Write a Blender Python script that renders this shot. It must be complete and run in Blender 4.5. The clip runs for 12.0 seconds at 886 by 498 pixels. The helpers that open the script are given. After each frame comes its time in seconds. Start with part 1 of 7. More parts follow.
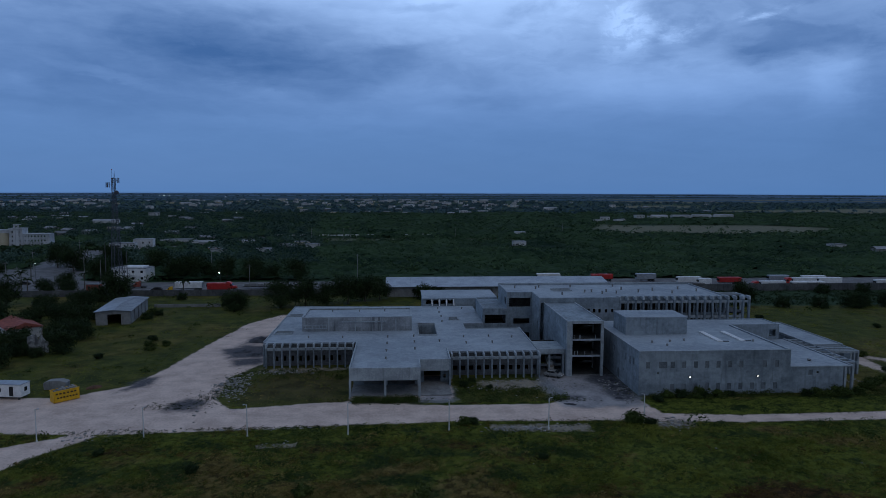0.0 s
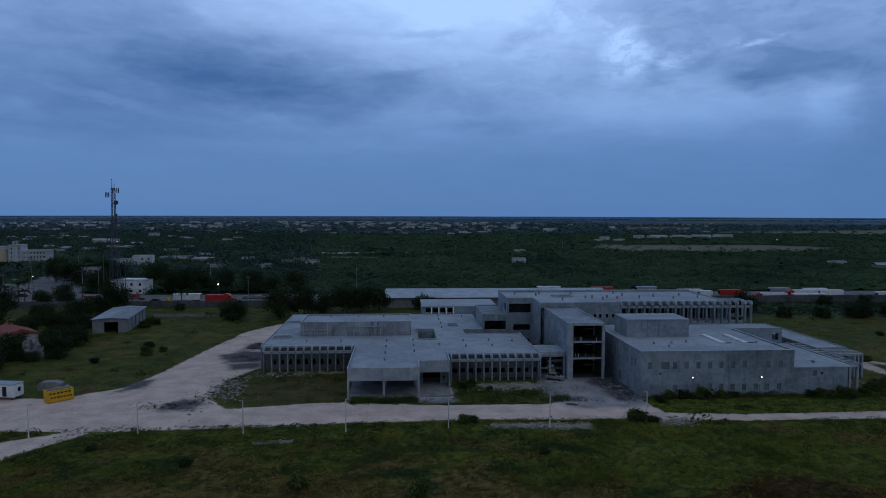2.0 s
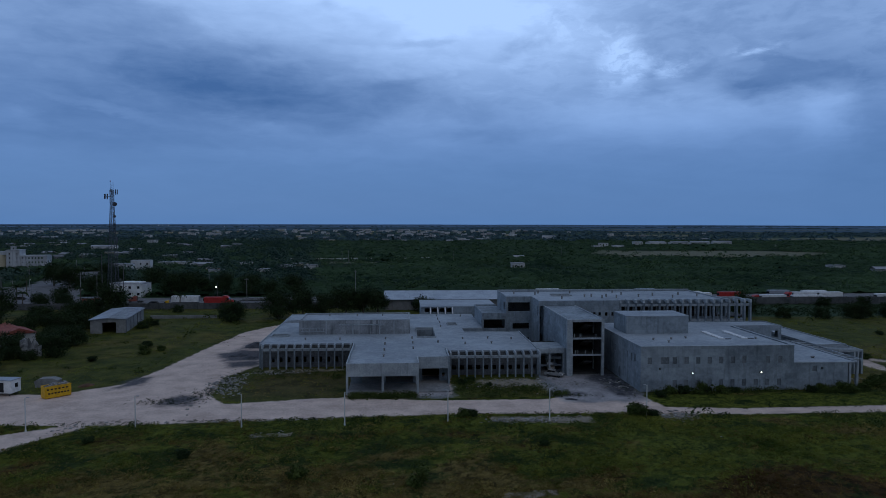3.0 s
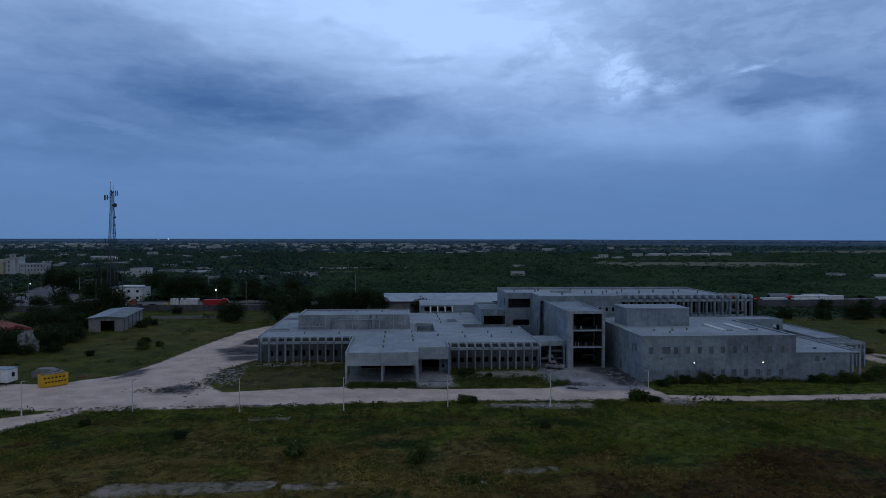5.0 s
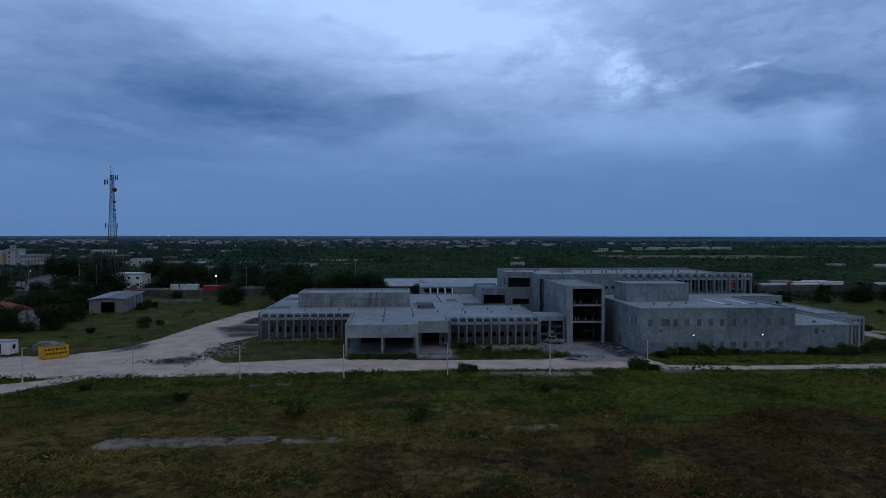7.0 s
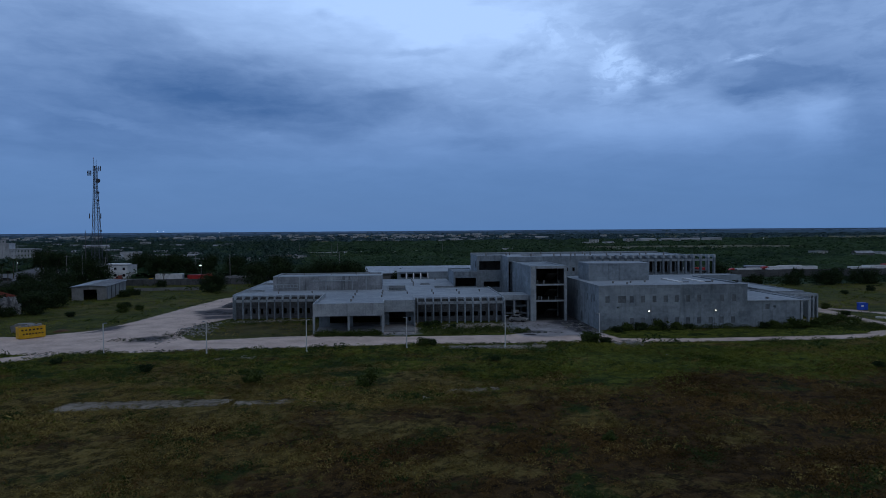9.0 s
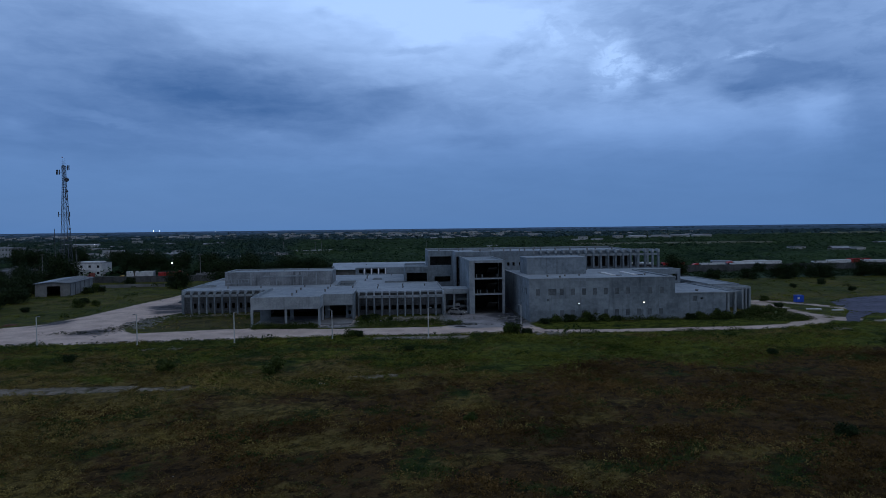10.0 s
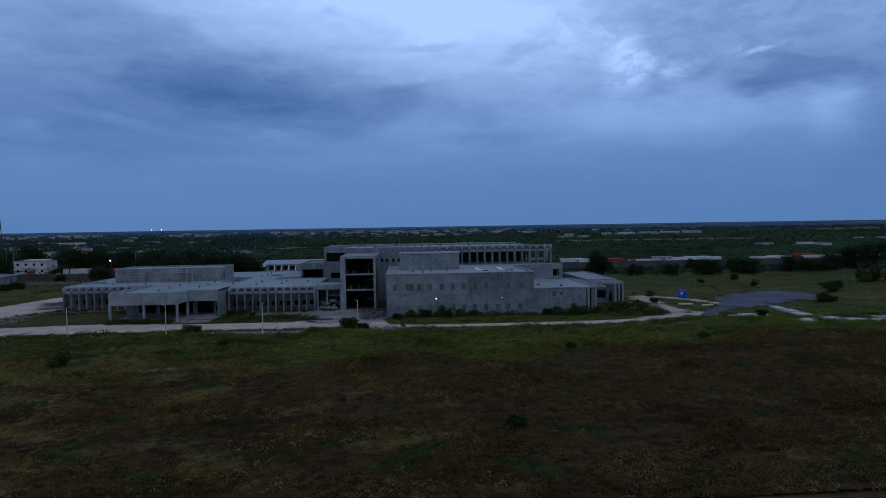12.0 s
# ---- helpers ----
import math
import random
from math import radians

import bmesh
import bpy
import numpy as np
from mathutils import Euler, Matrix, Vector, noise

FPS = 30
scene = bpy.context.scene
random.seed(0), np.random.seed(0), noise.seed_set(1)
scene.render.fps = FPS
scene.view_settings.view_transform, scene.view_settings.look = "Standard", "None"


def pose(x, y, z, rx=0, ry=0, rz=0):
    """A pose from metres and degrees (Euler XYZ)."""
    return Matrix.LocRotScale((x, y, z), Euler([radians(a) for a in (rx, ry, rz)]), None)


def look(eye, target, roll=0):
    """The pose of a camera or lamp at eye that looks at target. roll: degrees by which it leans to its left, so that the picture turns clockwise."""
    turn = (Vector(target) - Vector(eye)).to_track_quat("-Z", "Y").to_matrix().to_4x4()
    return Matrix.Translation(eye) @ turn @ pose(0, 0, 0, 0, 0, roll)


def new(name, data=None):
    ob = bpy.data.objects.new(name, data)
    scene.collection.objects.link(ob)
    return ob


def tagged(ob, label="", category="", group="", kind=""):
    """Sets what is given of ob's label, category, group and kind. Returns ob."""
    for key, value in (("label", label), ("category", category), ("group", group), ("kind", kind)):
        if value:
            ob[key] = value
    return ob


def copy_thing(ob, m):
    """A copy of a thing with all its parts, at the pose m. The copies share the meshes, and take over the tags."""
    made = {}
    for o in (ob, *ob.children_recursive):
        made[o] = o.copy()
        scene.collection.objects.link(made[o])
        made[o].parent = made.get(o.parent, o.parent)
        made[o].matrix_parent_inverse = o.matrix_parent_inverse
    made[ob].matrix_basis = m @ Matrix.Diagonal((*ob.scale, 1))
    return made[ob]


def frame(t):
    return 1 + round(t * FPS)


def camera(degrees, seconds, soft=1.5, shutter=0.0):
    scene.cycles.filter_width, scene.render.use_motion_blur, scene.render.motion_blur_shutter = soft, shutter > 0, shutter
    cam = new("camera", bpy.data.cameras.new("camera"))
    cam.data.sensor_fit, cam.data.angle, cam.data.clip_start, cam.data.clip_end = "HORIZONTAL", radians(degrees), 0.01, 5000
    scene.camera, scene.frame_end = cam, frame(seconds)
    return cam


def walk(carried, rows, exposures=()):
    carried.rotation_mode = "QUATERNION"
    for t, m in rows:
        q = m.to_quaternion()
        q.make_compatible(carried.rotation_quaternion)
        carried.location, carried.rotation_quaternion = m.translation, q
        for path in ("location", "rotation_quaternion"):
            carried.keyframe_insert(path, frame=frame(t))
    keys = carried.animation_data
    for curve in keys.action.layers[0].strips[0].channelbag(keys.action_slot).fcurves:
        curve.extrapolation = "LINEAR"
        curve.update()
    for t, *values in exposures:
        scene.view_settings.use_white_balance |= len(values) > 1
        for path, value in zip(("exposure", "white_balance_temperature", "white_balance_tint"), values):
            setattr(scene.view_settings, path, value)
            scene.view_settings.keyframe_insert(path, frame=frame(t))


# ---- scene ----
cam = camera(68.1, 12.0, soft=0.85)
# seconds, eye, heading, pitch and roll in radians
PATH = [
    (0.0, -0.31, 0.14, 40.22, -0.065, -0.090, 0.003),
    (0.5, -0.20, 0.45, 39.14, -0.0645, -0.078, 0.003),
    (1.0, -0.15, 0.48, 37.95, -0.064, -0.068, 0.003),
    (1.5, -0.15, 0.53, 36.68, -0.064, -0.061, 0.003),
    (2.0, -0.17, 0.56, 35.36, -0.065, -0.054, 0.003),
    (2.5, -0.24, 0.54, 34.10, -0.066, -0.048, 0.003),
    (3.0, -0.25, 0.53, 32.78, -0.067, -0.041, 0.002),
    (5.0, -0.20, 0.69, 27.69, -0.067, -0.0175, 0.002),
    (5.5, -0.19, 0.70, 26.60, -0.067, -0.019, 0.0015),
    (6.0, -0.16, 0.69, 25.36, -0.067, -0.020, 0.0015),
    (6.5, -0.20, 0.58, 24.04, -0.067, -0.020, 0.0015),
    (7.0, -0.17, 0.40, 22.88, -0.067, -0.021, 0.001),
    (8.8, 4.04, -3.75, 20.40, -0.0705, -0.028, -0.006),
    (9.0, 6.00, -4.61, 20.20, -0.072, -0.029, -0.0075),
    (9.5, 12.05, -7.04, 19.82, -0.072, -0.030, -0.010),
    (10.0, 19.03, -9.45, 19.52, -0.072, -0.032, -0.012),
    (10.5, 26.92, -11.35, 19.28, -0.072, -0.034, -0.0145),
    (11.0, 34.59, -12.10, 19.02, -0.069, -0.0355, -0.016),
    (11.5, 42.85, -12.00, 18.79, -0.063, -0.0355, -0.0165),
    (12.0, 50.57, -12.27, 18.66, -0.056, -0.035, -0.016),
]


def view(x, y, z, yaw, pitch, roll):
    way = Vector((-math.sin(yaw) * math.cos(pitch), math.cos(yaw) * math.cos(pitch), math.sin(pitch)))
    return look((x, y, z), Vector((x, y, z)) + way, math.degrees(roll))


# seconds, stops, kelvin, tint: the picture warms a little on the way down
BALANCE = [(0.0, 0.0, 6480, 10), (1.0, 0.0, 6500, 10), (2.5, 0.0, 6600, 10), (5.0, 0.0, 6800, 10), (7.0, 0.0, 6860, 10), (9.0, 0.0, 6740, 10), (10.0, 0.0, 6580, 10), (11.0, 0.0, 6500, 10), (12.0, 0.0, 6480, 10)]
walk(cam, [(r[0], view(*r[1:])) for r in PATH], BALANCE)

# ---------------------------------------------------------------- light
SKY_STRENGTH, SUN_STRENGTH = 1.0, 0.15
scene.view_settings.exposure = 0.0


class Nodes:
    """Small shorthand for building node trees."""

    def __init__(self, tree):
        self.tree = tree

    def add(self, kind):
        return self.tree.nodes.new(kind)

    def link(self, a, b):
        self.tree.links.new(a, b)

    def plug(self, socket, value):
        if isinstance(value, bpy.types.NodeSocket):
            self.link(value, socket)
        else:
            socket.default_value = value

    def math(self, op, a, b=0.0, c=None, clamp=False):
        node = self.add("ShaderNodeMath")
        node.operation, node.use_clamp = op, clamp
        self.plug(node.inputs[0], a)
        self.plug(node.inputs[1], b)
        if c is not None:
            self.plug(node.inputs[2], c)
        return node.outputs[0]

    def ramp(self, x, a, b, lo=0.0, hi=1.0, smooth=True):
        node = self.add("ShaderNodeMapRange")
        node.interpolation_type = "SMOOTHSTEP" if smooth else "LINEAR"
        for i, v in enumerate((x, a, b, lo, hi)):
            self.plug(node.inputs[i], v)
        return node.outputs[0]

    def mix(self, f, a, b, blend="MIX"):
        node = self.add("ShaderNodeMix")
        node.data_type, node.blend_type = "RGBA", blend
        self.plug(node.inputs[0], f)
        self.plug(node.inputs[6], a if isinstance(a, bpy.types.NodeSocket) else (*a, 1))
        self.plug(node.inputs[7], b if isinstance(b, bpy.types.NodeSocket) else (*b, 1))
        return node.outputs[2]

    def noise(self, vec, scale, detail=4.0, rough=0.55, distort=0.0):
        node = self.add("ShaderNodeTexNoise")
        self.plug(node.inputs["Vector"], vec)
        node.inputs["Scale"].default_value = scale
        node.inputs["Detail"].default_value = detail
        node.inputs["Roughness"].default_value = rough
        node.inputs["Distortion"].default_value = distort
        return node.outputs[0]

    def stretch(self, vec, scale):
        node = self.add("ShaderNodeMapping")
        self.plug(node.inputs["Vector"], vec)
        node.inputs["Scale"].default_value = scale
        return node.outputs[0]

    def xyz(self, vec):
        node = self.add("ShaderNodeSeparateXYZ")
        self.plug(node.inputs[0], vec)
        return node.outputs

    def vec(self, x, y, z=0.0):
        node = self.add("ShaderNodeCombineXYZ")
        for i, v in enumerate((x, y, z)):
            self.plug(node.inputs[i], v)
        return node.outputs[0]


def make_sky():
    world = bpy.data.worlds.new("dusk_sky")
    scene.world = world
    world.use_nodes = True
    world.node_tree.nodes.clear()
    n = Nodes(world.node_tree)
    way = n.add("ShaderNodeTexCoord").outputs["Generated"]
    x, y, z = n.xyz(way)
    el = n.math("MULTIPLY", n.math("ARCSINE", z), 57.2958)
    az = n.math("MULTIPLY", n.math("ARCTAN2", x, y), 57.2958)
    flat = n.vec(az, n.math("MULTIPLY", el, 1.7))
    warp = n.noise(flat, 0.16, 6.0, 0.6)
    warp2 = n.noise(n.stretch(flat, (0.45, 1.0, 1.0)), 0.30, 7.0, 0.62, 0.3)
    rolls = n.noise(n.stretch(flat, (0.4, 1.0, 1.0)), 0.10, 6.0, 0.55, 0.4)
    fine = n.noise(n.stretch(flat, (0.45, 1.0, 1.0)), 0.50, 8.0, 0.62, 0.4)
    azw = n.math("ADD", az, n.math("MULTIPLY", n.math("SUBTRACT", warp, 0.5), 8.0))
    elw = n.math("ADD", el, n.math("MULTIPLY", n.math("SUBTRACT", warp2, 0.5), 2.8))

    def bank(a0, e0, sa, up, down, tilt=0.0):
        da = n.math("DIVIDE", n.math("SUBTRACT", azw, a0), sa)
        off = n.math("SUBTRACT", n.math("SUBTRACT", elw, e0), n.math("MULTIPLY", n.math("SUBTRACT", azw, a0), tilt))
        de = n.math("MAXIMUM", n.math("DIVIDE", off, up), n.math("DIVIDE", off, -down))
        d = n.math("SQRT", n.math("ADD", n.math("MULTIPLY", da, da), n.math("MULTIPLY", de, de)))
        return n.ramp(d, 0.15, 1.45, 1.0, 0.0)

    # light: 0 deep cloud, 1 bright gap
    light = n.math("ADD", n.ramp(el, 2.0, 18.0, 0.37, 0.60), n.math("MULTIPLY", n.math("SUBTRACT", rolls, 0.5), 0.20))
    light = n.math("ADD", light, n.math("MULTIPLY", n.math("SUBTRACT", fine, 0.5), 0.26))
    for *shape, gain in BANKS:
        light = n.math("ADD", light, n.math("MULTIPLY", bank(*shape), gain))
    # ragged bright cumulus heads
    heads = n.ramp(n.noise(flat, 0.42, 7.0, 0.62, 0.4), 0.44, 0.57)
    for a0, e0, sa, se, gain in ((18.9, 13.2, 3.0, 2.6, 0.28), (23.3, 12.6, 1.6, 0.9, 0.20), (28.6, 13.3, 2.2, 0.6, 0.22), (14.5, 16.2, 4.0, 2.4, 0.12)):
        light = n.math("ADD", light, n.math("MULTIPLY", n.math("MULTIPLY", heads, bank(a0, e0, sa, se, se)), gain))
    torn = n.ramp(n.noise(n.stretch(flat, (0.7, 1.0, 1.0)), 0.30, 8.0, 0.6, 0.5), 0.42, 0.58)
    light = n.math("ADD", light, n.math("MULTIPLY", n.math("MULTIPLY", n.math("SUBTRACT", torn, 0.5), 0.09), n.math("MULTIPLY", n.ramp(el, 6.0, 12.0), n.ramp(az, -12.0, 14.0, 0.4, 1.0))))
    calm = n.ramp(el, 0.5, 8.5, 0.28, 1.0)
    light = n.math("ADD", n.math("MULTIPLY", n.math("SUBTRACT", light, 0.34), calm), 0.34, clamp=True)
    deep = n.mix(n.ramp(el, 0.0, 9.0), (0.044, 0.133, 0.322), (0.044, 0.128, 0.345))
    bright = n.mix(n.ramp(el, 2.0, 16.0), (0.165, 0.345, 0.75), (0.44, 0.67, 1.12))
    cloud = n.mix(light, deep, bright)
    air = n.add("ShaderNodeTexSky")
    air.sky_type, air.sun_disc, air.sun_elevation, air.sun_rotation = "NISHITA", False, radians(33), radians(153)
    colour = n.mix(0.05, cloud, n.mix(1.0, air.outputs[0], (0.07, 0.07, 0.07), "MULTIPLY"))
    # overhead and behind, the cloud cover is an even grey
    over = n.math("MAXIMUM", n.ramp(el, 23.0, 42.0), n.ramp(y, 0.40, -0.1))
    colour = n.mix(over, colour, n.mix(rolls, OVERCAST_DARK, OVERCAST_LIGHT))
    low = n.mix(n.ramp(el, -1.2, -0.1), (0.016, 0.026, 0.036), colour)
    back = n.add("ShaderNodeBackground")
    n.link(low, back.inputs["Color"])
    back.inputs["Strength"].default_value = SKY_STRENGTH
    n.link(back.outputs[0], n.add("ShaderNodeOutputWorld").inputs["Surface"])


# heading, height, half width, half height above and below in degrees, tilt, gain
BANKS = [
    (-4.7, 19.6, 16.9, 7.43, 4.33, -0.10, 0.36),
    (9.6, 17.0, 11.6, 6.19, 6.19, 0.00, 0.24),
    (-23.7, 12.8, 20.9, 3.71, 4.95, -0.12, -0.20),
    (-10.8, 10.9, 13.3, 3.40, 2.78, -0.12, -0.30),
    (-25.6, 7.1, 14.1, 4.33, 2.48, -0.05, -0.19),
    (-28.8, 16.1, 9.6, 3.71, 3.09, -0.10, -0.12),
    (-22.9, 16.4, 5.9, 1.24, 1.55, -0.15, -0.12),
    (-22.9, 8.5, 3.9, 0.50, 0.37, -0.22, 0.11),
    (-12.7, 8.0, 3.4, 0.43, 0.37, -0.20, 0.08),
    (-28.8, 7.5, 2.6, 0.74, 0.74, -0.20, 0.10),
    (-7.1, 5.7, 13.1, 0.62, 0.62, 0.02, 0.07),
    (1.2, 11.5, 3.7, 1.24, 1.24, 0.10, -0.15),
    (1.7, 15.3, 3.1, 0.43, 0.43, 0.05, -0.22),
    (-5.7, 17.9, 1.3, 0.62, 0.62, 0.00, -0.14),
    (10.8, 14.4, 2.4, 0.74, 0.62, 0.20, -0.18),
    (8.6, 19.1, 3.1, 0.62, 0.62, 0.00, -0.10),
    (19.1, 13.0, 2.9, 2.78, 3.09, 0.00, 0.20),
    (19.8, 13.4, 1.3, 2.17, 2.78, 0.00, 0.10),
    (29.0, 15.6, 15.2, 5.57, 6.81, 0.00, -0.20),
    (33.0, 10.7, 7.1, 2.48, 1.73, 0.00, -0.18),
    (29.0, 10.3, 2.8, 1.11, 0.99, -0.10, -0.14),
    (20.4, 10.8, 3.4, 0.74, 0.87, 0.00, -0.14),
    (29.0, 13.1, 1.6, 0.37, 0.31, 0.15, 0.28),
    (23.3, 12.2, 0.9, 0.74, 0.62, 0.00, 0.22),
    (34.3, 8.3, 2.3, 2.48, 3.09, 0.00, 0.22),
    (7.6, 9.9, 8.0, 1.61, 1.86, -0.10, -0.10),
    (6.6, 7.5, 7.4, 0.74, 0.62, 0.02, -0.12),
    (22.7, 8.7, 13.3, 2.23, 2.48, 0.00, 0.30),
    (37.6, 3.6, 3.8, 8.66, 9.28, 0.00, -0.12),
    (1.7, 7.9, 5.6, 1.86, 1.55, 0.00, 0.12),
    (36.2, 16.1, 5.3, 3.09, 2.48, 0.00, -0.05),
]
OVERCAST_DARK, OVERCAST_LIGHT = (0.138, 0.189, 0.300), (0.214, 0.288, 0.438)
make_sky()
sun = new("sun", bpy.data.lights.new("sun", "SUN"))
sun.data.energy, sun.data.angle, sun.data.color = SUN_STRENGTH, radians(30), (1.0, 0.95, 0.88)
sun.matrix_world = look((0, 0, 100), (-30, 60, 20))

# ---------------------------------------------------------------- materials


def surface(name, dark, light, scale=0.4, grain=4.0, rough=0.85, bump=0.3, streak=0.0, metal=0.0, spread=0.0, blocks=0.0, island=0.0, tint=(0.5, 0.5, 0.5), shine=0.35, relief=0.08, lift=0.0, panel=(2.44, 2.44, 1.22)):
    """A worn surface: two colours mixed by broad and fine noise; streak adds run-off marks down the walls."""
    m = bpy.data.materials.new(name)
    m.use_nodes = True
    n = Nodes(m.node_tree)
    bsdf = m.node_tree.nodes["Principled BSDF"]
    geo = n.add("ShaderNodeNewGeometry")
    place = geo.outputs["Position"]
    a, b = n.noise(place, scale, 5.0, 0.6), n.noise(place, grain, 4.0, 0.6)
    f = n.math("ADD", n.math("MULTIPLY", a, 0.65), n.math("MULTIPLY", b, 0.35))
    f = n.ramp(f, 0.34, 0.66)
    colour = n.mix(f, dark, light)
    if streak:
        runs = n.noise(n.stretch(place, (1.3, 1.3, 0.10)), 1.0, 4.0, 0.6)
        colour = n.mix(n.math("MULTIPLY", n.ramp(runs, 0.52, 0.72), streak), colour, tuple(c * 0.45 for c in dark))
        stain = n.noise(place, 0.16, 3.0, 0.5)
        colour = n.mix(n.math("MULTIPLY", n.ramp(stain, 0.5, 0.7), streak * 0.6), colour, tuple(min(1, c * 1.35) for c in light))
        damp = n.noise(n.stretch(place, (1.0, 1.0, 0.55)), 0.30, 5.0, 0.62, 0.3)
        colour = n.mix(n.math("MULTIPLY", n.ramp(damp, 0.50, 0.66), streak * 0.8), colour, tuple(c * 0.85 for c in dark))
    if blocks:
        z = n.xyz(place)[2]
        joint = n.math("PINGPONG", n.math("ADD", z, 0.04), blocks * 0.5)
        colour = n.mix(n.math("MULTIPLY", n.ramp(joint, 0.0, 0.03, 1.0, 0.0), 0.45), colour, tuple(c * 0.6 for c in dark))
    if lift:
        # each formwork panel or cast bay has its own tone
        snap = n.add("ShaderNodeVectorMath")
        snap.operation = "SNAP"
        shift = n.add("ShaderNodeVectorMath")
        shift.inputs[1].default_value = (0.37, 0.37, 0.31)
        n.link(place, shift.inputs[0])
        n.link(shift.outputs[0], snap.inputs[0])
        snap.inputs[1].default_value = panel
        tone = n.add("ShaderNodeTexWhiteNoise")
        n.link(snap.outputs[0], tone.inputs["Vector"])
        k = n.ramp(tone.outputs["Value"], 0.0, 1.0, 1 - lift, 1 + lift, False)
        colour = n.mix(1.0, colour, n.vec(k, k, k), "MULTIPLY")
    if spread or island:
        r = n.add("ShaderNodeObjectInfo").outputs["Random"] if spread else geo.outputs["Random Per Island"]
        k = spread or island
        colour = n.mix(1.0, colour, n.mix(r, tuple(1 - k + 0.0 * t for t in tint), tuple(1 + k * (2 * t) for t in tint)), "MULTIPLY")
    n.link(colour, bsdf.inputs["Base Color"])
    n.link(n.ramp(b, 0.3, 0.7, min(1, rough + 0.07), max(0.02, rough - 0.07)), bsdf.inputs["Roughness"])
    bsdf.inputs["Metallic"].default_value = metal
    bsdf.inputs["Specular IOR Level"].default_value = shine
    if bump:
        node = n.add("ShaderNodeBump")
        node.inputs["Strength"].default_value, node.inputs["Distance"].default_value = bump, relief
        n.link(b, node.inputs["Height"])
        n.link(node.outputs[0], bsdf.inputs["Normal"])
    return m


def glow(name, colour, strength):
    m = bpy.data.materials.new(name)
    m.use_nodes = True
    bsdf = m.node_tree.nodes["Principled BSDF"]
    bsdf.inputs["Base Color"].default_value = (*colour, 1)
    bsdf.inputs["Emission Color"].default_value = (*colour, 1)
    bsdf.inputs["Emission Strength"].default_value = strength
    return m


PLASTER = surface("dusty_plaster", (0.36, 0.36, 0.355), (0.60, 0.60, 0.59), 0.05, 1.0, 0.85, 0.1)
# block wall of the recesses, darkened in colour for the shade behind the fins
SHADED_BLOCK = surface("shaded_block_wall", (0.064, 0.070, 0.075), (0.150, 0.160, 0.168), 0.25, 2.0, 0.95, 0.4, streak=0.4, blocks=0.4)
CONCRETE = surface("cast_concrete", (0.134, 0.165, 0.188), (0.290, 0.338, 0.368), 0.11, 1.4, 0.9, 0.35, streak=0.42, lift=0.09)
FAIR = surface("fair_faced_concrete", (0.240, 0.272, 0.290), (0.385, 0.428, 0.448), 0.35, 3.0, 0.88, 0.3, streak=0.4, lift=0.06)
BLOCKS = surface("rendered_blockwork", (0.185, 0.20, 0.212), (0.345, 0.365, 0.38), 0.3, 2.5, 0.92, 0.4, streak=0.8, blocks=0.8, lift=0.08, panel=(3.2, 3.2, 1.1))
ROOF = surface("roof_screed", (0.232, 0.266, 0.292), (0.355, 0.398, 0.428), 0.10, 1.2, 0.8, 0.2, streak=0.22, lift=0.05, panel=(6.6, 6.6, 6.6))
INFILL = surface("window_infill", (0.088, 0.104, 0.116), (0.190, 0.212, 0.226), 0.35, 3.0, 0.9, 0.3, streak=0.4)
# interior concrete painted near black, standing in for the shade indoors
INSIDE_SHADE = surface("interior_shade", (0.03, 0.03, 0.03), (0.07, 0.069, 0.066), 0.5, 3.0, 0.9, 0.2)
WHITE = surface("white_paint", (0.55, 0.55, 0.54), (0.78, 0.78, 0.76), 0.5, 3.0, 0.6, 0.1)
GREYWALL = surface("old_grey_wall", (0.16, 0.16, 0.16), (0.28, 0.28, 0.27), 0.3, 2.0, 0.9, 0.3, streak=0.4)
MILL_PLASTER = surface("old_mill_plaster", (0.32, 0.33, 0.34), (0.50, 0.51, 0.52), 0.08, 0.8, 0.9, 0.2, streak=0.5)
POST_PAINT = surface("weathered_post_paint", (0.48, 0.48, 0.47), (0.68, 0.68, 0.66), 0.6, 4.0, 0.6, 0.1)
SHABBY = surface("stained_whitewash", (0.09, 0.095, 0.10), (0.42, 0.42, 0.41), 0.7, 1.8, 0.9, 0.3, streak=0.9)
BEIGE = surface("beige_plaster", (0.42, 0.36, 0.24), (0.55, 0.48, 0.34), 0.2, 1.5, 0.85, 0.1)
SHEET = surface("galvanised_sheet", (0.23, 0.25, 0.27), (0.36, 0.38, 0.4), 0.3, 2.0, 0.45, 0.1, metal=0.4)
DARK_WALL = surface("dark_weathered_wall", (0.060, 0.064, 0.066), (0.135, 0.138, 0.138), 0.3, 2.0, 0.9, 0.3, streak=0.5)
OLD_ROOF = surface("weathered_house_roof", (0.15, 0.155, 0.165), (0.34, 0.345, 0.355), 0.05, 0.5, 0.9, 0.1, spread=0.35)
STEEL = surface("grey_steel", (0.07, 0.072, 0.075), (0.14, 0.143, 0.145), 1.0, 8.0, 0.5, 0.1, metal=0.6)
RED = surface("red_paint", (0.32, 0.017, 0.014), (0.48, 0.030, 0.024), 0.5, 3.0, 0.5, 0.05)
YELLOW = surface("yellow_paint", (0.55, 0.30, 0.01), (0.75, 0.43, 0.02), 0.6, 3.0, 0.55, 0.05)
BLUE = surface("blue_paint", (0.01, 0.06, 0.42), (0.02, 0.10, 0.60), 0.6, 3.0, 0.5, 0.05)
ORANGE = surface("orange_paint", (0.55, 0.12, 0.02), (0.70, 0.18, 0.03), 0.6, 3.0, 0.6, 0.05)
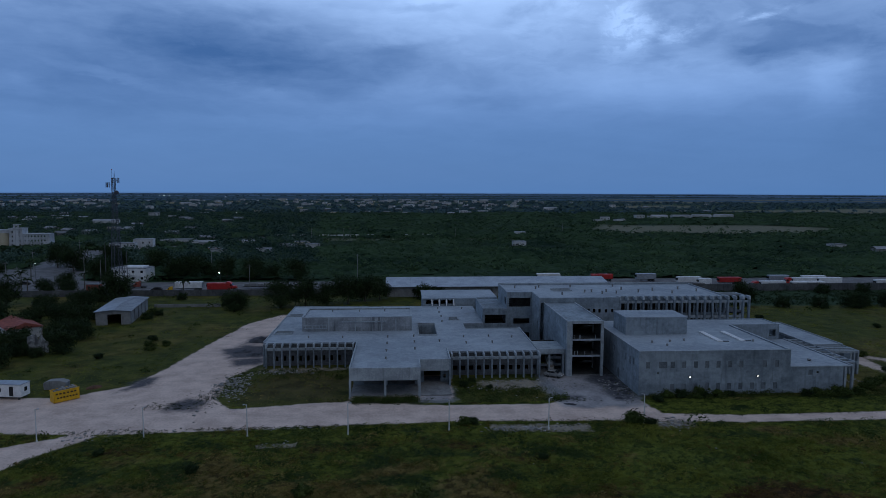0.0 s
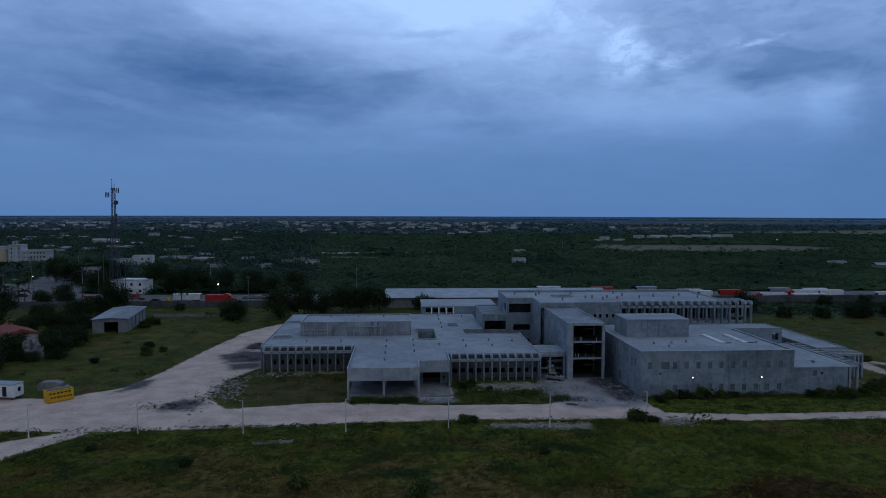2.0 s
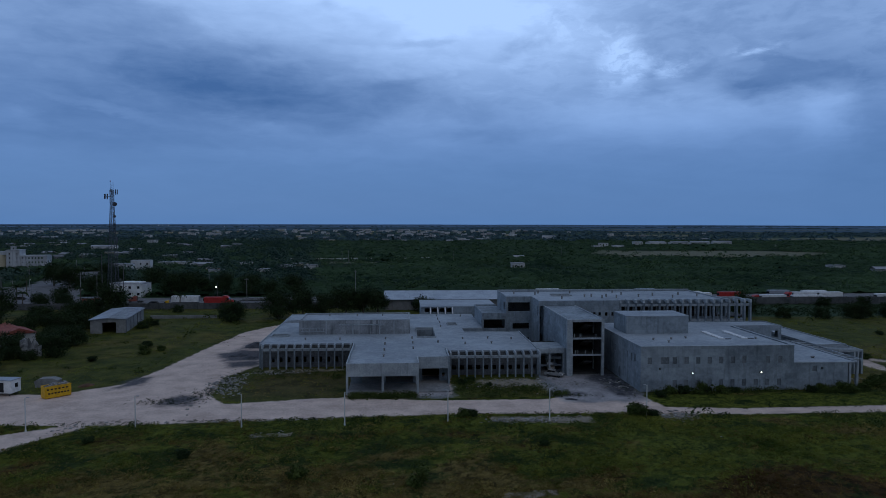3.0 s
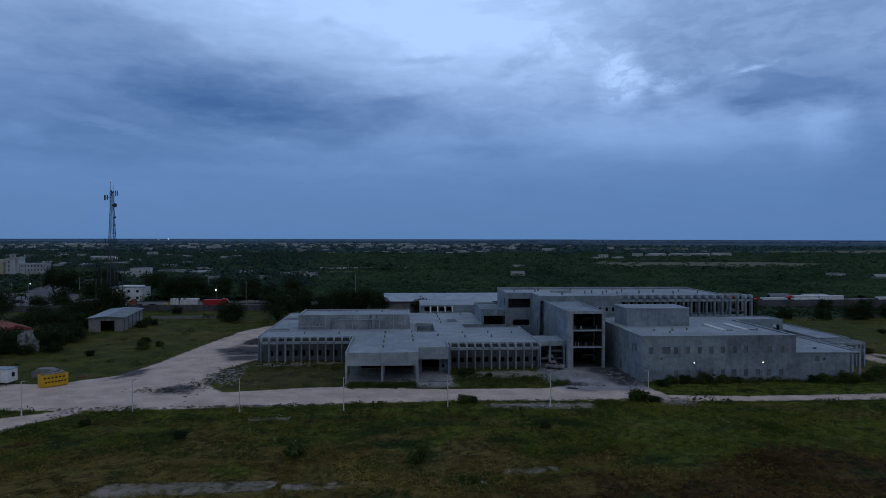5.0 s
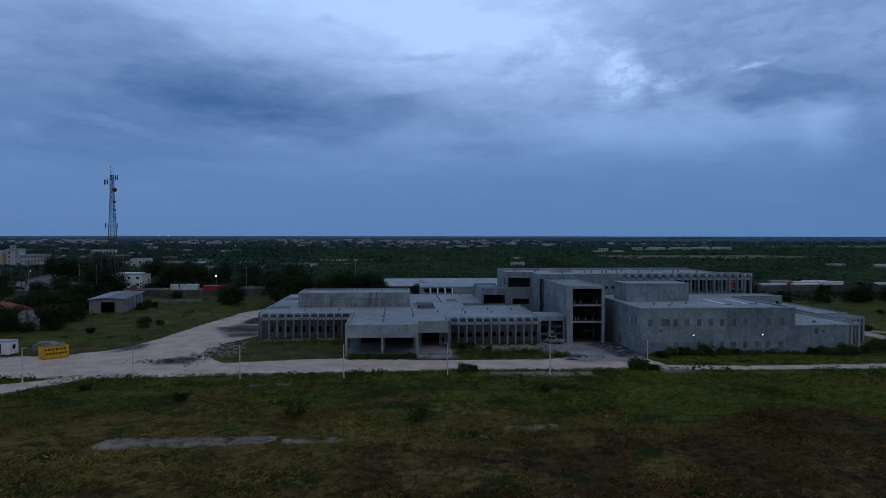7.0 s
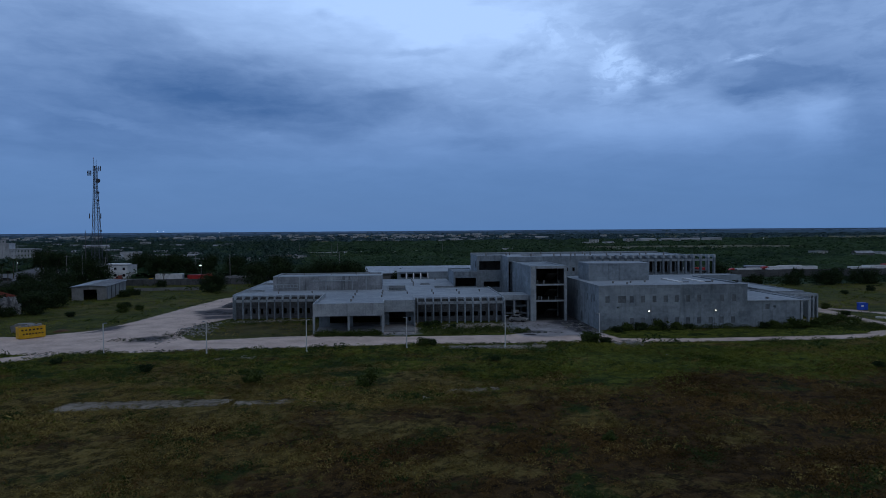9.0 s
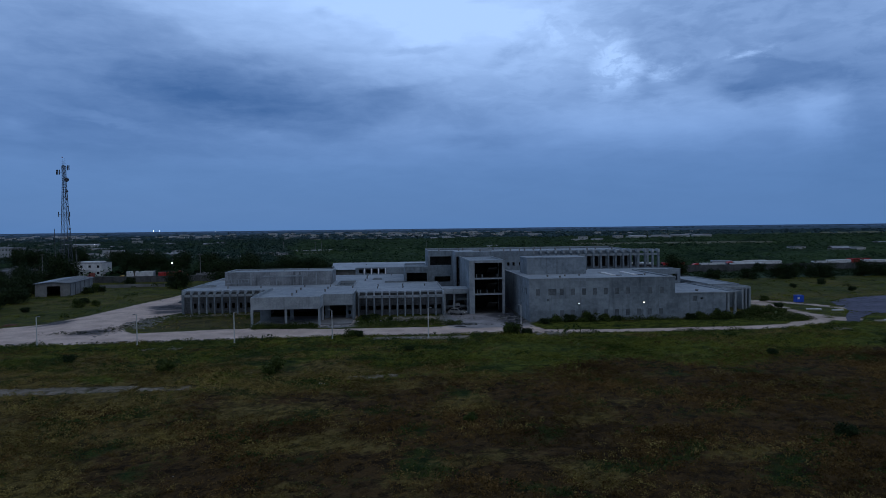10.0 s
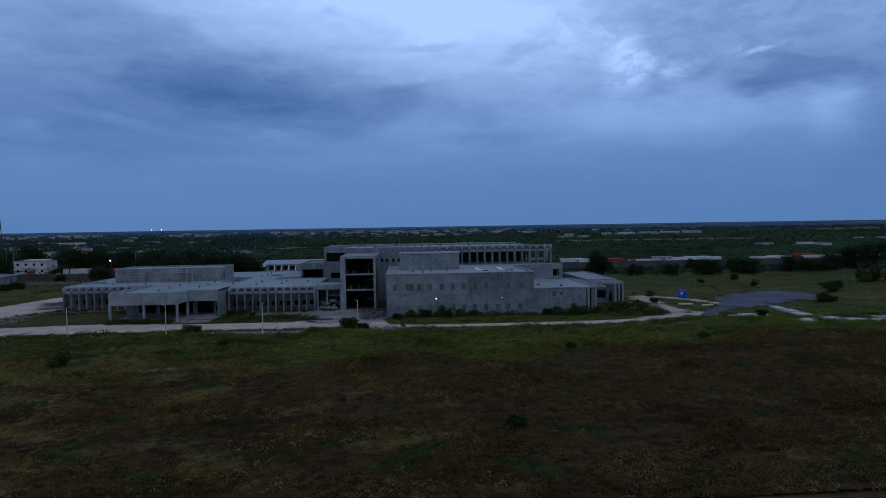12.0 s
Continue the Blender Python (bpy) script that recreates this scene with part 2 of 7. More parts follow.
TILE = surface("clay_tile_roof", (0.17, 0.042, 0.03), (0.34, 0.095, 0.065), 0.8, 4.0, 0.8, 0.3)
RUBBER = surface("tyre_rubber", (0.012, 0.012, 0.012), (0.03, 0.03, 0.03), 1.0, 6.0, 0.85, 0.1)
GLASS = surface("dark_glass", (0.01, 0.012, 0.015), (0.02, 0.022, 0.025), 0.5, 3.0, 0.1, 0.0)
BLACK = surface("black_lettering", (0.015, 0.012, 0.01), (0.03, 0.025, 0.02), 1.0, 5.0, 0.7, 0.0)
GRAVEL_HEAP = surface("dark_gravel", (0.030, 0.031, 0.036), (0.085, 0.087, 0.098), 0.8, 5.0, 0.95, 0.6)
RUST_SOIL = surface("rust_brown_soil", (0.050, 0.026, 0.014), (0.15, 0.068, 0.034), 0.8, 4.0, 0.95, 0.5)
STONE = surface("broken_concrete", (0.13, 0.127, 0.12), (0.38, 0.362, 0.335), 1.0, 5.0, 0.95, 0.4, island=0.3)
BARK = surface("bark", (0.05, 0.04, 0.03), (0.12, 0.10, 0.075), 1.5, 6.0, 0.95, 0.5)
LEAF = surface("leaves", (0.028, 0.046, 0.013), (0.070, 0.092, 0.026), 0.3, 2.0, 0.75, 0.0, island=0.45, tint=(0.5, 0.5, 0.3), shine=0.05)
LEAF_DARK = surface("dark_leaves", (0.013, 0.025, 0.010), (0.033, 0.050, 0.018), 0.3, 2.0, 0.75, 0.0, island=0.45, shine=0.05)
SCRUB = surface("thorn_scrub_leaves", (0.018, 0.042, 0.021), (0.078, 0.128, 0.054), 0.014, 0.15, 0.85, 0.0, island=0.16, shine=0.05)
CANOPY = surface("thorn_canopy_leaves", (0.009, 0.023, 0.013), (0.044, 0.077, 0.035), 0.016, 0.30, 0.9, 1.0, shine=0.03, relief=1.2)
# far leaves tinted blue: distance haze painted into their base colour
HORIZON_LEAF = surface("hazed_far_woods", (0.050, 0.090, 0.104), (0.084, 0.134, 0.148), 0.004, 0.03, 0.9, 0.0, island=0.25, shine=0.0)
FAR_LEAF = surface("hazed_tree_crowns", (0.026, 0.054, 0.046), (0.062, 0.102, 0.078), 0.008, 0.1, 0.85, 0.0, island=0.3, shine=0.05)
HERB = surface("dark_herb_leaves", (0.026, 0.048, 0.014), (0.076, 0.106, 0.028), 0.08, 0.9, 0.85, 0.0, island=0.25, shine=0.05)
GRASS = surface("green_grass_blades", (0.046, 0.072, 0.012), (0.215, 0.222, 0.040), 0.06, 0.8, 0.85, 0.0, island=0.22, shine=0.05)
DRY = surface("dry_scrub_stems", (0.046, 0.029, 0.010), (0.215, 0.130, 0.044), 0.07, 0.9, 0.9, 0.0, island=0.25, shine=0.05)
TAWNY = surface("tawny_tussock_grass", (0.084, 0.068, 0.018), (0.330, 0.250, 0.080), 0.09, 0.9, 0.9, 0.0, island=0.25, shine=0.05)
# horizon haze put into the base colour of the backdrop ridges
HAZE = surface("painted_far_haze", (0.105, 0.165, 0.250), (0.120, 0.185, 0.275), 0.002, 0.01, 1.0, 0.0, shine=0.0)
NEAR_HAZE = surface("painted_near_haze", (0.066, 0.110, 0.150), (0.080, 0.130, 0.172), 0.004, 0.02, 1.0, 0.0, shine=0.0)
MAST_PAINT = surface("dark_mast_paint", (0.040, 0.048, 0.064), (0.085, 0.096, 0.122), 0.5, 3.0, 0.6, 0.1)
PALE_SLAB = surface("pale_broken_slab", (0.42, 0.40, 0.37), (0.66, 0.64, 0.60), 0.6, 3.0, 0.9, 0.3)
LAMP_LIGHT = glow("lamp_light", (1.0, 0.97, 0.92), 4.0)
LAMP_GLOW = glow("street_light", (0.95, 1.0, 0.9), 8.0)
TOWN_GLOW = glow("town_light", (0.9, 0.95, 1.0), 6.0)


def ground_material():
    m = bpy.data.materials.new("open_ground")
    m.use_nodes = True
    n = Nodes(m.node_tree)
    bsdf = m.node_tree.nodes["Principled BSDF"]
    place = n.add("ShaderNodeNewGeometry").outputs["Position"]

    def mask(name, wobble, scale, soft):
        node = n.add("ShaderNodeAttribute")
        node.attribute_name = name
        v = node.outputs["Fac"]
        w = n.noise(place, scale, 6.0, 0.65)
        v = n.math("ADD", v, n.math("MULTIPLY", n.math("SUBTRACT", w, 0.5), wobble))
        return n.ramp(v, -soft, soft)

    broad, mid, fine = n.noise(place, 0.035, 4.0, 0.6), n.noise(place, 0.22, 5.0, 0.6), n.noise(place, 2.2, 5.0, 0.65)
    patch = n.math("ADD", n.math("MULTIPLY", mid, 0.6), n.math("MULTIPLY", fine, 0.4))
    grass = n.mix(n.ramp(patch, 0.36, 0.64), (0.026, 0.038, 0.009), (0.088, 0.096, 0.020))
    grass = n.mix(n.ramp(broad, 0.45, 0.68), grass, n.mix(n.ramp(patch, 0.36, 0.64), (0.052, 0.046, 0.011), (0.140, 0.115, 0.030)))
    brown = n.mix(n.ramp(patch, 0.36, 0.66), (0.034, 0.025, 0.011), (0.096, 0.066, 0.026))
    colour = n.mix(mask("brown", 2.0, 0.12, 0.6), grass, brown)
    tawny = n.mix(n.ramp(patch, 0.36, 0.66), (0.034, 0.029, 0.011), (0.100, 0.082, 0.033))
    colour = n.mix(n.math("MULTIPLY", mask("tawny", 2.2, 0.10, 0.7), 0.8), colour, tawny)
    woods = n.mix(n.ramp(patch, 0.35, 0.65), (0.020, 0.042, 0.022), (0.044, 0.076, 0.036))
    colour = n.mix(mask("woods", 0.8, 0.05, 0.3), colour, woods)
    field = n.mix(n.ramp(patch, 0.35, 0.65), (0.12, 0.12, 0.07), (0.22, 0.20, 0.14))
    colour = n.mix(n.math("MULTIPLY", mask("field", 2.4, 0.018, 0.7), 0.8), colour, field)
    pale = n.mix(n.ramp(patch, 0.34, 0.66), (0.470, 0.358, 0.300), (0.715, 0.565, 0.475))
    tracks = n.noise(n.stretch(place, (0.12, 1.0, 1.0)), 0.6, 4.0, 0.6, 0.4)
    pale = n.mix(n.ramp(tracks, 0.5, 0.75, 0.0, 0.22), pale, (0.37, 0.29, 0.245))
    road = mask("road", 1.1, 0.35, 0.16)
    colour = n.mix(road, colour, pale)
    chalk = mask("chalk", 3.4, 0.45, 0.4)
    colour = n.mix(n.math("MULTIPLY", chalk, 0.8), colour, n.mix(n.ramp(patch, 0.36, 0.64), (0.22, 0.185, 0.145), (0.40, 0.345, 0.285)))
    trail = mask("trail", 2.6, 0.22, 0.3)
    colour = n.mix(n.math("MULTIPLY", trail, 0.85), colour, pale)
    dust = n.mix(n.ramp(patch, 0.34, 0.66), (0.165, 0.172, 0.186), (0.335, 0.340, 0.352))
    colour = n.mix(n.math("MULTIPLY", mask("dust", 1.6, 0.3, 0.4), 0.85), colour, dust)
    gravel = n.mix(n.ramp(fine, 0.35, 0.65), (0.038, 0.040, 0.048), (0.105, 0.108, 0.120))
    colour = n.mix(n.math("MULTIPLY", mask("gravel", 1.9, 0.25, 0.5), 0.94), colour, gravel)
    street = n.mix(n.ramp(patch, 0.34, 0.66), (0.105, 0.104, 0.106), (0.215, 0.212, 0.212))
    colour = n.mix(mask("street", 1.4, 0.2, 0.25), colour, street)
    n.link(colour, bsdf.inputs["Base Color"])
    bsdf.inputs["Roughness"].default_value = 0.95
    bsdf.inputs["Specular IOR Level"].default_value = 0.08
    bump = n.add("ShaderNodeBump")
    bump.inputs["Strength"].default_value, bump.inputs["Distance"].default_value = 0.6, 0.35
    n.link(patch, bump.inputs["Height"])
    n.link(bump.outputs[0], bsdf.inputs["Normal"])
    return m


GROUND = ground_material()

# ---------------------------------------------------------------- mesh helpers


def box(bm, x0, x1, y0, y1, z0, z1):
    v = [bm.verts.new((x, y, z)) for z in (z0, z1) for x, y in ((x0, y0), (x1, y0), (x1, y1), (x0, y1))]
    for f in ((3, 2, 1, 0), (4, 5, 6, 7), (0, 1, 5, 4), (1, 2, 6, 5), (2, 3, 7, 6), (3, 0, 4, 7)):
        bm.faces.new([v[i] for i in f])
    return bm


def slab(bm, axis, a0, a1, u0, u1, v0, v1, holes=()):
    """A plate from a0 to a1 across the axis, with rectangular openings right through it, as one closed shell."""
    us = sorted({u0, u1, *(min(max(h[i], u0), u1) for h in holes for i in (0, 1))})
    vs = sorted({v0, v1, *(min(max(h[i], v0), v1) for h in holes for i in (2, 3))})
    nu, nv = len(us) - 1, len(vs) - 1
    made = {}

    def solid(i, j):
        if not (0 <= i < nu and 0 <= j < nv):
            return False
        uc, vc = (us[i] + us[i + 1]) / 2, (vs[j] + vs[j + 1]) / 2
        return not any(h[0] < uc < h[1] and h[2] < vc < h[3] for h in holes)

    def corner(i, j, k):
        if (i, j, k) not in made:
            a, u, v = (a0, a1)[k], us[i], vs[j]
            made[i, j, k] = bm.verts.new((u, a, v) if axis == "y" else (a, u, v) if axis == "x" else (u, v, a))
        return made[i, j, k]

    for i in range(nu):
        for j in range(nv):
            if not solid(i, j):
                continue
            for k in (0, 1):
                bm.faces.new([corner(i, j, k), corner(i + 1, j, k), corner(i + 1, j + 1, k), corner(i, j + 1, k)])
            for di, dj, p, q in ((-1, 0, (0, 0), (0, 1)), (1, 0, (1, 0), (1, 1)), (0, -1, (0, 0), (1, 0)), (0, 1, (0, 1), (1, 1))):
                if not solid(i + di, j + dj):
                    bm.faces.new([corner(i + p[0], j + p[1], 0), corner(i + q[0], j + q[1], 0), corner(i + q[0], j + q[1], 1), corner(i + p[0], j + p[1], 1)])
    return bm


def rod(bm, p, q, r0, r1=None, sides=6, caps=True):
    p, q = Vector(p), Vector(q)
    r1 = r0 if r1 is None else r1
    turn = (q - p).to_track_quat("Z", "Y").to_matrix()
    rings = []
    for c, r in ((p, r0), (q, r1)):
        rings.append([bm.verts.new(c + turn @ Vector((r * math.cos(2 * math.pi * i / sides), r * math.sin(2 * math.pi * i / sides), 0))) for i in range(sides)])
    for i in range(sides):
        j = (i + 1) % sides
        bm.faces.new((rings[0][i], rings[0][j], rings[1][j], rings[1][i]))
    if caps:
        bm.faces.new(rings[1])
        bm.faces.new(rings[0][::-1])
    return bm


def prism(bm, poly, axis, a0, a1):
    """A polygon of (u, v) pushed out along x or y."""
    def at(a, u, v):
        return (a, u, v) if axis == "x" else (u, a, v)
    lo = [bm.verts.new(at(a0, u, v)) for u, v in poly]
    hi = [bm.verts.new(at(a1, u, v)) for u, v in poly]
    k = len(poly)
    bm.faces.new(lo[::-1])
    bm.faces.new(hi)
    for i in range(k):
        bm.faces.new((lo[i], lo[(i + 1) % k], hi[(i + 1) % k], hi[i]))
    return bm


def part(name, bm, material, parent=None, label=""):
    bmesh.ops.recalc_face_normals(bm, faces=bm.faces)
    mesh = bpy.data.meshes.new(name)
    bm.to_mesh(mesh)
    bm.free()
    mesh.materials.append(material)
    ob = new(name, mesh)
    ob.parent = parent
    if label:
        ob["label"] = label
    return ob


def pieces(name, bm, material, parent, label="", rest=""):
    """Each closed shell of bm as an object of its own; the first, largest one heads the others if rest names them."""
    left, shells = set(bm.verts), []
    while left:
        stack = [left.pop()]
        shell = set(stack)
        while stack:
            for e in stack.pop().link_edges:
                for v in e.verts:
                    if v not in shell:
                        shell.add(v)
                        left.discard(v)
                        stack.append(v)
        shells.append(sorted(shell, key=lambda v: v.index if v.index >= 0 else 0))
    bm.verts.index_update()
    shells = [sorted(s, key=lambda v: v.index) for s in shells]
    shells.sort(key=lambda s: (-len(s), s[0].index))
    head = None
    for s in shells:
        b = bmesh.new()
        own = {v: b.verts.new(v.co) for v in s}
        for f in {f for v in s for f in v.link_faces}:
            b.faces.new([own[v] for v in f.verts])
        if head is None:
            head = part(name, b, material, parent, label)
        else:
            part(rest or name, b, material, head if rest else parent)
    bm.free()
    return head


def thing(name, m, label, category, group="", kind=""):
    ob = new(name)
    ob.matrix_basis = m
    return tagged(ob, label, category, group, kind)


def bevelled(bm, width):
    bmesh.ops.bevel(bm, geom=bm.edges[:], offset=width, segments=1, affect="EDGES")
    return bm


B = bmesh.new


def cloud_mesh(name, verts, faces, material):
    """A mesh from arrays of corners and triangles."""
    mesh = bpy.data.meshes.new(name)
    verts, faces = np.asarray(verts, np.float32), np.asarray(faces, np.int32)
    mesh.vertices.add(len(verts))
    mesh.vertices.foreach_set("co", verts.ravel())
    mesh.loops.add(faces.size)
    mesh.loops.foreach_set("vertex_index", faces.ravel())
    mesh.polygons.add(len(faces))
    mesh.polygons.foreach_set("loop_start", np.arange(0, faces.size, faces.shape[1], dtype=np.int32))
    mesh.polygons.foreach_set("loop_total", np.full(len(faces), faces.shape[1], np.int32))
    mesh.materials.append(material)
    mesh.update(calc_edges=True)
    mesh.validate()
    return mesh

# ---------------------------------------------------------------- ground
ROAD = [(-260, 112), (-66, 109), (-47.5, 107.8), (-20, 109.5), (13.6, 111), (43, 109.4), (58, 107.7), (86, 107.8), (96, 109.5), (96, 113),
        (88.7, 111.8), (60, 111.4), (47, 113), (45.5, 121), (45, 138), (30, 138), (31.5, 130), (33, 123), (28, 119.5), (9.3, 119.5),
        (-14, 122.5), (-32, 119.5), (-36, 126), (-37, 140), (-32, 151), (-32, 208), (-38, 212), (-46, 197), (-50, 172), (-53, 147), (-56, 135), (-66, 127.5), (-90, 131), (-260, 144)]
SIDE_ROAD = [(-260, 105), (-62, 103), (-53, 108.5), (-50, 107), (-56, 98), (-60, 90), (-80, 72), (-260, -20)]
PATH_EAST = [[(85.2, 108.2), (94.8, 109.5), (100.3, 111.1), (107, 116.4), (109.5, 122), (109.1, 131), (110.5, 141), (112.2, 151), (107.9, 152), (105.3, 146.4), (108, 138.4), (105.8, 127), (105, 120.6), (102.5, 116.9), (98, 115.2), (95, 113), (86.3, 111.5)],
             [(110.7, 153.3), (115.8, 149.4), (120.3, 142.3), (122.6, 134.2), (121, 131.9), (118.3, 139.5), (113.8, 146.3), (109.1, 150)], [(106.5, 117), (110, 113.5), (114, 118), (110, 122)]]
FORECOURT = [(-10, 123), (10, 123), (10, 140), (-10, 140)]
YARD_EAST = [(80, 258), (420, 256), (420, 290), (80, 292)]
STREET_WEST = [(-330, 256), (-20, 256), (-20, 288), (-120, 288), (-150, 300), (-330, 310)]
PLAZA = [(-270, 294), (-140, 292), (-152, 330), (-200, 340), (-270, 345)]
HIGHWAY = [(-170, 290), (-150, 290), (-185, 420), (-130, 470), (-100, 560), (-120, 560), (-150, 480), (-215, 430)]
CHALK = [[(128.5, 125.5), (130.4, 125), (131.2, 114.8), (127, 110)], [(127, 112), (136, 108), (137, 101), (130, 103)], [(122, 108), (127.6, 107), (125, 102), (121, 104)], [(113, 112), (115, 115.5), (121, 117), (121, 112)], [(99, 105), (101, 108.2), (103.4, 106), (101, 103)], [(-34, 72.5), (-15, 73.5), (-14, 76), (-33, 76)],
         [(15, 106), (32, 105), (32, 108.5), (15, 109)], [(44, 106), (50, 106), (50, 109.5), (44, 109.5)], [(17, 130), (21, 128.5), (24, 130), (29, 128.5), (30, 134), (25, 135.6), (20, 133.8), (15, 135)],
         [(-23, 101), (-17, 101.2), (-17, 102.6), (-23, 102.2)], [(-31, 144.2), (-25, 143.2), (-20, 144.6), (-12, 145.4), (-12, 146.6), (-31, 146.8)], [(140, 106), (150, 107), (150, 109), (140, 109)], [(-13, 73), (-4, 74), (-4, 75.4), (-13, 75)], [(12, 76.5), (19, 77.5), (19, 78.8), (12, 78)]]
# gravel patches; the courtyard one also paints the shaded tower-hall gap dark
GRAVEL_AND_SHADE = [[(-41.6, 172), (-40.5, 179.5), (-32.5, 181), (-32.5, 170.5)], [(-45.5, 165), (-41, 169.5), (-32, 169), (-32, 156.5), (-41.5, 156.5)], [(-40, 155.5), (-32.5, 157.5), (-32.5, 150), (-38.5, 149.5)], [(-44, 119), (-38, 119), (-37, 125), (-42, 126)], [(40.5, 129.7), (41.3, 121), (46, 121), (46.5, 161), (43.4, 161), (43, 139), (39.5, 138.5), (39.8, 131.7)], [(30.5, 121.5), (34.5, 121), (35, 123.5), (31, 124)],
          [(-57, 131), (-52, 134), (-52, 142), (-55, 141)]]
DUST = [[(28.5, 121.5), (31, 116.5), (46, 117), (47, 162), (43, 162), (43, 140), (36, 148), (29.5, 148)], [(-9, 122.5), (10, 121), (10, 131), (4, 131), (4, 124), (-9, 124.5)]]
BOUNDARY_STRIP = [(92, 222), (140, 219), (200, 222), (300, 226), (300, 254), (92, 254)]
TAWNY_ZONES = [[(-32, 122), (-12, 124), (-11, 140), (-20, 146), (-30, 140)], [(-75, 62), (-20, 66), (20, 74), (30, 79), (18, 86), (14, 95), (-20, 98), (-45, 92), (-75, 90)], [(-60, 20), (-6, 24), (0, 40), (-14, 58), (-60, 55)], [(60, 98), (90, 100), (95, 104), (60, 104)]]
FIELDS = [[(205, 590), (324, 592), (395, 598), (470, 680), (415, 739), (257, 742), (235, 766), (200, 660)], [(560, 1180), (720, 1120), (870, 1090), (1300, 1050), (1300, 1500), (1031, 1400), (623, 1270)], [(480, 1450), (720, 1490), (760, 1750), (489, 1610)], [(700, 2100), (2600, 1900), (2600, 2800), (800, 2800)],
          [(-60, 520), (110, 515), (110, 535), (-60, 540)]]


def inside_by(px, py, poly):
    """Signed distance to a polygon, positive inside."""
    d = np.full(px.shape, 1e9)
    odd = np.zeros(px.shape, bool)
    for (x0, y0), (x1, y1) in zip(poly, poly[1:] + poly[:1]):
        ex, ey = x1 - x0, y1 - y0
        t = np.clip(((px - x0) * ex + (py - y0) * ey) / (ex * ex + ey * ey), 0, 1)
        d = np.minimum(d, np.hypot(px - x0 - t * ex, py - y0 - t * ey))
        if ey:
            odd ^= ((y0 > py) != (y1 > py)) & (px < ex * (py - y0) / ey + x0)
    return np.where(odd, d, -d)


def best(px, py, polys, unit):
    return np.clip(np.max([inside_by(px, py, p) for p in polys], axis=0) / unit, -1, 1)


def rise(x, y):
    """The land: nearly flat, with soft waves and a slow rise to far low hills."""
    far = np.hypot(x, y)
    h = 8.0 * np.clip((far - 1600) / 2600, 0, 1) ** 1.5
    h = h + 0.10 * np.sin(x * 0.11 + 1.3) * np.sin(y * 0.13) * np.clip((112 - y) / 10, 0, 1)
    return h - 0.35 * np.clip((95 - y) / 40, 0, 1)


STREETS = [YARD_EAST, STREET_WEST, HIGHWAY, PLAZA]
ALL_ROADS = [ROAD, SIDE_ROAD, FORECOURT, YARD_EAST, STREET_WEST, HIGHWAY, PLAZA]


def make_ground():
    def axis(lo, hi, step, a, b):
        mid = list(np.arange(lo, hi + 0.01, step))
        out, s = mid[-1], step
        while out < b:
            s *= 1.075
            out += s
            mid.append(out)
        out, s = mid[0], step
        while out > a:
            s *= 1.075
            out -= s
            mid.insert(0, out)
        return np.array(mid)
    xs, ys = axis(-130, 200, 1.5, -5600, 5600), axis(20, 240, 1.5, -900, 5600)
    gx, gy = np.meshgrid(xs, ys)
    x, y = gx.ravel(), gy.ravel()
    k = len(xs)
    i = (np.arange(len(ys) - 1)[:, None] * k + np.arange(k - 1)[None, :]).ravel()
    mesh = cloud_mesh("ground", np.stack([x, y, rise(x, y)], 1), np.stack([i, i + 1, i + k + 1, i + k], 1), GROUND)
    masks = {
        "road": best(x, y, [p for p in ALL_ROADS if p not in STREETS], 2.5),
        "street": best(x, y, STREETS, 2.5),
        "chalk": best(x, y, CHALK, 2.5),
        "trail": best(x, y, PATH_EAST, 3.0),
        "gravel": best(x, y, GRAVEL_AND_SHADE, 3.0),
        "field": best(x, y, FIELDS, 30.0),
        "brown": np.clip((72 + 0.175 * x - y) / 7, -1, 1),
        "dust": best(x, y, DUST, 3.0),
        "tawny": best(x, y, TAWNY_ZONES, 6.0),
        "woods": np.maximum(np.clip((y - 268) / 12, -1, 1), best(x, y, [BOUNDARY_STRIP], 6.0)),
    }
    for name, values in masks.items():
        mesh.attributes.new(name, "FLOAT", "POINT").data.foreach_set("value", values.astype(np.float32))
    tagged(new("ground", mesh), "grassy open ground with pale caliche tracks", "ground", kind="structure")


make_ground()


def haze_ridges():
    """Added low ridges along the horizon; their blue colour stands in for haze."""
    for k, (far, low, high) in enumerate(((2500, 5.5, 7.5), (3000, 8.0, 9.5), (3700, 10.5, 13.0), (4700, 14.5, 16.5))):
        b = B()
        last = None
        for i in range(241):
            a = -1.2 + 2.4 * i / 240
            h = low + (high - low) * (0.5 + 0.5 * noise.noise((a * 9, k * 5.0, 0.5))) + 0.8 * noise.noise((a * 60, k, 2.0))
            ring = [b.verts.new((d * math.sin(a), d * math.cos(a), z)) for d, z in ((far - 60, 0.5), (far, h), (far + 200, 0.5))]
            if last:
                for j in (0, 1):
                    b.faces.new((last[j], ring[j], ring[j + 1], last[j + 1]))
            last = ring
        tagged(part("backdrop", b, HAZE if far > 3200 else NEAR_HAZE), "added horizon ridge painted in blue haze colour", "hills", kind="structure")


haze_ridges()

# ---------------------------------------------------------------- the unfinished building
building = thing("concrete_building", pose(0, 0, 0), "large unfinished grey concrete building with flat roofs", "building")


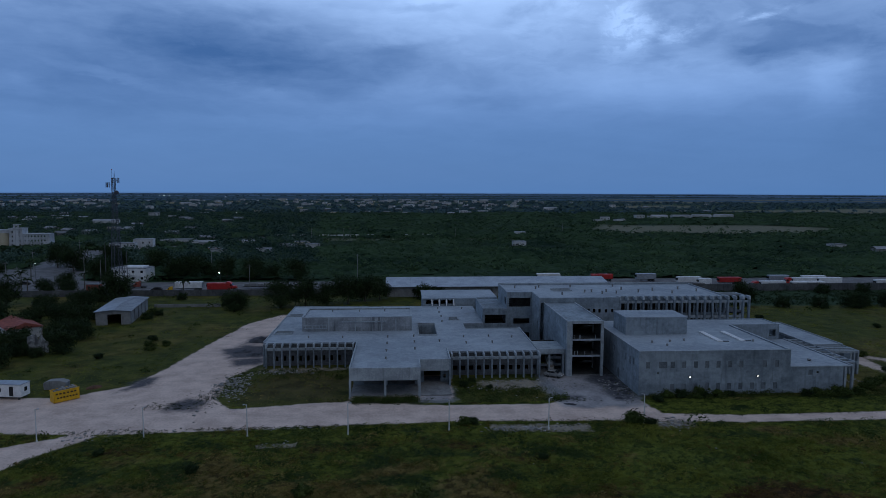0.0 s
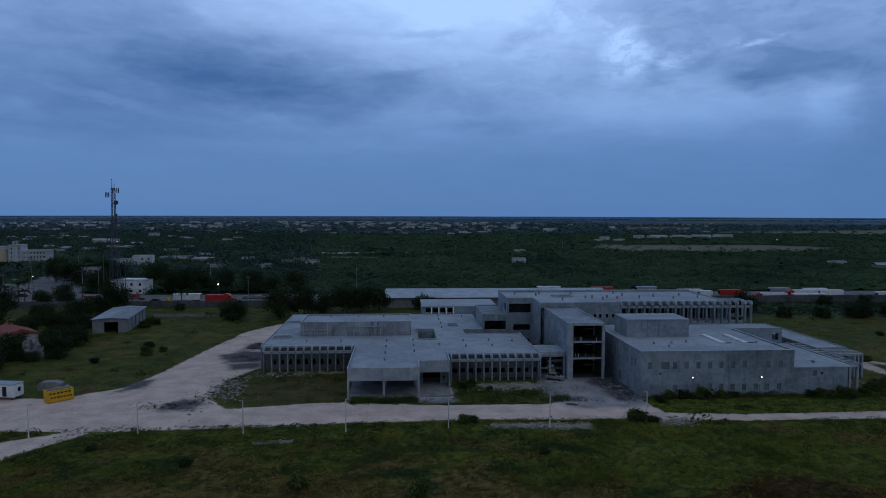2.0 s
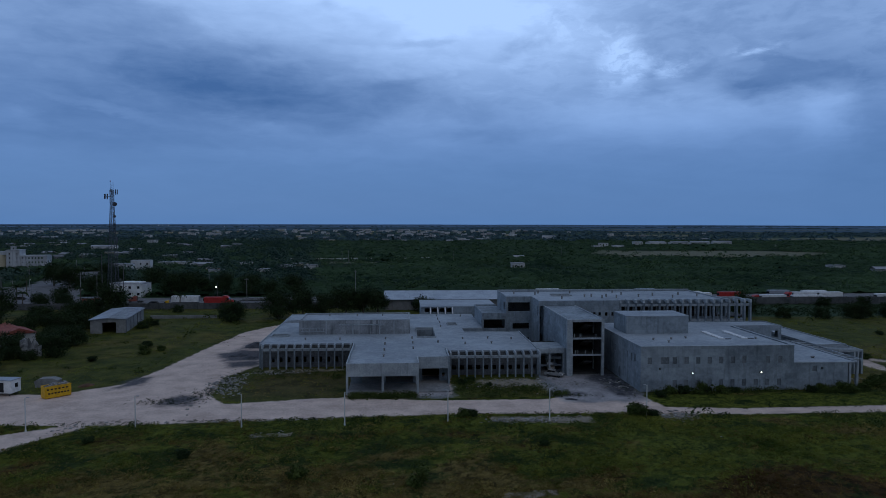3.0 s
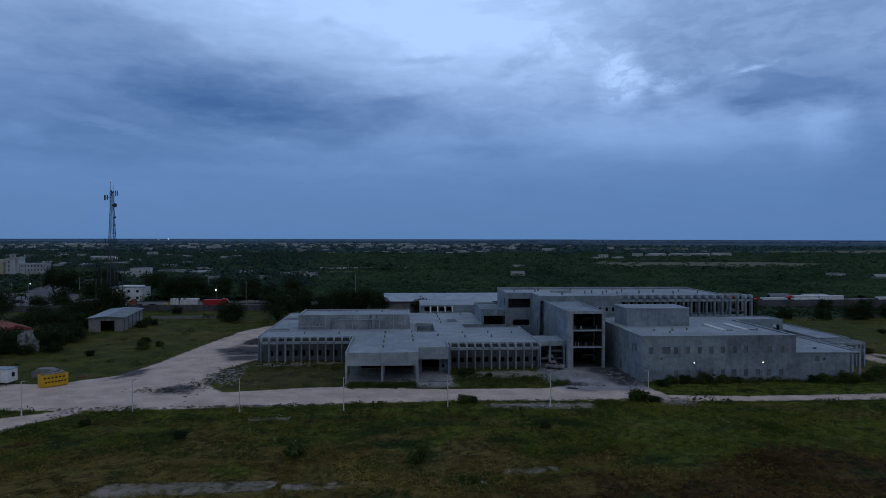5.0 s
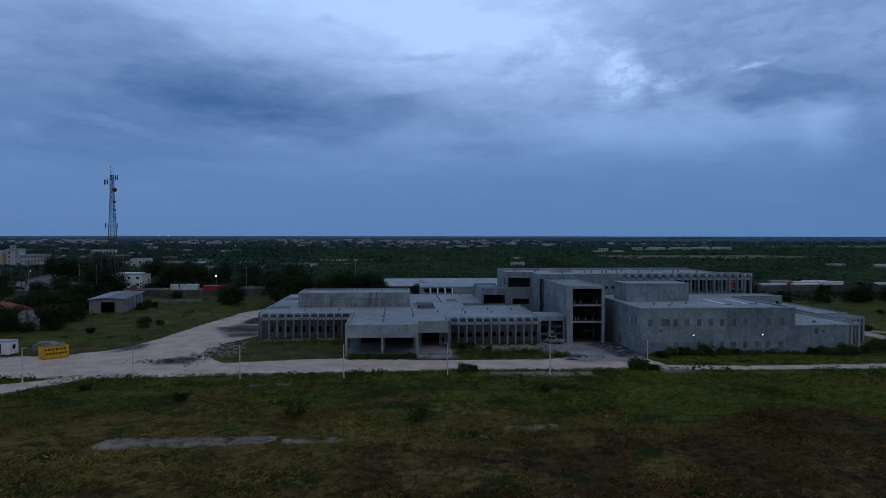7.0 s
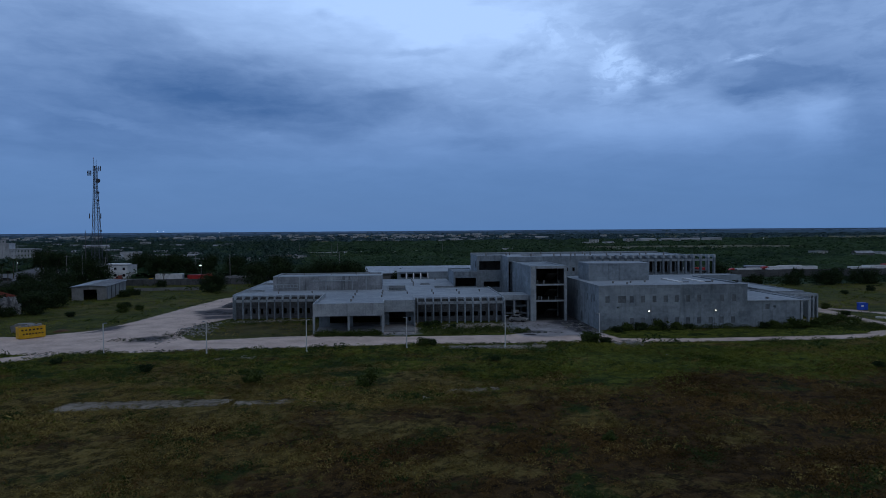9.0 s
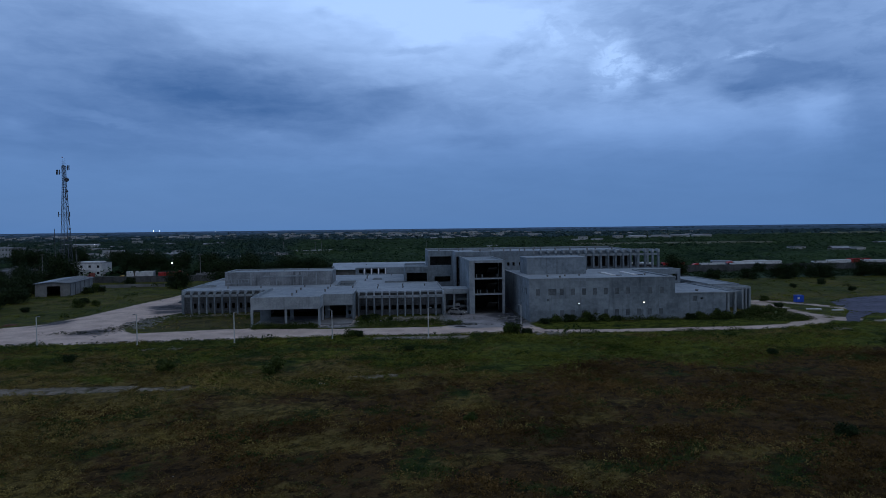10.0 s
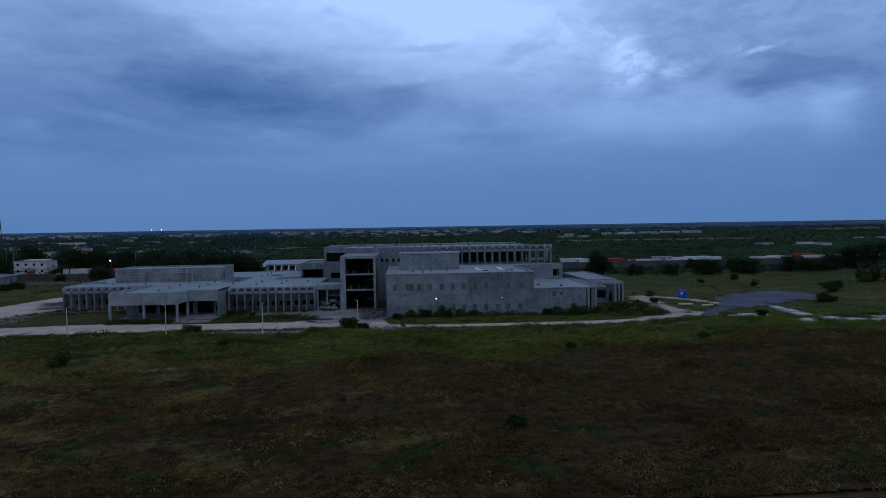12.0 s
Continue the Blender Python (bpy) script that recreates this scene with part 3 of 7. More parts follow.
def fins(parent, xs, y0, y1, top, foot=0.0, wide=0.27, lintel=0.0, deep=0.7):
    """Upright concrete fins in front of a wall, tied back to it at the top, with a lintel between them."""
    pier, beam = B(), B()
    prism(pier, [(y0, foot), (y0 + deep, foot), (y0 + deep, top - 0.75), (y0, top - 0.75)], "x", -wide / 2, wide / 2)
    prism(beam, [(y0 - 0.12, top - 0.745), (y0 + deep, top - 0.745), (y1, top - 0.42), (y1, top + 0.06), (y0 + 0.1, top + 0.06)], "x", -wide / 2 - 0.02, wide / 2 + 0.02)
    for name, shape, material, label in (("fin", pier, CONCRETE, ""), ("tie_beam", beam, FAIR, "pale cast beam tying the fin back")):
        first = part(name, shape, material, parent, label)
        first.location.x = xs[0]
        for x in xs[1:]:
            o = new(name, first.data)
            o.parent = parent
            o.location.x = x
    if lintel:
        b = B()
        for a, c in zip(xs, xs[1:]):
            box(b, a + wide / 2, c - wide / 2, y0 + 0.28, y0 + 0.62, lintel - 0.28, lintel + 0.28)
        pieces("lintel", b, FAIR, parent)


def pipes(parent, spots, z, h=0.42, r=0.16):
    proto = B()
    rod(proto, (0, 0, 0), (0, 0, h), r, sides=8)
    rod(proto, (0, 0, h), (0, 0, h + 0.12), r * 1.6, r * 1.2, sides=8)
    first = None
    for x, y in spots:
        if first is None:
            first = part("vent_pipe", proto, GREYWALL, parent, "grey roof vent pipe")
            o = first
        else:
            o = new("vent_pipe", first.data)
            o.parent = parent
        o.location = (x, y, z)


def lip(b, x0, x1, y0, y1, z, h=0.28, t=0.22, sides="nesw"):
    """A low kerb round a roof edge."""
    if "s" in sides:
        box(b, x0, x1, y0, y0 + t, z, z + h)
    if "n" in sides:
        box(b, x0, x1, y1 - t, y1, z, z + h)
    if "w" in sides:
        box(b, x0, x0 + t, y0 + t, y1 - t, z, z + h)
    if "e" in sides:
        box(b, x1 - t, x1, y0 + t, y1 - t, z, z + h)


def low_block():
    # the single storey: west wing, entrance, east wing round roof wells
    b = B()
    gap = [(-28.85 + 1.77 * k, -28.25 + 1.77 * k, 1.1, 2.3) for k in range(9)]
    slab(b, "x", -31.5, -31.2, 148.6, 195, 0, 5.0, [(150.2, 151.0, 1.0, 2.6), (156, 157, 1, 2.4), (164, 165, 1, 2.4), (172, 173, 1, 2.4), (184, 186, 0.0, 2.4)])
    slab(b, "y", 194.7, 195, -31.2, 21.0, 0, 5.0)
    slab(b, "x", -10.2, -9.9, 138.5, 148.6, 0, 5.0)
    west = pieces("west_wing", b, CONCRETE, building, rest="wall")
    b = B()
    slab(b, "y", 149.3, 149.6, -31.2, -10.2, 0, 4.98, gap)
    part("recessed_wall", b, SHADED_BLOCK, west, "recessed block wall behind the fins, shade painted dark")
    fins(west, [-30.6 + 1.77 * k for k in range(12)], 147.0, 149.2, 5.35, lintel=4.3)
    b = B()
    slab(b, "z", 5.0, 5.35, -31.6, -10.2, 149.2, 195, [(-30.6, -26.8, 157.8, 160.8), (-30.8, -27.3, 180.4, 182.4)])
    slab(b, "z", 5.0, 5.35, -10.2, 3.5, 124.95, 195)
    slab(b, "z", 5.0, 5.35, 3.5, 9.9, 131.8, 195, [(4.1, 8.4, 155.2, 168.5)])
    slab(b, "z", 5.0, 5.35, 9.9, 29.7, 139.4, 195, [(16.0, 29.8, 162.5, 169.2), (12.7, 15.0, 173.5, 176.6), (21.3, 30, 162.5, 196)])
    roof = pieces("roof_slab", b, ROOF, west, "pale grey flat concrete roof")
    b = B()
    lip(b, -31.65, -10.2, 149.2, 195, 5.35, 0.22, sides="wn")
    lip(b, -10.3, 3.5, 124.9, 195, 5.35, 0.5, 0.2, sides="")
    box(b, -10.35, -10.1, 125.1, 147.6, 5.35, 5.95)
    box(b, 3.3, 3.55, 125.1, 131.6, 5.35, 5.9)
    box(b, 9.7, 9.95, 131.7, 141.5, 5.35, 5.75)
    box(b, 29.5, 29.75, 139.5, 162.4, 5.35, 5.6)
    box(b, 16.0, 29.5, 162.1, 162.4, 5.35, 5.5)
    for x0, x1, y0, y1 in ((-30.7, -26.7, 157.7, 160.9), (-30.9, -27.2, 180.3, 182.5), (4.0, 8.5, 155.1, 168.6), (12.6, 15.1, 173.4, 176.7)):
        lip(b, x0 - 0.1, x1 + 0.1, y0 - 0.1, y1 + 0.1, 5.35, 0.3, 0.2)
    pieces("parapet", b, FAIR, west)
    b = B()
    for x0, x1, y0, y1 in ((-30.6, -26.8, 157.8, 160.8), (-30.8, -27.3, 180.4, 182.4), (4.1, 8.4, 155.2, 168.5), (12.7, 15.0, 173.5, 176.6)):
        lip(b, x0 - 0.2, x1 + 0.2, y0 - 0.2, y1 + 0.2, 0.02, 4.98, 0.2)
    pieces("light_well", b, CONCRETE, west)
    pipes(west, [(-3.4, 133.4), (-3.4, 140.0), (-3.4, 146.8), (-3.4, 153.5), (2.8, 141.5), (2.8, 148.0), (2.8, 154.0), (8.6, 148.6), (14.6, 146.5), (20.6, 146.8),
                 (14.6, 152.8), (20.6, 153.2), (-14, 153.5), (-22, 153.8), (10.6, 171.0), (10.8, 178.0), (10.6, 184.0), (10.6, 190.5), (-5.5, 190.5), (17.6, 189.8), (26.0, 152.0)], 5.35)
    # the raised hall on the west wing
    b = B()
    slab(b, "y", 161.0, 161.3, -24.5, 2.4, 5.35, 8.75)
    slab(b, "y", 173.0, 173.3, -24.5, 2.4, 5.35, 8.75)
    slab(b, "x", -24.5, -24.2, 161.3, 173.0, 5.35, 8.75)
    slab(b, "x", 2.1, 2.4, 161.3, 173.0, 5.35, 8.75, [(163, 164.2, 5.5, 7.8)])
    hall = pieces("raised_hall", b, BLOCKS, building, "streaked grey blockwork hall on the roof", rest="wall")
    b = B()
    slab(b, "z", 8.35, 8.55, -24.2, 2.1, 161.3, 173.0)
    pieces("roof_slab", b, ROOF, hall)
    b = B()
    for x in (-18, -11.5, -5, 1.5 - 3):
        box(b, x - 0.12, x + 0.12, 160.86, 161.0, 5.4, 8.7)
    lip(b, -24.6, 2.5, 160.95, 173.35, 8.75, 0.14, 0.4)
    box(b, -14.8, -4.0, 160.84, 160.97, 7.55, 7.85)
    box(b, -24.1, -18.4, 160.90, 160.97, 6.85, 7.0)
    for k in range(7):
        box(b, -23.8 + 0.85 * k, -23.65 + 0.85 * k, 160.92, 160.98, 6.15, 6.84)
    box(b, -24.1, -18.4, 160.90, 160.97, 6.0, 6.14)
    pieces("coping", b, FAIR, hall)
    pipes(hall, [(-18, 170), (-11, 170), (-4.5, 170)], 8.55)


def entrance():
    b = B()
    slab(b, "y", 124.6, 124.9, -10.3, 3.5, 3.45, 5.95)
    box(b, -10.3, -10.05, 124.9, 148.5, 3.45, 5.0)
    box(b, 3.25, 3.5, 124.9, 131.5, 3.45, 5.0)
    slab(b, "y", 131.5, 131.8, 3.5, 9.6, 3.3, 5.7)
    slab(b, "z", 4.9, 5.0, -10.0, 3.2, 124.95, 148.5)
    canopy = pieces("entrance_canopy", b, FAIR, building, "deep concrete entrance canopy on posts", rest="wall")
    for x, y in ((-10.12, 124.8), (-3.35, 124.8), (3.32, 124.8), (3.32, 131.4)):
        b = B()
        box(b, x - 0.22, x + 0.22, y - 0.18, y + 0.3, 0, 3.5)
        part("post", b, FAIR, canopy)
    b = B()
    slab(b, "y", 132.4, 132.7, -10.0, 3.2, 0.22, 4.9, [(-7.8, -3.7, 0.25, 3.3), (-3.0, 2.6, 0.25, 3.3)])
    slab(b, "x", 9.6, 9.95, 131.5, 138.6, 0, 5.7, [(133.0, 134.0, 1.0, 2.6)])
    slab(b, "y", 134.2, 134.5, 3.5, 9.6, 0, 5.0, [(4.5, 8.0, 0.15, 3.1), (8.5, 9.1, 1.0, 1.8)])
    box(b, 8.3, 8.55, 133.7, 134.2, 0, 4.9)
    pieces("entrance_wall", b, CONCRETE, canopy)
    b = B()
    box(b, -10.1, 9.7, 125.4, 138.2, 0.02, 0.22)
    pieces("floor_slab", b, GREYWALL, canopy)
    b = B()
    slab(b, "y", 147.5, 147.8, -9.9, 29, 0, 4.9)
    pieces("partition", b, INSIDE_SHADE, canopy)


def east_wing():
    b = B()
    gap = [(10.95 + 1.727 * k + 0.0, 12.0 + 1.727 * k, 1.15, 2.1) for k in range(11)]
    slab(b, "x", 29.4, 29.7, 138.8, 162.5, 0, 5.0)
    slab(b, "y", 162.2, 162.5, 16.0, 29.4, 0, 5.0)
    slab(b, "x", 15.7, 16.0, 162.5, 169.2, 0, 5.0)
    slab(b, "y", 169.2, 169.5, 16.0, 21.4, 0, 5.0, [(17, 18.2, 1.0, 2.4), (19, 20.2, 1.0, 2.4)])
    east = pieces("east_wing", b, CONCRETE, building, rest="wall")
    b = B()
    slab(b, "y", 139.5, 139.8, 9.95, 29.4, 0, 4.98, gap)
    part("recessed_wall", b, SHADED_BLOCK, east, "recessed block wall behind the fins, shade painted dark")
    fins(east, [10.6 + 1.727 * k for k in range(12)], 136.9, 139.4, 5.3, lintel=4.35)
    b = B()
    slab(b, "y", 139.2, 139.5, 29.75, 35.6, 4.5, 5.6)
    slab(b, "z", 5.2, 5.5, 29.75, 35.6, 139.5, 147.2)
    slab(b, "y", 146.9, 147.2, 29.75, 35.6, 0, 5.2, [(31.5, 33.0, 0.1, 2.3), (33.6, 35.2, 1.0, 2.4)])
    slab(b, "y", 142.5, 142.75, 32.4, 35.6, 2.6, 3.1)
    slab(b, "y", 142.5, 142.75, 29.75, 35.6, 1.0, 1.45)
    link = pieces("link_canopy", b, FAIR, building, rest="wall")
    # added backing wall in the interior shade colour, closing the view through the link
    b = B()
    slab(b, "y", 149.6, 149.8, 29.75, 35.55, 0, 5.2)
    pieces("partition", b, INSIDE_SHADE, link)
    for x in (30.0, 32.2, 35.3):
        b = B()
        box(b, x - 0.2, x + 0.2, 139.25, 139.65, 0, 4.5)
        part("post", b, FAIR, link)


def tower():
    b = B()
    slab(b, "x", 35.6, 35.95, 138.4, 165, 0, 12.0, [(160.7, 161.5, 8.3, 11.2), (160.6, 161.4, 4.4, 6.9), (160.6, 161.4, 1.0, 3.2)])
    slab(b, "x", 43.15, 43.5, 149.3, 161, 0, 11.65)
    slab(b, "x", 43.15, 43.5, 138.0, 161, 11.65, 12.0)
    slab(b, "z", 11.65, 11.95, 35.95, 43.15, 138.4, 165)
    t = pieces("stair_tower", b, CONCRETE, building, "tall open-fronted concrete stair tower", rest="wall")
    b = B()
    box(b, 35.5, 36.7, 137.2, 138.4, 0, 11.55)
    box(b, 43.0, 43.55, 137.2, 137.8, 0, 11.55)
    box(b, 43.0, 43.55, 143.4, 144.0, 0, 11.6)
    box(b, 35.5, 43.55, 137.2, 138.0, 11.55, 12.1)
    pieces("portal", b, FAIR, t)
    for z in (4.25, 7.8):
        b = B()
        box(b, 36.75, 43.0, 137.35, 137.7, z, z + 0.34)
        part("edge_beam", b, FAIR, t)
        # the slab behind its pale edge is coloured dark as interior shade
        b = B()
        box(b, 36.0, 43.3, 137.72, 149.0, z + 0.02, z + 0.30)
        part("floor_slab", b, INSIDE_SHADE, t)
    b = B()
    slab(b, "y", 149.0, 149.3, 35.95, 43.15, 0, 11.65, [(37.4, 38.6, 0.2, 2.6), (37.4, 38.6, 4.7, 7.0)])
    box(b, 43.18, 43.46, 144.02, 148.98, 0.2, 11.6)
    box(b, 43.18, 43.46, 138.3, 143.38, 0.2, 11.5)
    pieces("partition", b, INSIDE_SHADE, t)
    # added dark floor that paints shade into the tower and the gap beside it
    b = B()
    box(b, 36.0, 46.2, 138.6, 149.0, 0.03, 0.13)
    part("floor_slab", b, INSIDE_SHADE, t)
    # stair flights half seen inside
    for z0, y0, y1 in ((0.1, 147.5, 142.5), (4.6, 147.5, 142.5), (8.2, 147.5, 142.5)):
        b = B()
        run = (y1 - y0) / 12
        steps = [p for k in range(12) for p in ((y0 + run * k, z0 + 0.16 * (k + 1)), (y0 + run * (k + 1), z0 + 0.16 * (k + 1)))]
        prism(b, [(y0, z0), *steps, (y1, z0 + 1.7)], "x", 40.6, 42.6)
        part("stair_flight", b, GREYWALL, t)
    for z, xs in ((4.63, (37.4, 38.0, 39.6, 41.2)), (8.18, (37.2, 38.4, 38.6, 41.9))):
        for x in xs:
            b = B()
            rod(b, (x, 137.8, z), (x, 137.8, z + 0.8), 0.07, sides=5)
            part("railing_post", b, FAIR, t)
    b = B()
    lip(b, 35.55, 43.55, 138.4, 165, 11.95, 0.2, 0.25, sides="we")
    pieces("parapet", b, FAIR, t)


def upper_wings():
    b = B()
    slab(b, "y", 170.3, 170.6, 21.4, 27.8, 0, 9.0, [(21.9, 27.5, 5.0, 7.3), (22.5, 26.8, 1.0, 3.6)])
    slab(b, "x", 21.4, 21.7, 170.6, 188.5, 0, 9.0, [(171.0, 172.2, 5.6, 7.0), (186.2, 187.6, 5.6, 8.6)])
    slab(b, "y", 188.2, 188.5, 21.7, 27.8, 0, 9.0)
    slab(b, "z", 8.3, 8.6, 21.7, 27.8, 170.6, 188.2)
    middle = pieces("middle_wing", b, CONCRETE, building, rest="wall")
    b = B()
    box(b, 21.7, 27.8, 178.0, 178.3, 4.6, 8.3)
    box(b, 21.7, 27.8, 170.6, 188.2, 4.3, 4.6)
    pieces("partition", b, INSIDE_SHADE, middle)
    b = B()
    slab(b, "y", 170.8, 171.1, 27.8, 34.5, 0, 13.25, [(28.4, 34.2, 9.3, 11.7), (29.6, 34.0, 4.7, 6.2), (31.6, 34.0, 0.1, 2.4)])
    slab(b, "x", 27.8, 28.1, 171.1, 186, 0, 13.25, [(172.0, 174.5, 9.6, 11.6)])
    slab(b, "x", 34.5, 34.8, 161, 171.1, 0, 13.25, [(162.5, 163.2, 9.2, 11.8), (162.5, 163.2, 5.0, 7.4)])
    slab(b, "y", 161.0, 161.3, 43.5, 54.9, 0, 13.25, [(x - 0.3, x + 0.3, 9.4, 10.3) for x in (44.2, 45.4, 47.1, 48.5, 49.9, 51.6, 53.2)])
    slab(b, "y", 161.0, 161.3, 34.8, 43.5, 12.0, 13.25)
    slab(b, "y", 163.2, 163.5, 54.9, 83.8, 0, 12.9, [(55.45 + 2.02 * k, 57.15 + 2.02 * k, z, z + 3.2) for k in range(14) for z in (4.8, 8.75)])
    slab(b, "y", 185.7, 186, 28.1, 83.8, 0, 13.25)
    slab(b, "x", 83.5, 83.8, 163.5, 185.7, 0, 13.0, [(165, 168, 9, 11.8), (170, 173, 9, 11.8)])
    slab(b, "x", 54.9, 55.2, 161.3, 163.2, 0, 13.25)
    wing = pieces("ward_wing", b, CONCRETE, building, "three-storey grey concrete rear wing with fins", rest="wall")
    b = B()
    slab(b, "z", 12.6, 12.9, 28.1, 34.8, 171.1, 185.7)
    slab(b, "z", 12.6, 12.9, 34.8, 54.9, 161.3, 185.7, [(41, 46, 174, 176.5)])
    slab(b, "z", 12.6, 12.9, 54.9, 83.8, 163.5, 185.7)
    pieces("roof_slab", b, ROOF, wing)
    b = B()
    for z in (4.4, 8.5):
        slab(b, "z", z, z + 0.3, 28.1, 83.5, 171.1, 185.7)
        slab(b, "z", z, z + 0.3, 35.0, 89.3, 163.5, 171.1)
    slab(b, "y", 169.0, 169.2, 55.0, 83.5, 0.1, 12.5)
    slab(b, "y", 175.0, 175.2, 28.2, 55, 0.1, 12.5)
    pieces("floor_slab", b, INSIDE_SHADE, wing)
    b = B()
    lip(b, 27.75, 83.85, 185.6, 186.1, 12.9, 0.6, 0.25, sides="n")
    box(b, 83.55, 83.85, 163.5, 185.7, 12.9, 13.2)
    box(b, 40.8, 46.2, 173.8, 174.0, 12.9, 13.3)
    box(b, 40.8, 46.2, 176.5, 176.7, 12.9, 13.3)
    box(b, 54.9, 83.8, 163.25, 163.5, 12.9, 13.15)
    box(b, 83.85, 89.4, 168.6, 169.0, 12.6, 13.15)
    box(b, 83.85, 89.4, 166.0, 166.3, 12.7, 13.1)
    box(b, 89.0, 89.4, 163.2, 169.0, 12.6, 13.15)
    box(b, 88.95, 89.35, 168.6, 169.0, 0, 12.6)
    box(b, 89.0, 89.35, 165.6, 166.0, 0, 12.6)
    box(b, 86.4, 86.75, 168.6, 169.0, 0, 12.6)
    pieces("parapet", b, FAIR, wing)
    fins(wing, [55.3 + 2.02 * k for k in range(17)] + [89.2], 161.2, 163.2, 13.25, wide=0.44, lintel=11.9, deep=0.8)
    b = B()
    for k in range(16):
        box(b, 55.55 + 2.02 * k, 57.07 + 2.02 * k, 161.6, 161.95, 7.7, 8.3)
    pieces("lintel", b, FAIR, wing)
    pipes(wing, [(37, 178), (38.5, 181), (42, 168), (47.5, 181), (49, 171.5), (51, 172), (53, 169), (55, 172), (57, 169.5), (60.5, 176), (63.5, 171), (68.5, 174), (72, 169), (76.5, 176), (31.5, 180), (60, 182), (80, 172)], 12.9, 0.7, 0.22)
    # rear block with roof fins
    b = B()
    slab(b, "y", 196.5, 196.8, 6.4, 29, 0, 7.2, [(7.4 + 2.2 * k, 8.9 + 2.2 * k, 5.7, 6.9) for k in range(4)])
    slab(b, "x", 6.4, 6.7, 196.8, 213, 0, 7.2)
    slab(b, "y", 212.7, 213, 6.7, 29, 0, 7.2)
    slab(b, "x", 28.7, 29, 196.8, 212.7, 0, 7.2)
    rear = pieces("rear_block", b, CONCRETE, building, rest="wall")
    b = B()
    slab(b, "z", 7.2, 7.45, 6.2, 29.2, 196.4, 213.2)
    pieces("roof_slab", b, ROOF, rear)
    b = B()
    for k in range(4):
        prism(b, [(195.0, 5.45), (196.5, 7.0), (196.5, 7.2), (194.8, 5.45)], "x", 9.0 + 2.2 * k, 9.3 + 2.2 * k)
    pieces("raking_fin", b, WHITE, rear)


def hall_block():
    # two-storey block with walled-up windows
    b = B()
    up = [48.1, 51.1, 53.05, 55.4, 57.75, 60.05, 62.35, 64.7, 67.0, 71.8, 74.3]
    wide = {51.1: 0.85}
    gaps = [(x - wide.get(x, 0.42), x + wide.get(x, 0.42), 5.35, 6.7) for x in up]
    down = [53.1, 55.4, 57.75, 60.1, 62.4, 64.7, 67.0, 69.4, 71.7, 74.1]
    gaps += [(x - 0.42, x + 0.42, 0.9, 2.25) for x in down]
    gaps += [(50.0, 50.35, 4.25, 4.6)]
    slab(b, "y", 123.3, 123.6, 46.3, 77.1, 0, 8.8, gaps)
    side = [(125.9, 126.7, 5.4, 6.8), (127.8, 128.6, 5.0, 6.6), (130.5, 131.1, 5.2, 6.6), (134.8, 136.0, 0.2, 2.4), (131.8, 132.4, 2.6, 3.2), (138, 139, 5.2, 6.6)]
    slab(b, "x", 46.3, 46.6, 123.6, 154.8, 0, 8.8, side)
    slab(b, "y", 154.5, 154.8, 46.6, 89.0, 0, 8.8)
    slab(b, "x", 76.8, 77.1, 123.6, 147.4, 0, 8.8)
    slab(b, "y", 147.4, 147.7, 77.1, 89.0, 0, 8.8, [(86.6, 88.2, 6.0, 7.6)])
    slab(b, "x", 88.7, 89.0, 147.7, 154.5, 0, 8.8, [(149.5, 152, 5.6, 7.6)])
    block = pieces("hall_block", b, CONCRETE, building, "two-storey stained concrete block with walled-up windows", rest="wall")
    for x0, x1, z0, z1 in gaps[:-1]:
        b = B()
        box(b, x0, x1, 123.42, 123.55, z0, z1)
        part("window_infill", b, INFILL, block)
    for y0, y1, z0, z1 in side:
        b = B()
        box(b, 46.42, 46.55, y0, y1, z0, z1)
        part("window_infill", b, INFILL, block)
    b = B()
    slab(b, "z", 8.3, 8.6, 46.6, 76.8, 123.6, 154.5)
    slab(b, "z", 8.3, 8.6, 76.8, 88.7, 147.7, 154.5)
    pieces("roof_slab", b, ROOF, block)
    b = B()
    lip(b, 46.25, 77.15, 123.25, 154.85, 8.8, 0.08, 0.4, sides="sw")
    box(b, 76.75, 77.15, 123.65, 147.4, 8.8, 8.88)
    box(b, 77.15, 89.05, 147.35, 147.75, 8.8, 8.88)
    pieces("coping", b, FAIR, block)
    pipes(block, [(52.0, 131.5), (56.0, 132.0), (59.5, 133.0), (54.0, 128.5), (66.5, 151), (73.8, 131.5)], 8.6, 0.35, 0.2)
    for x, y in ((66.2, 131.5), (71.2, 131.8)):
        b = B()
        prism(b, [(y, 8.62), (y + 9.0, 8.62), (y + 9.0, 8.85), (y, 8.8)], "x", x, x + 1.1)
        part("skylight", b, WHITE, block, "long white roof light")
        b = B()
        box(b, x + 1.15, x + 2.4, y, y + 0.35, 8.6, 8.75)
        pieces("skylight_frame", b, STEEL, block)
    # plant room
    b = B()
    slab(b, "y", 139.1, 139.4, 49.0, 62.8, 8.6, 12.3)
    slab(b, "y", 147.0, 147.3, 49.0, 62.8, 8.6, 12.3)
    slab(b, "x", 49.0, 49.3, 139.4, 147.0, 8.6, 12.3)
    slab(b, "x", 62.5, 62.8, 139.4, 147.0, 8.6, 12.3)
    plant = pieces("plant_room", b, CONCRETE, building, rest="wall")
    b = B()
    slab(b, "z", 12.3, 12.5, 48.9, 62.9, 139.0, 147.4)
    pieces("roof_slab", b, ROOF, plant)
    # low eastern part
    b = B()
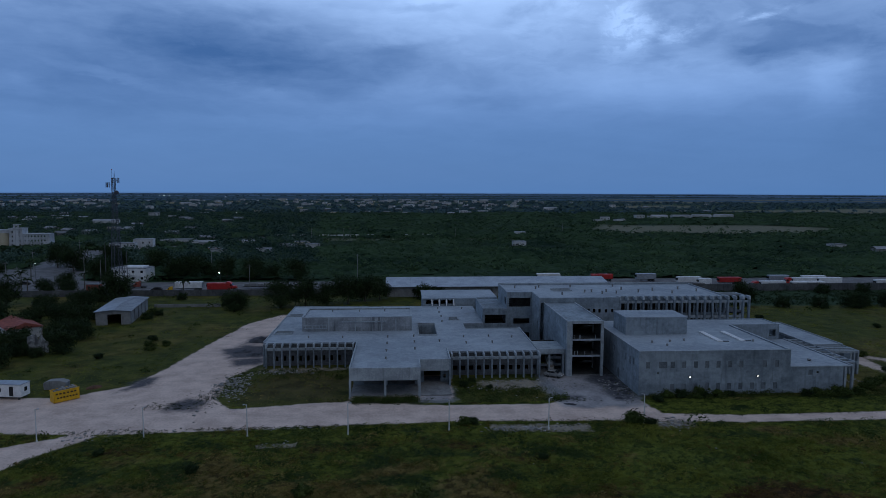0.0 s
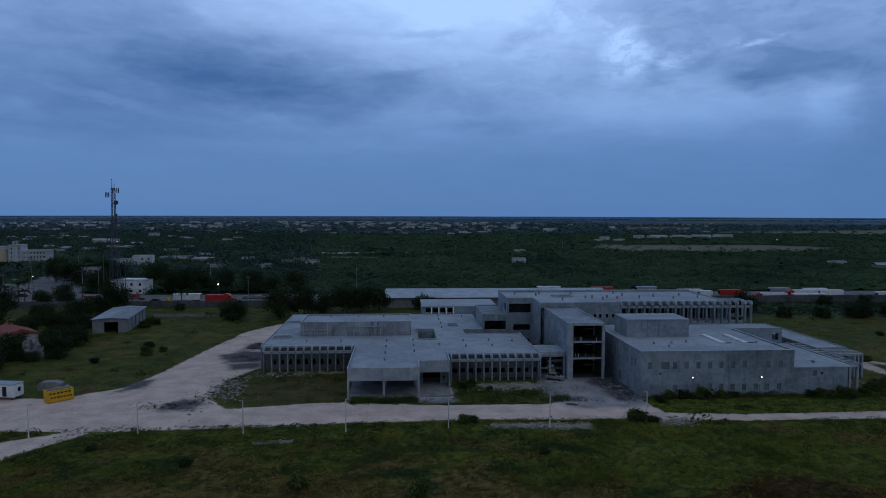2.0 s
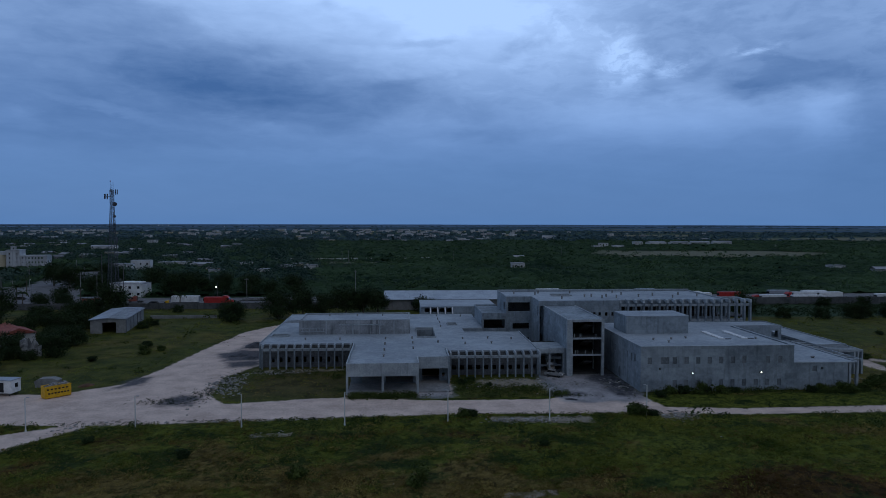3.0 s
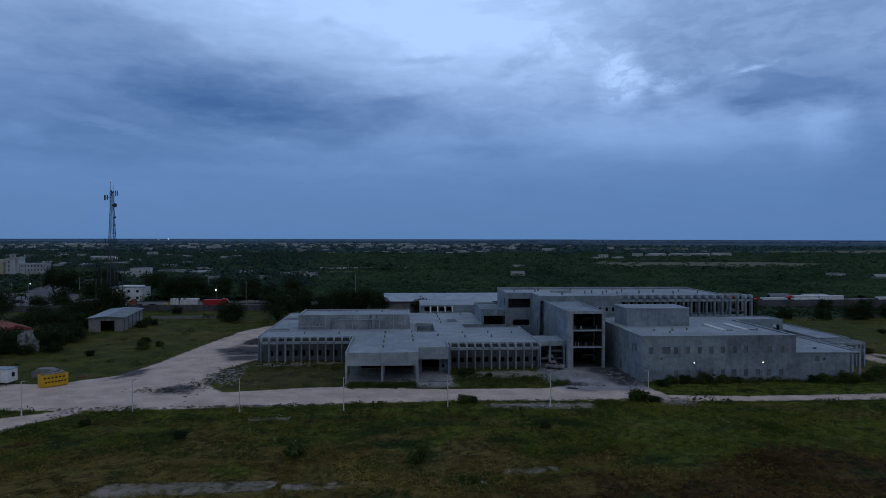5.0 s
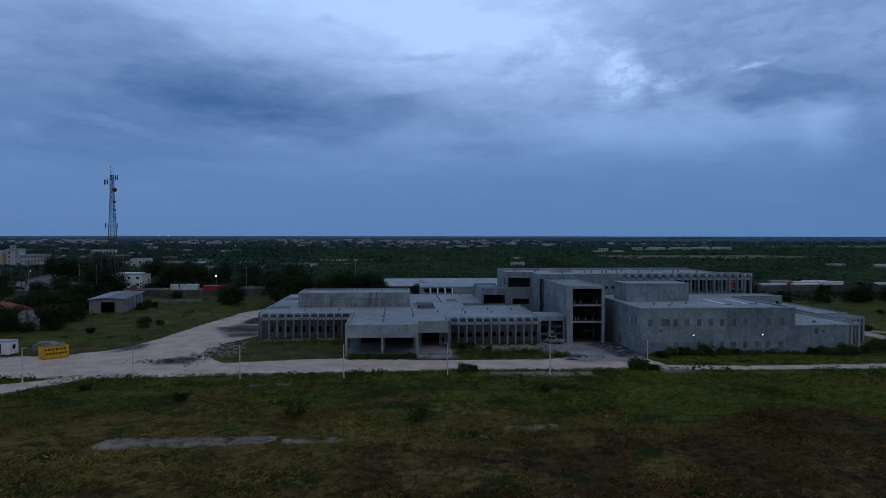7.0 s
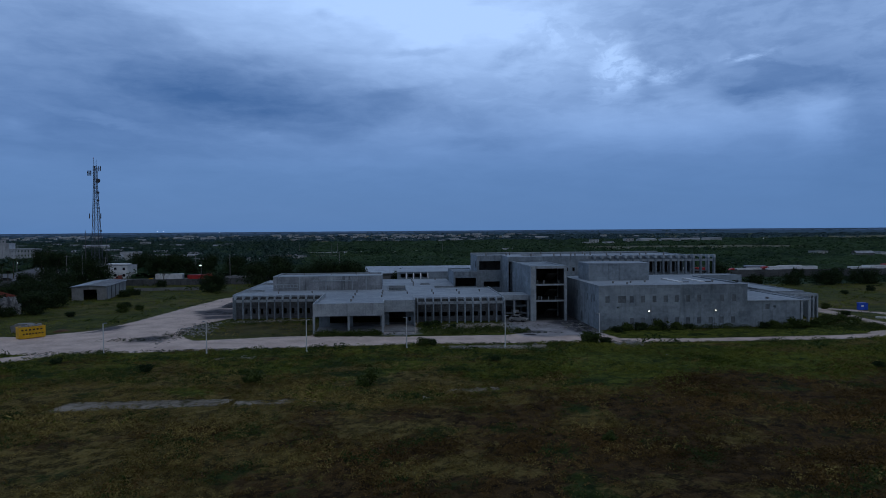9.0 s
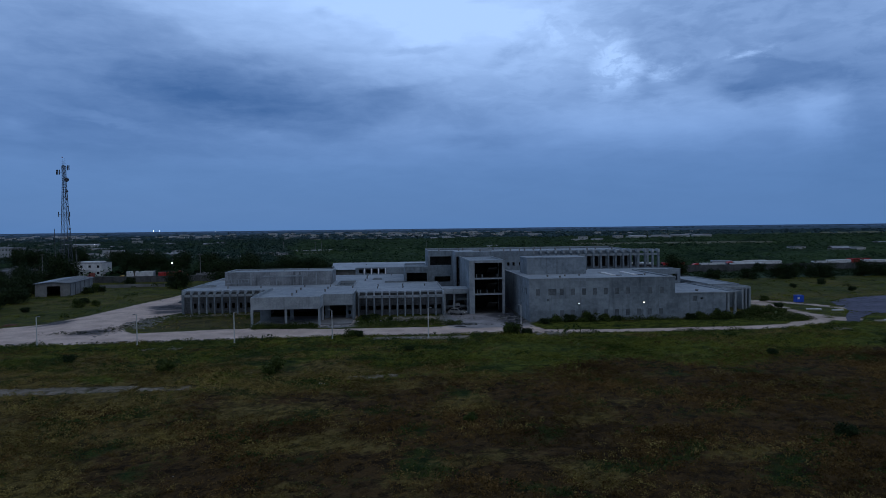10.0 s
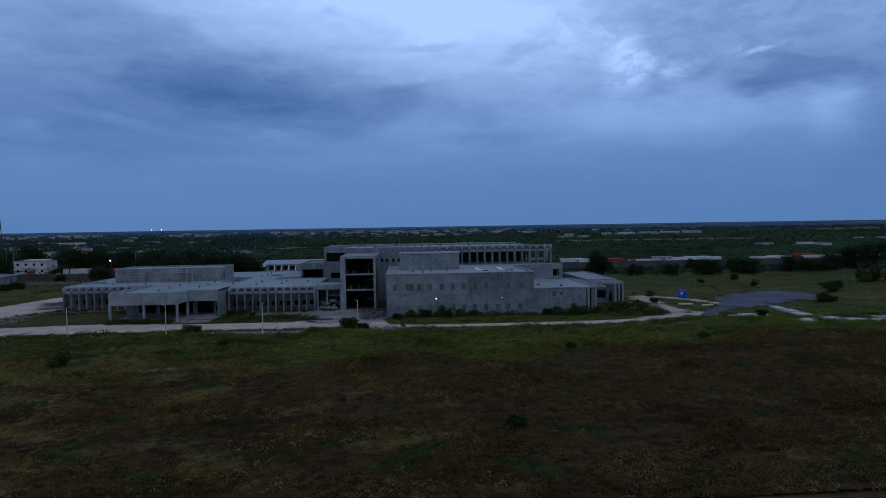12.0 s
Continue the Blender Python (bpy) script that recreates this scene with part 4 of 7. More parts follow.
    slab(b, "y", 123.3, 123.6, 77.12, 88.2, 0, 5.35, [(82.6, 83.1, 3.9, 4.35), (80.9, 81.8, 3.6, 4.7)])
    slab(b, "x", 90.0, 90.3, 126.0, 147.4, 0, 5.35, [(127 + 2.4 * k, 128.4 + 2.4 * k, 0.3, 4.0) for k in range(8)])
    low = pieces("low_block", b, CONCRETE, building, rest="wall")
    b = B()
    box(b, 80.9, 81.8, 123.42, 123.55, 3.6, 4.7)
    part("window_infill", b, INFILL, low)
    b = B()
    slab(b, "z", 4.95, 5.25, 77.12, 90.0, 123.65, 147.35)
    pieces("roof_slab", b, ROOF, low)
    b = B()
    box(b, 77.12, 90.4, 123.2, 123.62, 5.25, 5.45)
    box(b, 90.05, 90.4, 123.62, 147.4, 5.25, 5.45)
    pieces("coping", b, FAIR, low)
    for x, y in ((88.7, 123.3), (90.2, 123.3)):
        b = B()
        box(b, x - 0.22, x + 0.22, y, y + 0.5, 0, 5.2)
        part("pier", b, FAIR, low)
    pipes(low, [(79.6, 131.0), (84.0, 128.0)], 5.25, 0.25, 0.3)
    # open pergola and outer strip
    b = B()
    slab(b, "y", 139.6, 139.9, 93.6, 100.0, 0, 5.0, [(94.3, 97.4, 1.1, 3.0), (98.2, 99.4, 0.1, 2.4)])
    slab(b, "x", 93.3, 93.6, 135.5, 166, 0, 5.3, [(138 + 3.2 * k, 140.2 + 3.2 * k, 1.0, 3.8) for k in range(8)])
    slab(b, "x", 100.0, 100.3, 139.0, 166, 0, 5.3)
    slab(b, "y", 165.7, 166, 93.6, 100.0, 0, 5.3)
    slab(b, "y", 146.0, 146.2, 93.6, 100.0, 0, 5.0)
    outer = pieces("outer_strip", b, CONCRETE, building, rest="wall")
    b = B()
    slab(b, "z", 5.0, 5.3, 93.2, 100.4, 141.0, 166.1)
    pieces("roof_slab", b, ROOF, outer)
    b = B()
    lip(b, 93.15, 100.45, 140.95, 166.15, 5.3, 0.2, 0.3)
    pieces("coping", b, FAIR, outer)
    for x in (98.4, 99.2, 100.1):
        b = B()
        box(b, x - 0.14, x + 0.2, 135.4, 137.4, 0, 5.0)
        part("pier", b, FAIR, outer)
    for k in range(4):
        b = B()
        box(b, 93.6, 100.0, 135.5 + 1.45 * k, 135.85 + 1.45 * k, 4.75, 5.25)
        part("pergola_beam", b, FAIR, outer)
    b = B()
    box(b, 100.0, 100.35, 135.5, 139.0, 4.7, 5.3)
    part("pergola_edge_beam", b, FAIR, outer)
    for k in range(10):
        b = B()
        box(b, 90.4, 93.2, 126.6 + 2.2 * k, 126.95 + 2.2 * k, 4.9, 5.3)
        part("pergola_beam", b, FAIR, outer)
    b = B()
    box(b, 92.9, 93.2, 126.0, 135.3, 4.9, 5.3)
    part("pergola_edge_beam", b, FAIR, outer)
    for y in (134.9,):
        b = B()
        box(b, 92.85, 93.25, y, y + 0.4, 0, 4.9)
        part("pier", b, FAIR, outer)


low_block()
entrance()
east_wing()
tower()
upper_wings()
hall_block()


def wall_lamp(x, z):
    lamp = thing("wall_lamp", pose(x, 123.3, z), "lit white bulkhead lamp on the concrete wall", "wall lamp", "lamps on the concrete wall")
    b = B()
    box(b, -0.30, 0.30, -0.14, 0, -0.17, 0.17)
    part("housing", bevelled(b, 0.03), STEEL, lamp)
    b = B()
    bmesh.ops.create_uvsphere(b, u_segments=10, v_segments=6, radius=0.11, matrix=Matrix.Translation((0, -0.17, 0)) @ Matrix.Diagonal((1.25, 0.5, 0.85, 1)))
    part("bulb", b, LAMP_LIGHT, lamp, "glowing white lens")


wall_lamp(56.6, 3.6)
wall_lamp(70.4, 3.6)

# ---------------------------------------------------------------- vegetation
rng = np.random.default_rng(7)


def leaf_faces(c, way, size, jitter):
    """Three-cornered leaf sprays at c that face roughly along way."""
    k = len(c)
    n = way + rng.normal(0, jitter, (k, 3))
    n /= np.linalg.norm(n, axis=1, keepdims=True)
    u = np.cross(n, rng.normal(0, 1, (k, 3)))
    u /= np.linalg.norm(u, axis=1, keepdims=True)
    w = np.cross(n, u)
    turn = np.array([0.0, 2.1, 4.2])[None, :] + rng.normal(0, 0.35, (k, 3))
    reach = size[:, None] * rng.uniform(0.6, 1.3, (k, 3))
    return c[:, None, :] + u[:, None, :] * (reach * np.cos(turn))[:, :, None] + w[:, None, :] * (reach * np.sin(turn))[:, :, None]


def clumps(points, radius, height, count, size, lift=0.25, jitter=0.45):
    """Corners and triangles of leafy clumps: count sprays over an uneven dome at every point, turned outwards as leaves are."""
    k = len(points)
    p = np.repeat(points, count, 0)
    r, h, s = (np.repeat(v, count) for v in (radius, height, size))
    ang = rng.uniform(0, 2 * np.pi, k * count)
    up = rng.uniform(lift, 1.0, k * count)
    lobe = 1 + 0.22 * np.sin(3 * ang + np.repeat(rng.uniform(0, 6.3, k), count)) + 0.12 * np.sin(5 * ang + np.repeat(rng.uniform(0, 6.3, k), count))
    out = np.sqrt(np.clip(1 - up ** 2, 0.01, 1)) * rng.uniform(0.75, 1.05, k * count) * lobe
    way = np.stack([out * np.cos(ang), out * np.sin(ang), up], 1)
    c = p + way * np.stack([r, r, h * rng.uniform(0.8, 1.0, k * count)], 1)
    v = leaf_faces(c, way, s, jitter)
    v[:, :, 2] = np.maximum(v[:, :, 2], p[:, None, 2] - 0.05)
    return v.reshape(-1, 3), np.arange(k * count * 3).reshape(-1, 3)


def blades(points, height, count, lean, width):
    """Tufts of upright blades."""
    k = len(points) * count
    p = np.repeat(points, count, 0)
    h = np.repeat(height, count) * rng.uniform(0.5, 1.1, k)
    ang, base = rng.uniform(0, 2 * np.pi, k), rng.uniform(0, 2 * np.pi, k)
    foot = p + np.stack([0.26 * np.cos(base) * rng.random(k), 0.26 * np.sin(base) * rng.random(k), np.full(k, -0.03)], 1)
    side = np.stack([np.cos(ang), np.sin(ang), np.zeros(k)], 1) * width
    tip = foot + np.stack([np.cos(base) * lean * h, np.sin(base) * lean * h, h], 1)
    return np.stack([foot - side, foot + side, tip], 1).reshape(-1, 3), np.arange(k * 3).reshape(-1, 3)


def on_land(x, y):
    return np.stack([x, y, rise(x, y)], 1)


def stuff(name, shape, material, label, category):
    ob = new(name, cloud_mesh(name, shape[0], shape[1], material))
    return tagged(ob, label, category, kind="stuff")


FOOTPRINTS = [[(-32, 146), (-10.5, 146), (-10.5, 124), (10.5, 124), (10.5, 136), (46, 136), (46, 123), (91, 123), (101, 135), (101, 167), (90, 187), (30, 214), (6, 214), (6, 196), (-32, 196)]]


POND = [(126.6, 145.7), (136.4, 152.8), (148.9, 157.6), (153.3, 150.4), (151.2, 140.3), (145.4, 134.3), (142.7, 136.4), (131.6, 128.7), (125, 124.5), (121.1, 123.9), (114.6, 118.8), (110.5, 113.5), (108.2, 114.2), (112.6, 120.6), (119.6, 129.2), (123, 136), (124.6, 140.7)]


def clear(x, y, keep=0.0):
    return (inside_by(x, y, POND) < -0.2) & (best(x, y, PATH_EAST, 3.0) < 0.1) & (best(x, y, CHALK, 2.5) < 0.6 * rng.random(len(x)) - 0.2) & (best(x, y, ALL_ROADS, 2.5) + keep * rng.normal(0, 1, len(x)) < -0.25) & (inside_by(x, y, FOOTPRINTS[0]) < -0.3)


def noise_at(x, y, scale, seed):
    return np.array([noise.noise((a * scale, b * scale, seed)) for a, b in zip(x, y)])


def tuft_relief(x, y, cell, seed):
    """Rounded tufts on a jittered lattice: height from 0 to 1 and a tone for each tuft."""
    gx, gy = np.floor(x / cell).astype(int), np.floor(y / cell).astype(int)
    top, tone = np.zeros(x.shape), np.zeros(x.shape)
    for i in (-1, 0, 1):
        for j in (-1, 0, 1):
            k = ((gx + i) * 73856093 ^ (gy + j) * 19349663 ^ seed * 83492791) & 0x7FFFFFFF
            a, b, c = (k * 16807 % 65521) / 65521, (k * 48271 % 64951) / 64951, (k * 69621 % 63601) / 63601
            d = np.hypot(x - (gx + i + a) * cell, y - (gy + j + b) * cell) / (cell * (0.52 + 0.40 * c))
            h = np.clip(1 - d * d, 0, 1) * (0.35 + 0.65 * b)
            tone = np.where(h > top, a, tone)
            top = np.maximum(top, h)
    return top, tone


def heath_height(x, y):
    big, tone = tuft_relief(x, y, 1.05, 1)
    small, tint = tuft_relief(x, y, 0.66, 2)
    h = np.maximum(0.26 * big, 0.16 * small) * np.clip(0.9 + 0.5 * np.sin(x * 0.31 + 1.7 * np.sin(y * 0.17)) * np.sin(y * 0.41 + 1.3 * np.sin(x * 0.13)), 0.45, 1.4)
    return h, np.where(0.26 * big > 0.16 * small, tone, tint)


def heath_zones(x, y):
    """How dry, tawny and herby the heath is."""
    patches = np.clip(0.9 * noise_at(x, y * 1.5, 0.11, 51.0) + 0.12, 0, 0.6) * np.clip((44 - x) / 16, 0.25, 1)
    dry = np.clip(np.maximum(0.5 + (72 + 0.175 * x - y) / 9 + 0.8 * noise_at(x, y, 0.07, 11.0), patches), 0, 1)
    west = np.clip((24 - x) / 30, 0, 1) * np.clip((y - 48) / 14, 0, 1) * np.clip((90 - y) / 8, 0, 1)
    pale = np.clip(0.27 + 0.30 * best(x, y, TAWNY_ZONES, 6.0) + 0.85 * noise_at(x, y * 1.3, 0.13, 4.0) + 0.35 * west + 0.28 * np.clip((66 - x) / 26, 0, 1) * np.clip((80 - y) / 10, 0, 1), 0, 0.9)
    herb = np.clip(0.05 + 0.95 * noise_at(x, y * 1.3, 0.17, 21.0) + 0.42 * np.clip(1 - np.abs(y - 94) / 14, 0, 1) * np.clip((44 - x) / 20, 0, 1), 0, 0.85)
    return dry, pale, herb


def heath_material():
    m = bpy.data.materials.new("low_heath")
    m.use_nodes = True
    n = Nodes(m.node_tree)
    bsdf = m.node_tree.nodes["Principled BSDF"]
    place = n.add("ShaderNodeNewGeometry").outputs["Position"]

    def level(name):
        node = n.add("ShaderNodeAttribute")
        node.attribute_name = name
        return node.outputs["Fac"]
    fine = n.noise(place, 5.0, 5.0, 0.7)
    f = n.math("ADD", n.math("MULTIPLY", level("tone"), 0.6), n.math("MULTIPLY", n.ramp(fine, 0.3, 0.7), 0.5))
    f = n.ramp(f, 0.12, 0.98)
    colour = n.mix(f, (0.016, 0.030, 0.007), (0.115, 0.132, 0.023))
    for name, dark, light in (("dry", (0.016, 0.011, 0.006), (0.085, 0.052, 0.021)), ("pale", (0.030, 0.024, 0.008), (0.175, 0.132, 0.044)), ("herb", (0.010, 0.020, 0.007), (0.040, 0.058, 0.016))):
        ragged = n.ramp(n.math("ADD", level(name), n.math("MULTIPLY", n.math("SUBTRACT", n.noise(place, 1.1, 4.0, 0.6), 0.5), 0.9)), 0.3, 0.7)
        colour = n.mix(ragged, colour, n.mix(f, dark, light))
    n.link(colour, bsdf.inputs["Base Color"])
    bsdf.inputs["Roughness"].default_value = 0.95
    bsdf.inputs["Specular IOR Level"].default_value = 0.03
    bump = n.add("ShaderNodeBump")
    bump.inputs["Strength"].default_value, bump.inputs["Distance"].default_value = 0.7, 0.12
    n.link(fine, bump.inputs["Height"])
    n.link(bump.outputs[0], bsdf.inputs["Normal"])
    return m


def sheet(name, x, y, z, keep, rows, columns, material, label, category, levels=()):
    """A grid of corners as one mesh, without the cells where nothing grows."""
    i = (np.arange(rows - 1)[:, None] * columns + np.arange(columns - 1)[None, :]).ravel()
    quads = np.stack([i, i + 1, i + columns + 1, i + columns], 1)
    quads = quads[keep[quads].all(1)]
    used, quads = np.unique(quads, return_inverse=True)
    mesh = cloud_mesh(name, np.stack([x, y, z], 1)[used], quads.reshape(-1, 4), material)
    for key, values in levels:
        mesh.attributes.new(key, "FLOAT", "POINT").data.foreach_set("value", values[used].astype(np.float32))
    tagged(new(name, mesh), label, category, kind="stuff")


def in_heath(x, y):
    return (x > -0.74 * y - 2) & (x < 78 + 0.78 * y)


def field():
    """A heath of low rounded tufts: green by the track, tawny and reddish brown nearer."""
    xs, ys = np.arange(-72, 172, 0.36), np.arange(31, 121, 0.36)
    gx, gy = np.meshgrid(xs, ys)
    x, y = gx.ravel() + rng.uniform(-0.07, 0.07, gx.size), gy.ravel() + rng.uniform(-0.07, 0.07, gx.size)
    h, tone = heath_height(x, y)
    inside = np.flatnonzero(in_heath(x, y))
    open_land = np.zeros(len(x), bool)
    px, py = x[inside], y[inside]
    bare = np.maximum.reduce([best(px, py, ALL_ROADS, 2.5), best(px, py, PATH_EAST, 3.0), best(px, py, CHALK, 2.5), np.where(inside_by(px, py, POND) > -0.3, 1.0, -1.0)])
    grows = np.clip(-bare * 2.2, 0, 1) * np.clip(0.55 + 2.2 * noise_at(px, py, 0.05, 41.0) + 1.0, 0.25, 1)
    h[inside] *= grows
    open_land[inside] = grows > 0.0
    h[inside] += 0.05 * grows
    zones = [np.zeros(len(x)) for _ in range(3)]
    for target, values in zip(zones, heath_zones(px, py)):
        target[inside] = values
    sheet("low_heath", x, y, rise(x, y) + h - 0.02, open_land, len(ys), len(xs), heath_material(), "tufted low heath of green, tawny and brown scrub", "scrub",
          (("tone", tone), ("dry", zones[0]), ("pale", zones[1]), ("herb", zones[2])))
    # leafy tufts standing out of it
    k = 112000
    x, y = rng.uniform(-72, 172, k), 31 + 80 * rng.random(k) ** 0.95
    ok = in_heath(x, y) & clear(x, y, 0.15)
    x, y = x[ok], y[ok]
    thick = noise_at(x, y, 0.10, 0.0) + 0.6 * noise_at(x, y * 1.4, 0.33, 7.0)
    ok = rng.random(len(x)) < np.clip(0.85 + 0.6 * thick, 0.45, 1)
    x, y, thick = x[ok], y[ok], thick[ok]
    h, _ = heath_height(x, y)
    dry, pale, herb = (rng.random(len(x)) < v for v in heath_zones(x, y))
    spot = on_land(x, y)
    spot[:, 2] += h * 0.7
    tall = np.clip(1.0 + 0.8 * thick, 0.5, 1.7)
    for name, pick, material, label in (("field_grass", ~dry & ~pale & ~herb, GRASS, "patchy green grass in the open field"), ("dry_scrub", dry & ~pale & ~herb, DRY, "reddish brown dry scrub covering the field"),
                                        ("tawny_grass", pale & ~herb, TAWNY, "tawny tufts of dry grass in the open field"), ("dark_herbs", herb, HERB, "dark green herbs dotted through the field")):
        r = rng.uniform(0.17, 0.40, pick.sum()) * tall[pick]
        stuff(name, clumps(spot[pick], r * 1.25, r * rng.uniform(0.8, 1.3, len(r)), 16, r * 0.25, 0.05, 0.6), material, label, "grass" if "grass" in name else "scrub")
    pick = (rng.random(len(x)) < 0.3) & ~herb
    stuff("dry_stems", blades(spot[pick], rng.uniform(0.2, 0.42, pick.sum()), 4, 0.5, 0.012), TAWNY, "thin dry stems standing over the scrub", "grass")
    # knee-high bushes by the track
    x, y = rng.uniform(-75, 110, 900), 108.6 - rng.gamma(1.3, 4.0, 900)
    ok = clear(x, y, 0.1) & (noise_at(x, y, 0.11, 31.0) > 0.05)
    x, y = x[ok], y[ok]
    s = rng.gamma(2.5, 0.14, len(x)) + 0.2
    stuff("field_weeds", clumps(on_land(x, y), s * 1.4, s * 1.2, 64, s * 0.17, 0.05, 0.6), HERB, "low dark green weeds along the track", "weeds")
    # lawn strips round the building and the meadows beyond
    x, y = rng.uniform(-100, 230, 52000), rng.uniform(110, 252, 52000)
    ok = clear(x, y, 0.25) & (inside_by(x, y, BOUNDARY_STRIP) < 0)
    x, y = x[ok], y[ok]
    r = rng.uniform(0.12, 0.30, len(x)) * np.clip(1 + 0.9 * noise_at(x, y, 0.15, 5.0), 0.4, 1.8)
    straw = rng.random(len(x)) < np.clip(0.12 + 0.6 * noise_at(x, y, 0.09, 8.0) + 0.45 * best(x, y, TAWNY_ZONES, 6.0), 0, 0.9)
    for pick, name, material, label in ((~straw, "meadow_grass", GRASS, "rough green grass round the building"), (straw, "meadow_straw", TAWNY, "tawny dry grass round the building")):
        stuff(name, clumps(on_land(x[pick], y[pick]), r[pick] * 1.6, r[pick], 5, r[pick] * 0.42, 0.3, 0.45), material, label, "grass")
    x, y = rng.uniform(-110, 240, 220), rng.uniform(113, 252, 220)
    ok = clear(x, y)
    x, y = x[ok], y[ok]
    s = rng.gamma(2.0, 0.18, len(x)) + 0.15
    stuff("meadow_weeds", clumps(on_land(x, y), s * 1.5, s * 1.2, 26, s * 0.34), LEAF, "dark weeds scattered through the meadow", "weeds")
    # dark scrub in front of the yard wall
    x, y = rng.uniform(92, 300, 2600), rng.uniform(220, 253, 2600)
    ok = (best(x, y, [BOUNDARY_STRIP], 5.0) > 0.1) & (rng.random(2600) < 0.55 + 0.9 * noise_at(x, y, 0.06, 14.0))
    x, y = x[ok], y[ok]
    s = rng.uniform(0.4, 1.0, len(x))
    stuff("boundary_scrub", clumps(on_land(x, y), s * 1.5, s, 22, s * 0.3, 0.05, 0.5), LEAF_DARK, "dark brambly scrub before the yard wall", "scrub")
    # dark weeds and litter on the bare tracks
    spots = []
    for cx, cy, sx, sy, k in ((-43.5, 121.5, 2.6, 1.2, 110), (-37.5, 127, 1.5, 4, 160), (-35, 138, 1.5, 4, 120), (-20, 109.4, 12, 0.4, 320), (20, 110.3, 10, 0.6, 130), (42, 109.4, 5, 0.6, 70),
                              (33, 121.5, 2, 0.8, 50), (-48, 190, 2, 8, 70), (-38, 208, 3, 2, 40), (44, 128, 1.2, 5, 80), (-52, 108.3, 6, 0.7, 60), (70, 111.6, 8, 0.4, 60), (-4, 123.3, 7, 0.7, 120)):
        spots.append(np.stack([rng.normal(cx, sx, k), rng.normal(cy, sy, k)], 1))
    p = np.concatenate(spots)
    s = rng.uniform(0.08, 0.27, len(p))
    stuff("track_weeds", clumps(on_land(p[:, 0], p[:, 1]), s * 1.4, s, 22, s * 0.28, 0.05, 0.6), LEAF_DARK, "dark weeds growing along the pale tracks", "weeds")
    # rank weeds against the walls
    spots = []
    for x0, x1, y0, y1, k in ((48, 78, 121.8, 122.9, 120), (49, 66, 120.6, 122.6, 90), (79, 91, 120.4, 122.8, 200), (90, 104, 116, 124, 240), (-9.5, 3, 121.4, 124.0, 330), (11, 29, 120.5, 129.0, 200), (11, 14.5, 129, 135.5, 50), (-31, -11, 138, 145.5, 110), (29, 32, 121.4, 124, 40)):
        spots.append(np.stack([rng.uniform(x0, x1, k), rng.uniform(y0, y1, k)], 1))
    p = np.concatenate(spots)
    s = rng.gamma(3.0, 0.10, len(p)) + 0.12
    stuff("wall_weeds", clumps(on_land(p[:, 0], p[:, 1]), s * 1.4, s * 1.3, 46, s * 0.19, 0.05, 0.6), LEAF, "rank green weeds at the foot of walls", "weeds")
    # grass islands along the wet patch and the muddy path
    x, y = rng.uniform(116, 155, 2600), rng.uniform(122, 160, 2600)
    edge = np.abs(inside_by(x, y, POND))
    ok = (edge < 2.6 * rng.random(2600)) & (noise_at(x, y, 0.25, 3.0) > -0.05)
    stuff("sedge", blades(on_land(x[ok], y[ok]), rng.uniform(0.15, 0.4, ok.sum()), 9, 1.0, 0.08), GRASS, "sedge fringing the wet patch", "grass")
    # rubble
    spots = []
    for cx, cy, sx, sy, k in ((-22, 108.7, 12, 0.35, 200), (22, 106.8, 5, 1.0, 170), (47, 107.8, 2, 1.2, 70), (21, 131, 5, 2.2, 110), (-27, 143.6, 3.2, 1.0, 170), (-33.5, 131, 1.3, 3.4, 150), (-34.6, 138.5, 1.2, 2.4, 110), (46.5, 106, 1.6, 0.7, 60), (24, 134.4, 3.5, 0.8, 70), (44.2, 128, 1.0, 4.0, 60), (34, 131, 2.5, 2.5, 50), (-36.5, 131, 1.5, 6, 130), (129, 109, 4, 3, 90),
                              (137, 105, 5, 1, 60), (96, 130, 3, 2, 60), (-50, 106.5, 3, 1.2, 60), (42, 130, 1.2, 3, 50), (-22, 102, 3, 1, 30), (10, 85, 40, 14, 36), (60, 70, 40, 16, 14)):
        spots.append(np.stack([rng.normal(cx, sx, k), rng.normal(cy, sy, k)], 1))
    p = np.concatenate(spots)
    s = rng.gamma(2.0, 0.042, len(p)) + 0.04
    cube = np.array([(-1, -1, -1), (1, -1, -1), (1, 1, -1), (-1, 1, -1), (-1, -1, 1), (1, -1, 1), (1, 1, 1), (-1, 1, 1)], float)
    quads = np.array([(3, 2, 1, 0), (4, 5, 6, 7), (0, 1, 5, 4), (1, 2, 6, 5), (2, 3, 7, 6), (3, 0, 4, 7)])
    v = on_land(p[:, 0], p[:, 1])[:, None, :] + (cube[None] * rng.uniform(0.5, 1.1, (len(p), 8, 3))) * (s[:, None] * np.array([1.3, 1.1, 0.7]))[:, None, :]
    f = (np.arange(len(p)) * 8)[:, None, None] + quads[None]
    stuff("rubble", (v.reshape(-1, 3), f.reshape(-1, 4)), STONE, "pale lumps of broken concrete and stone", "rubble")


field()


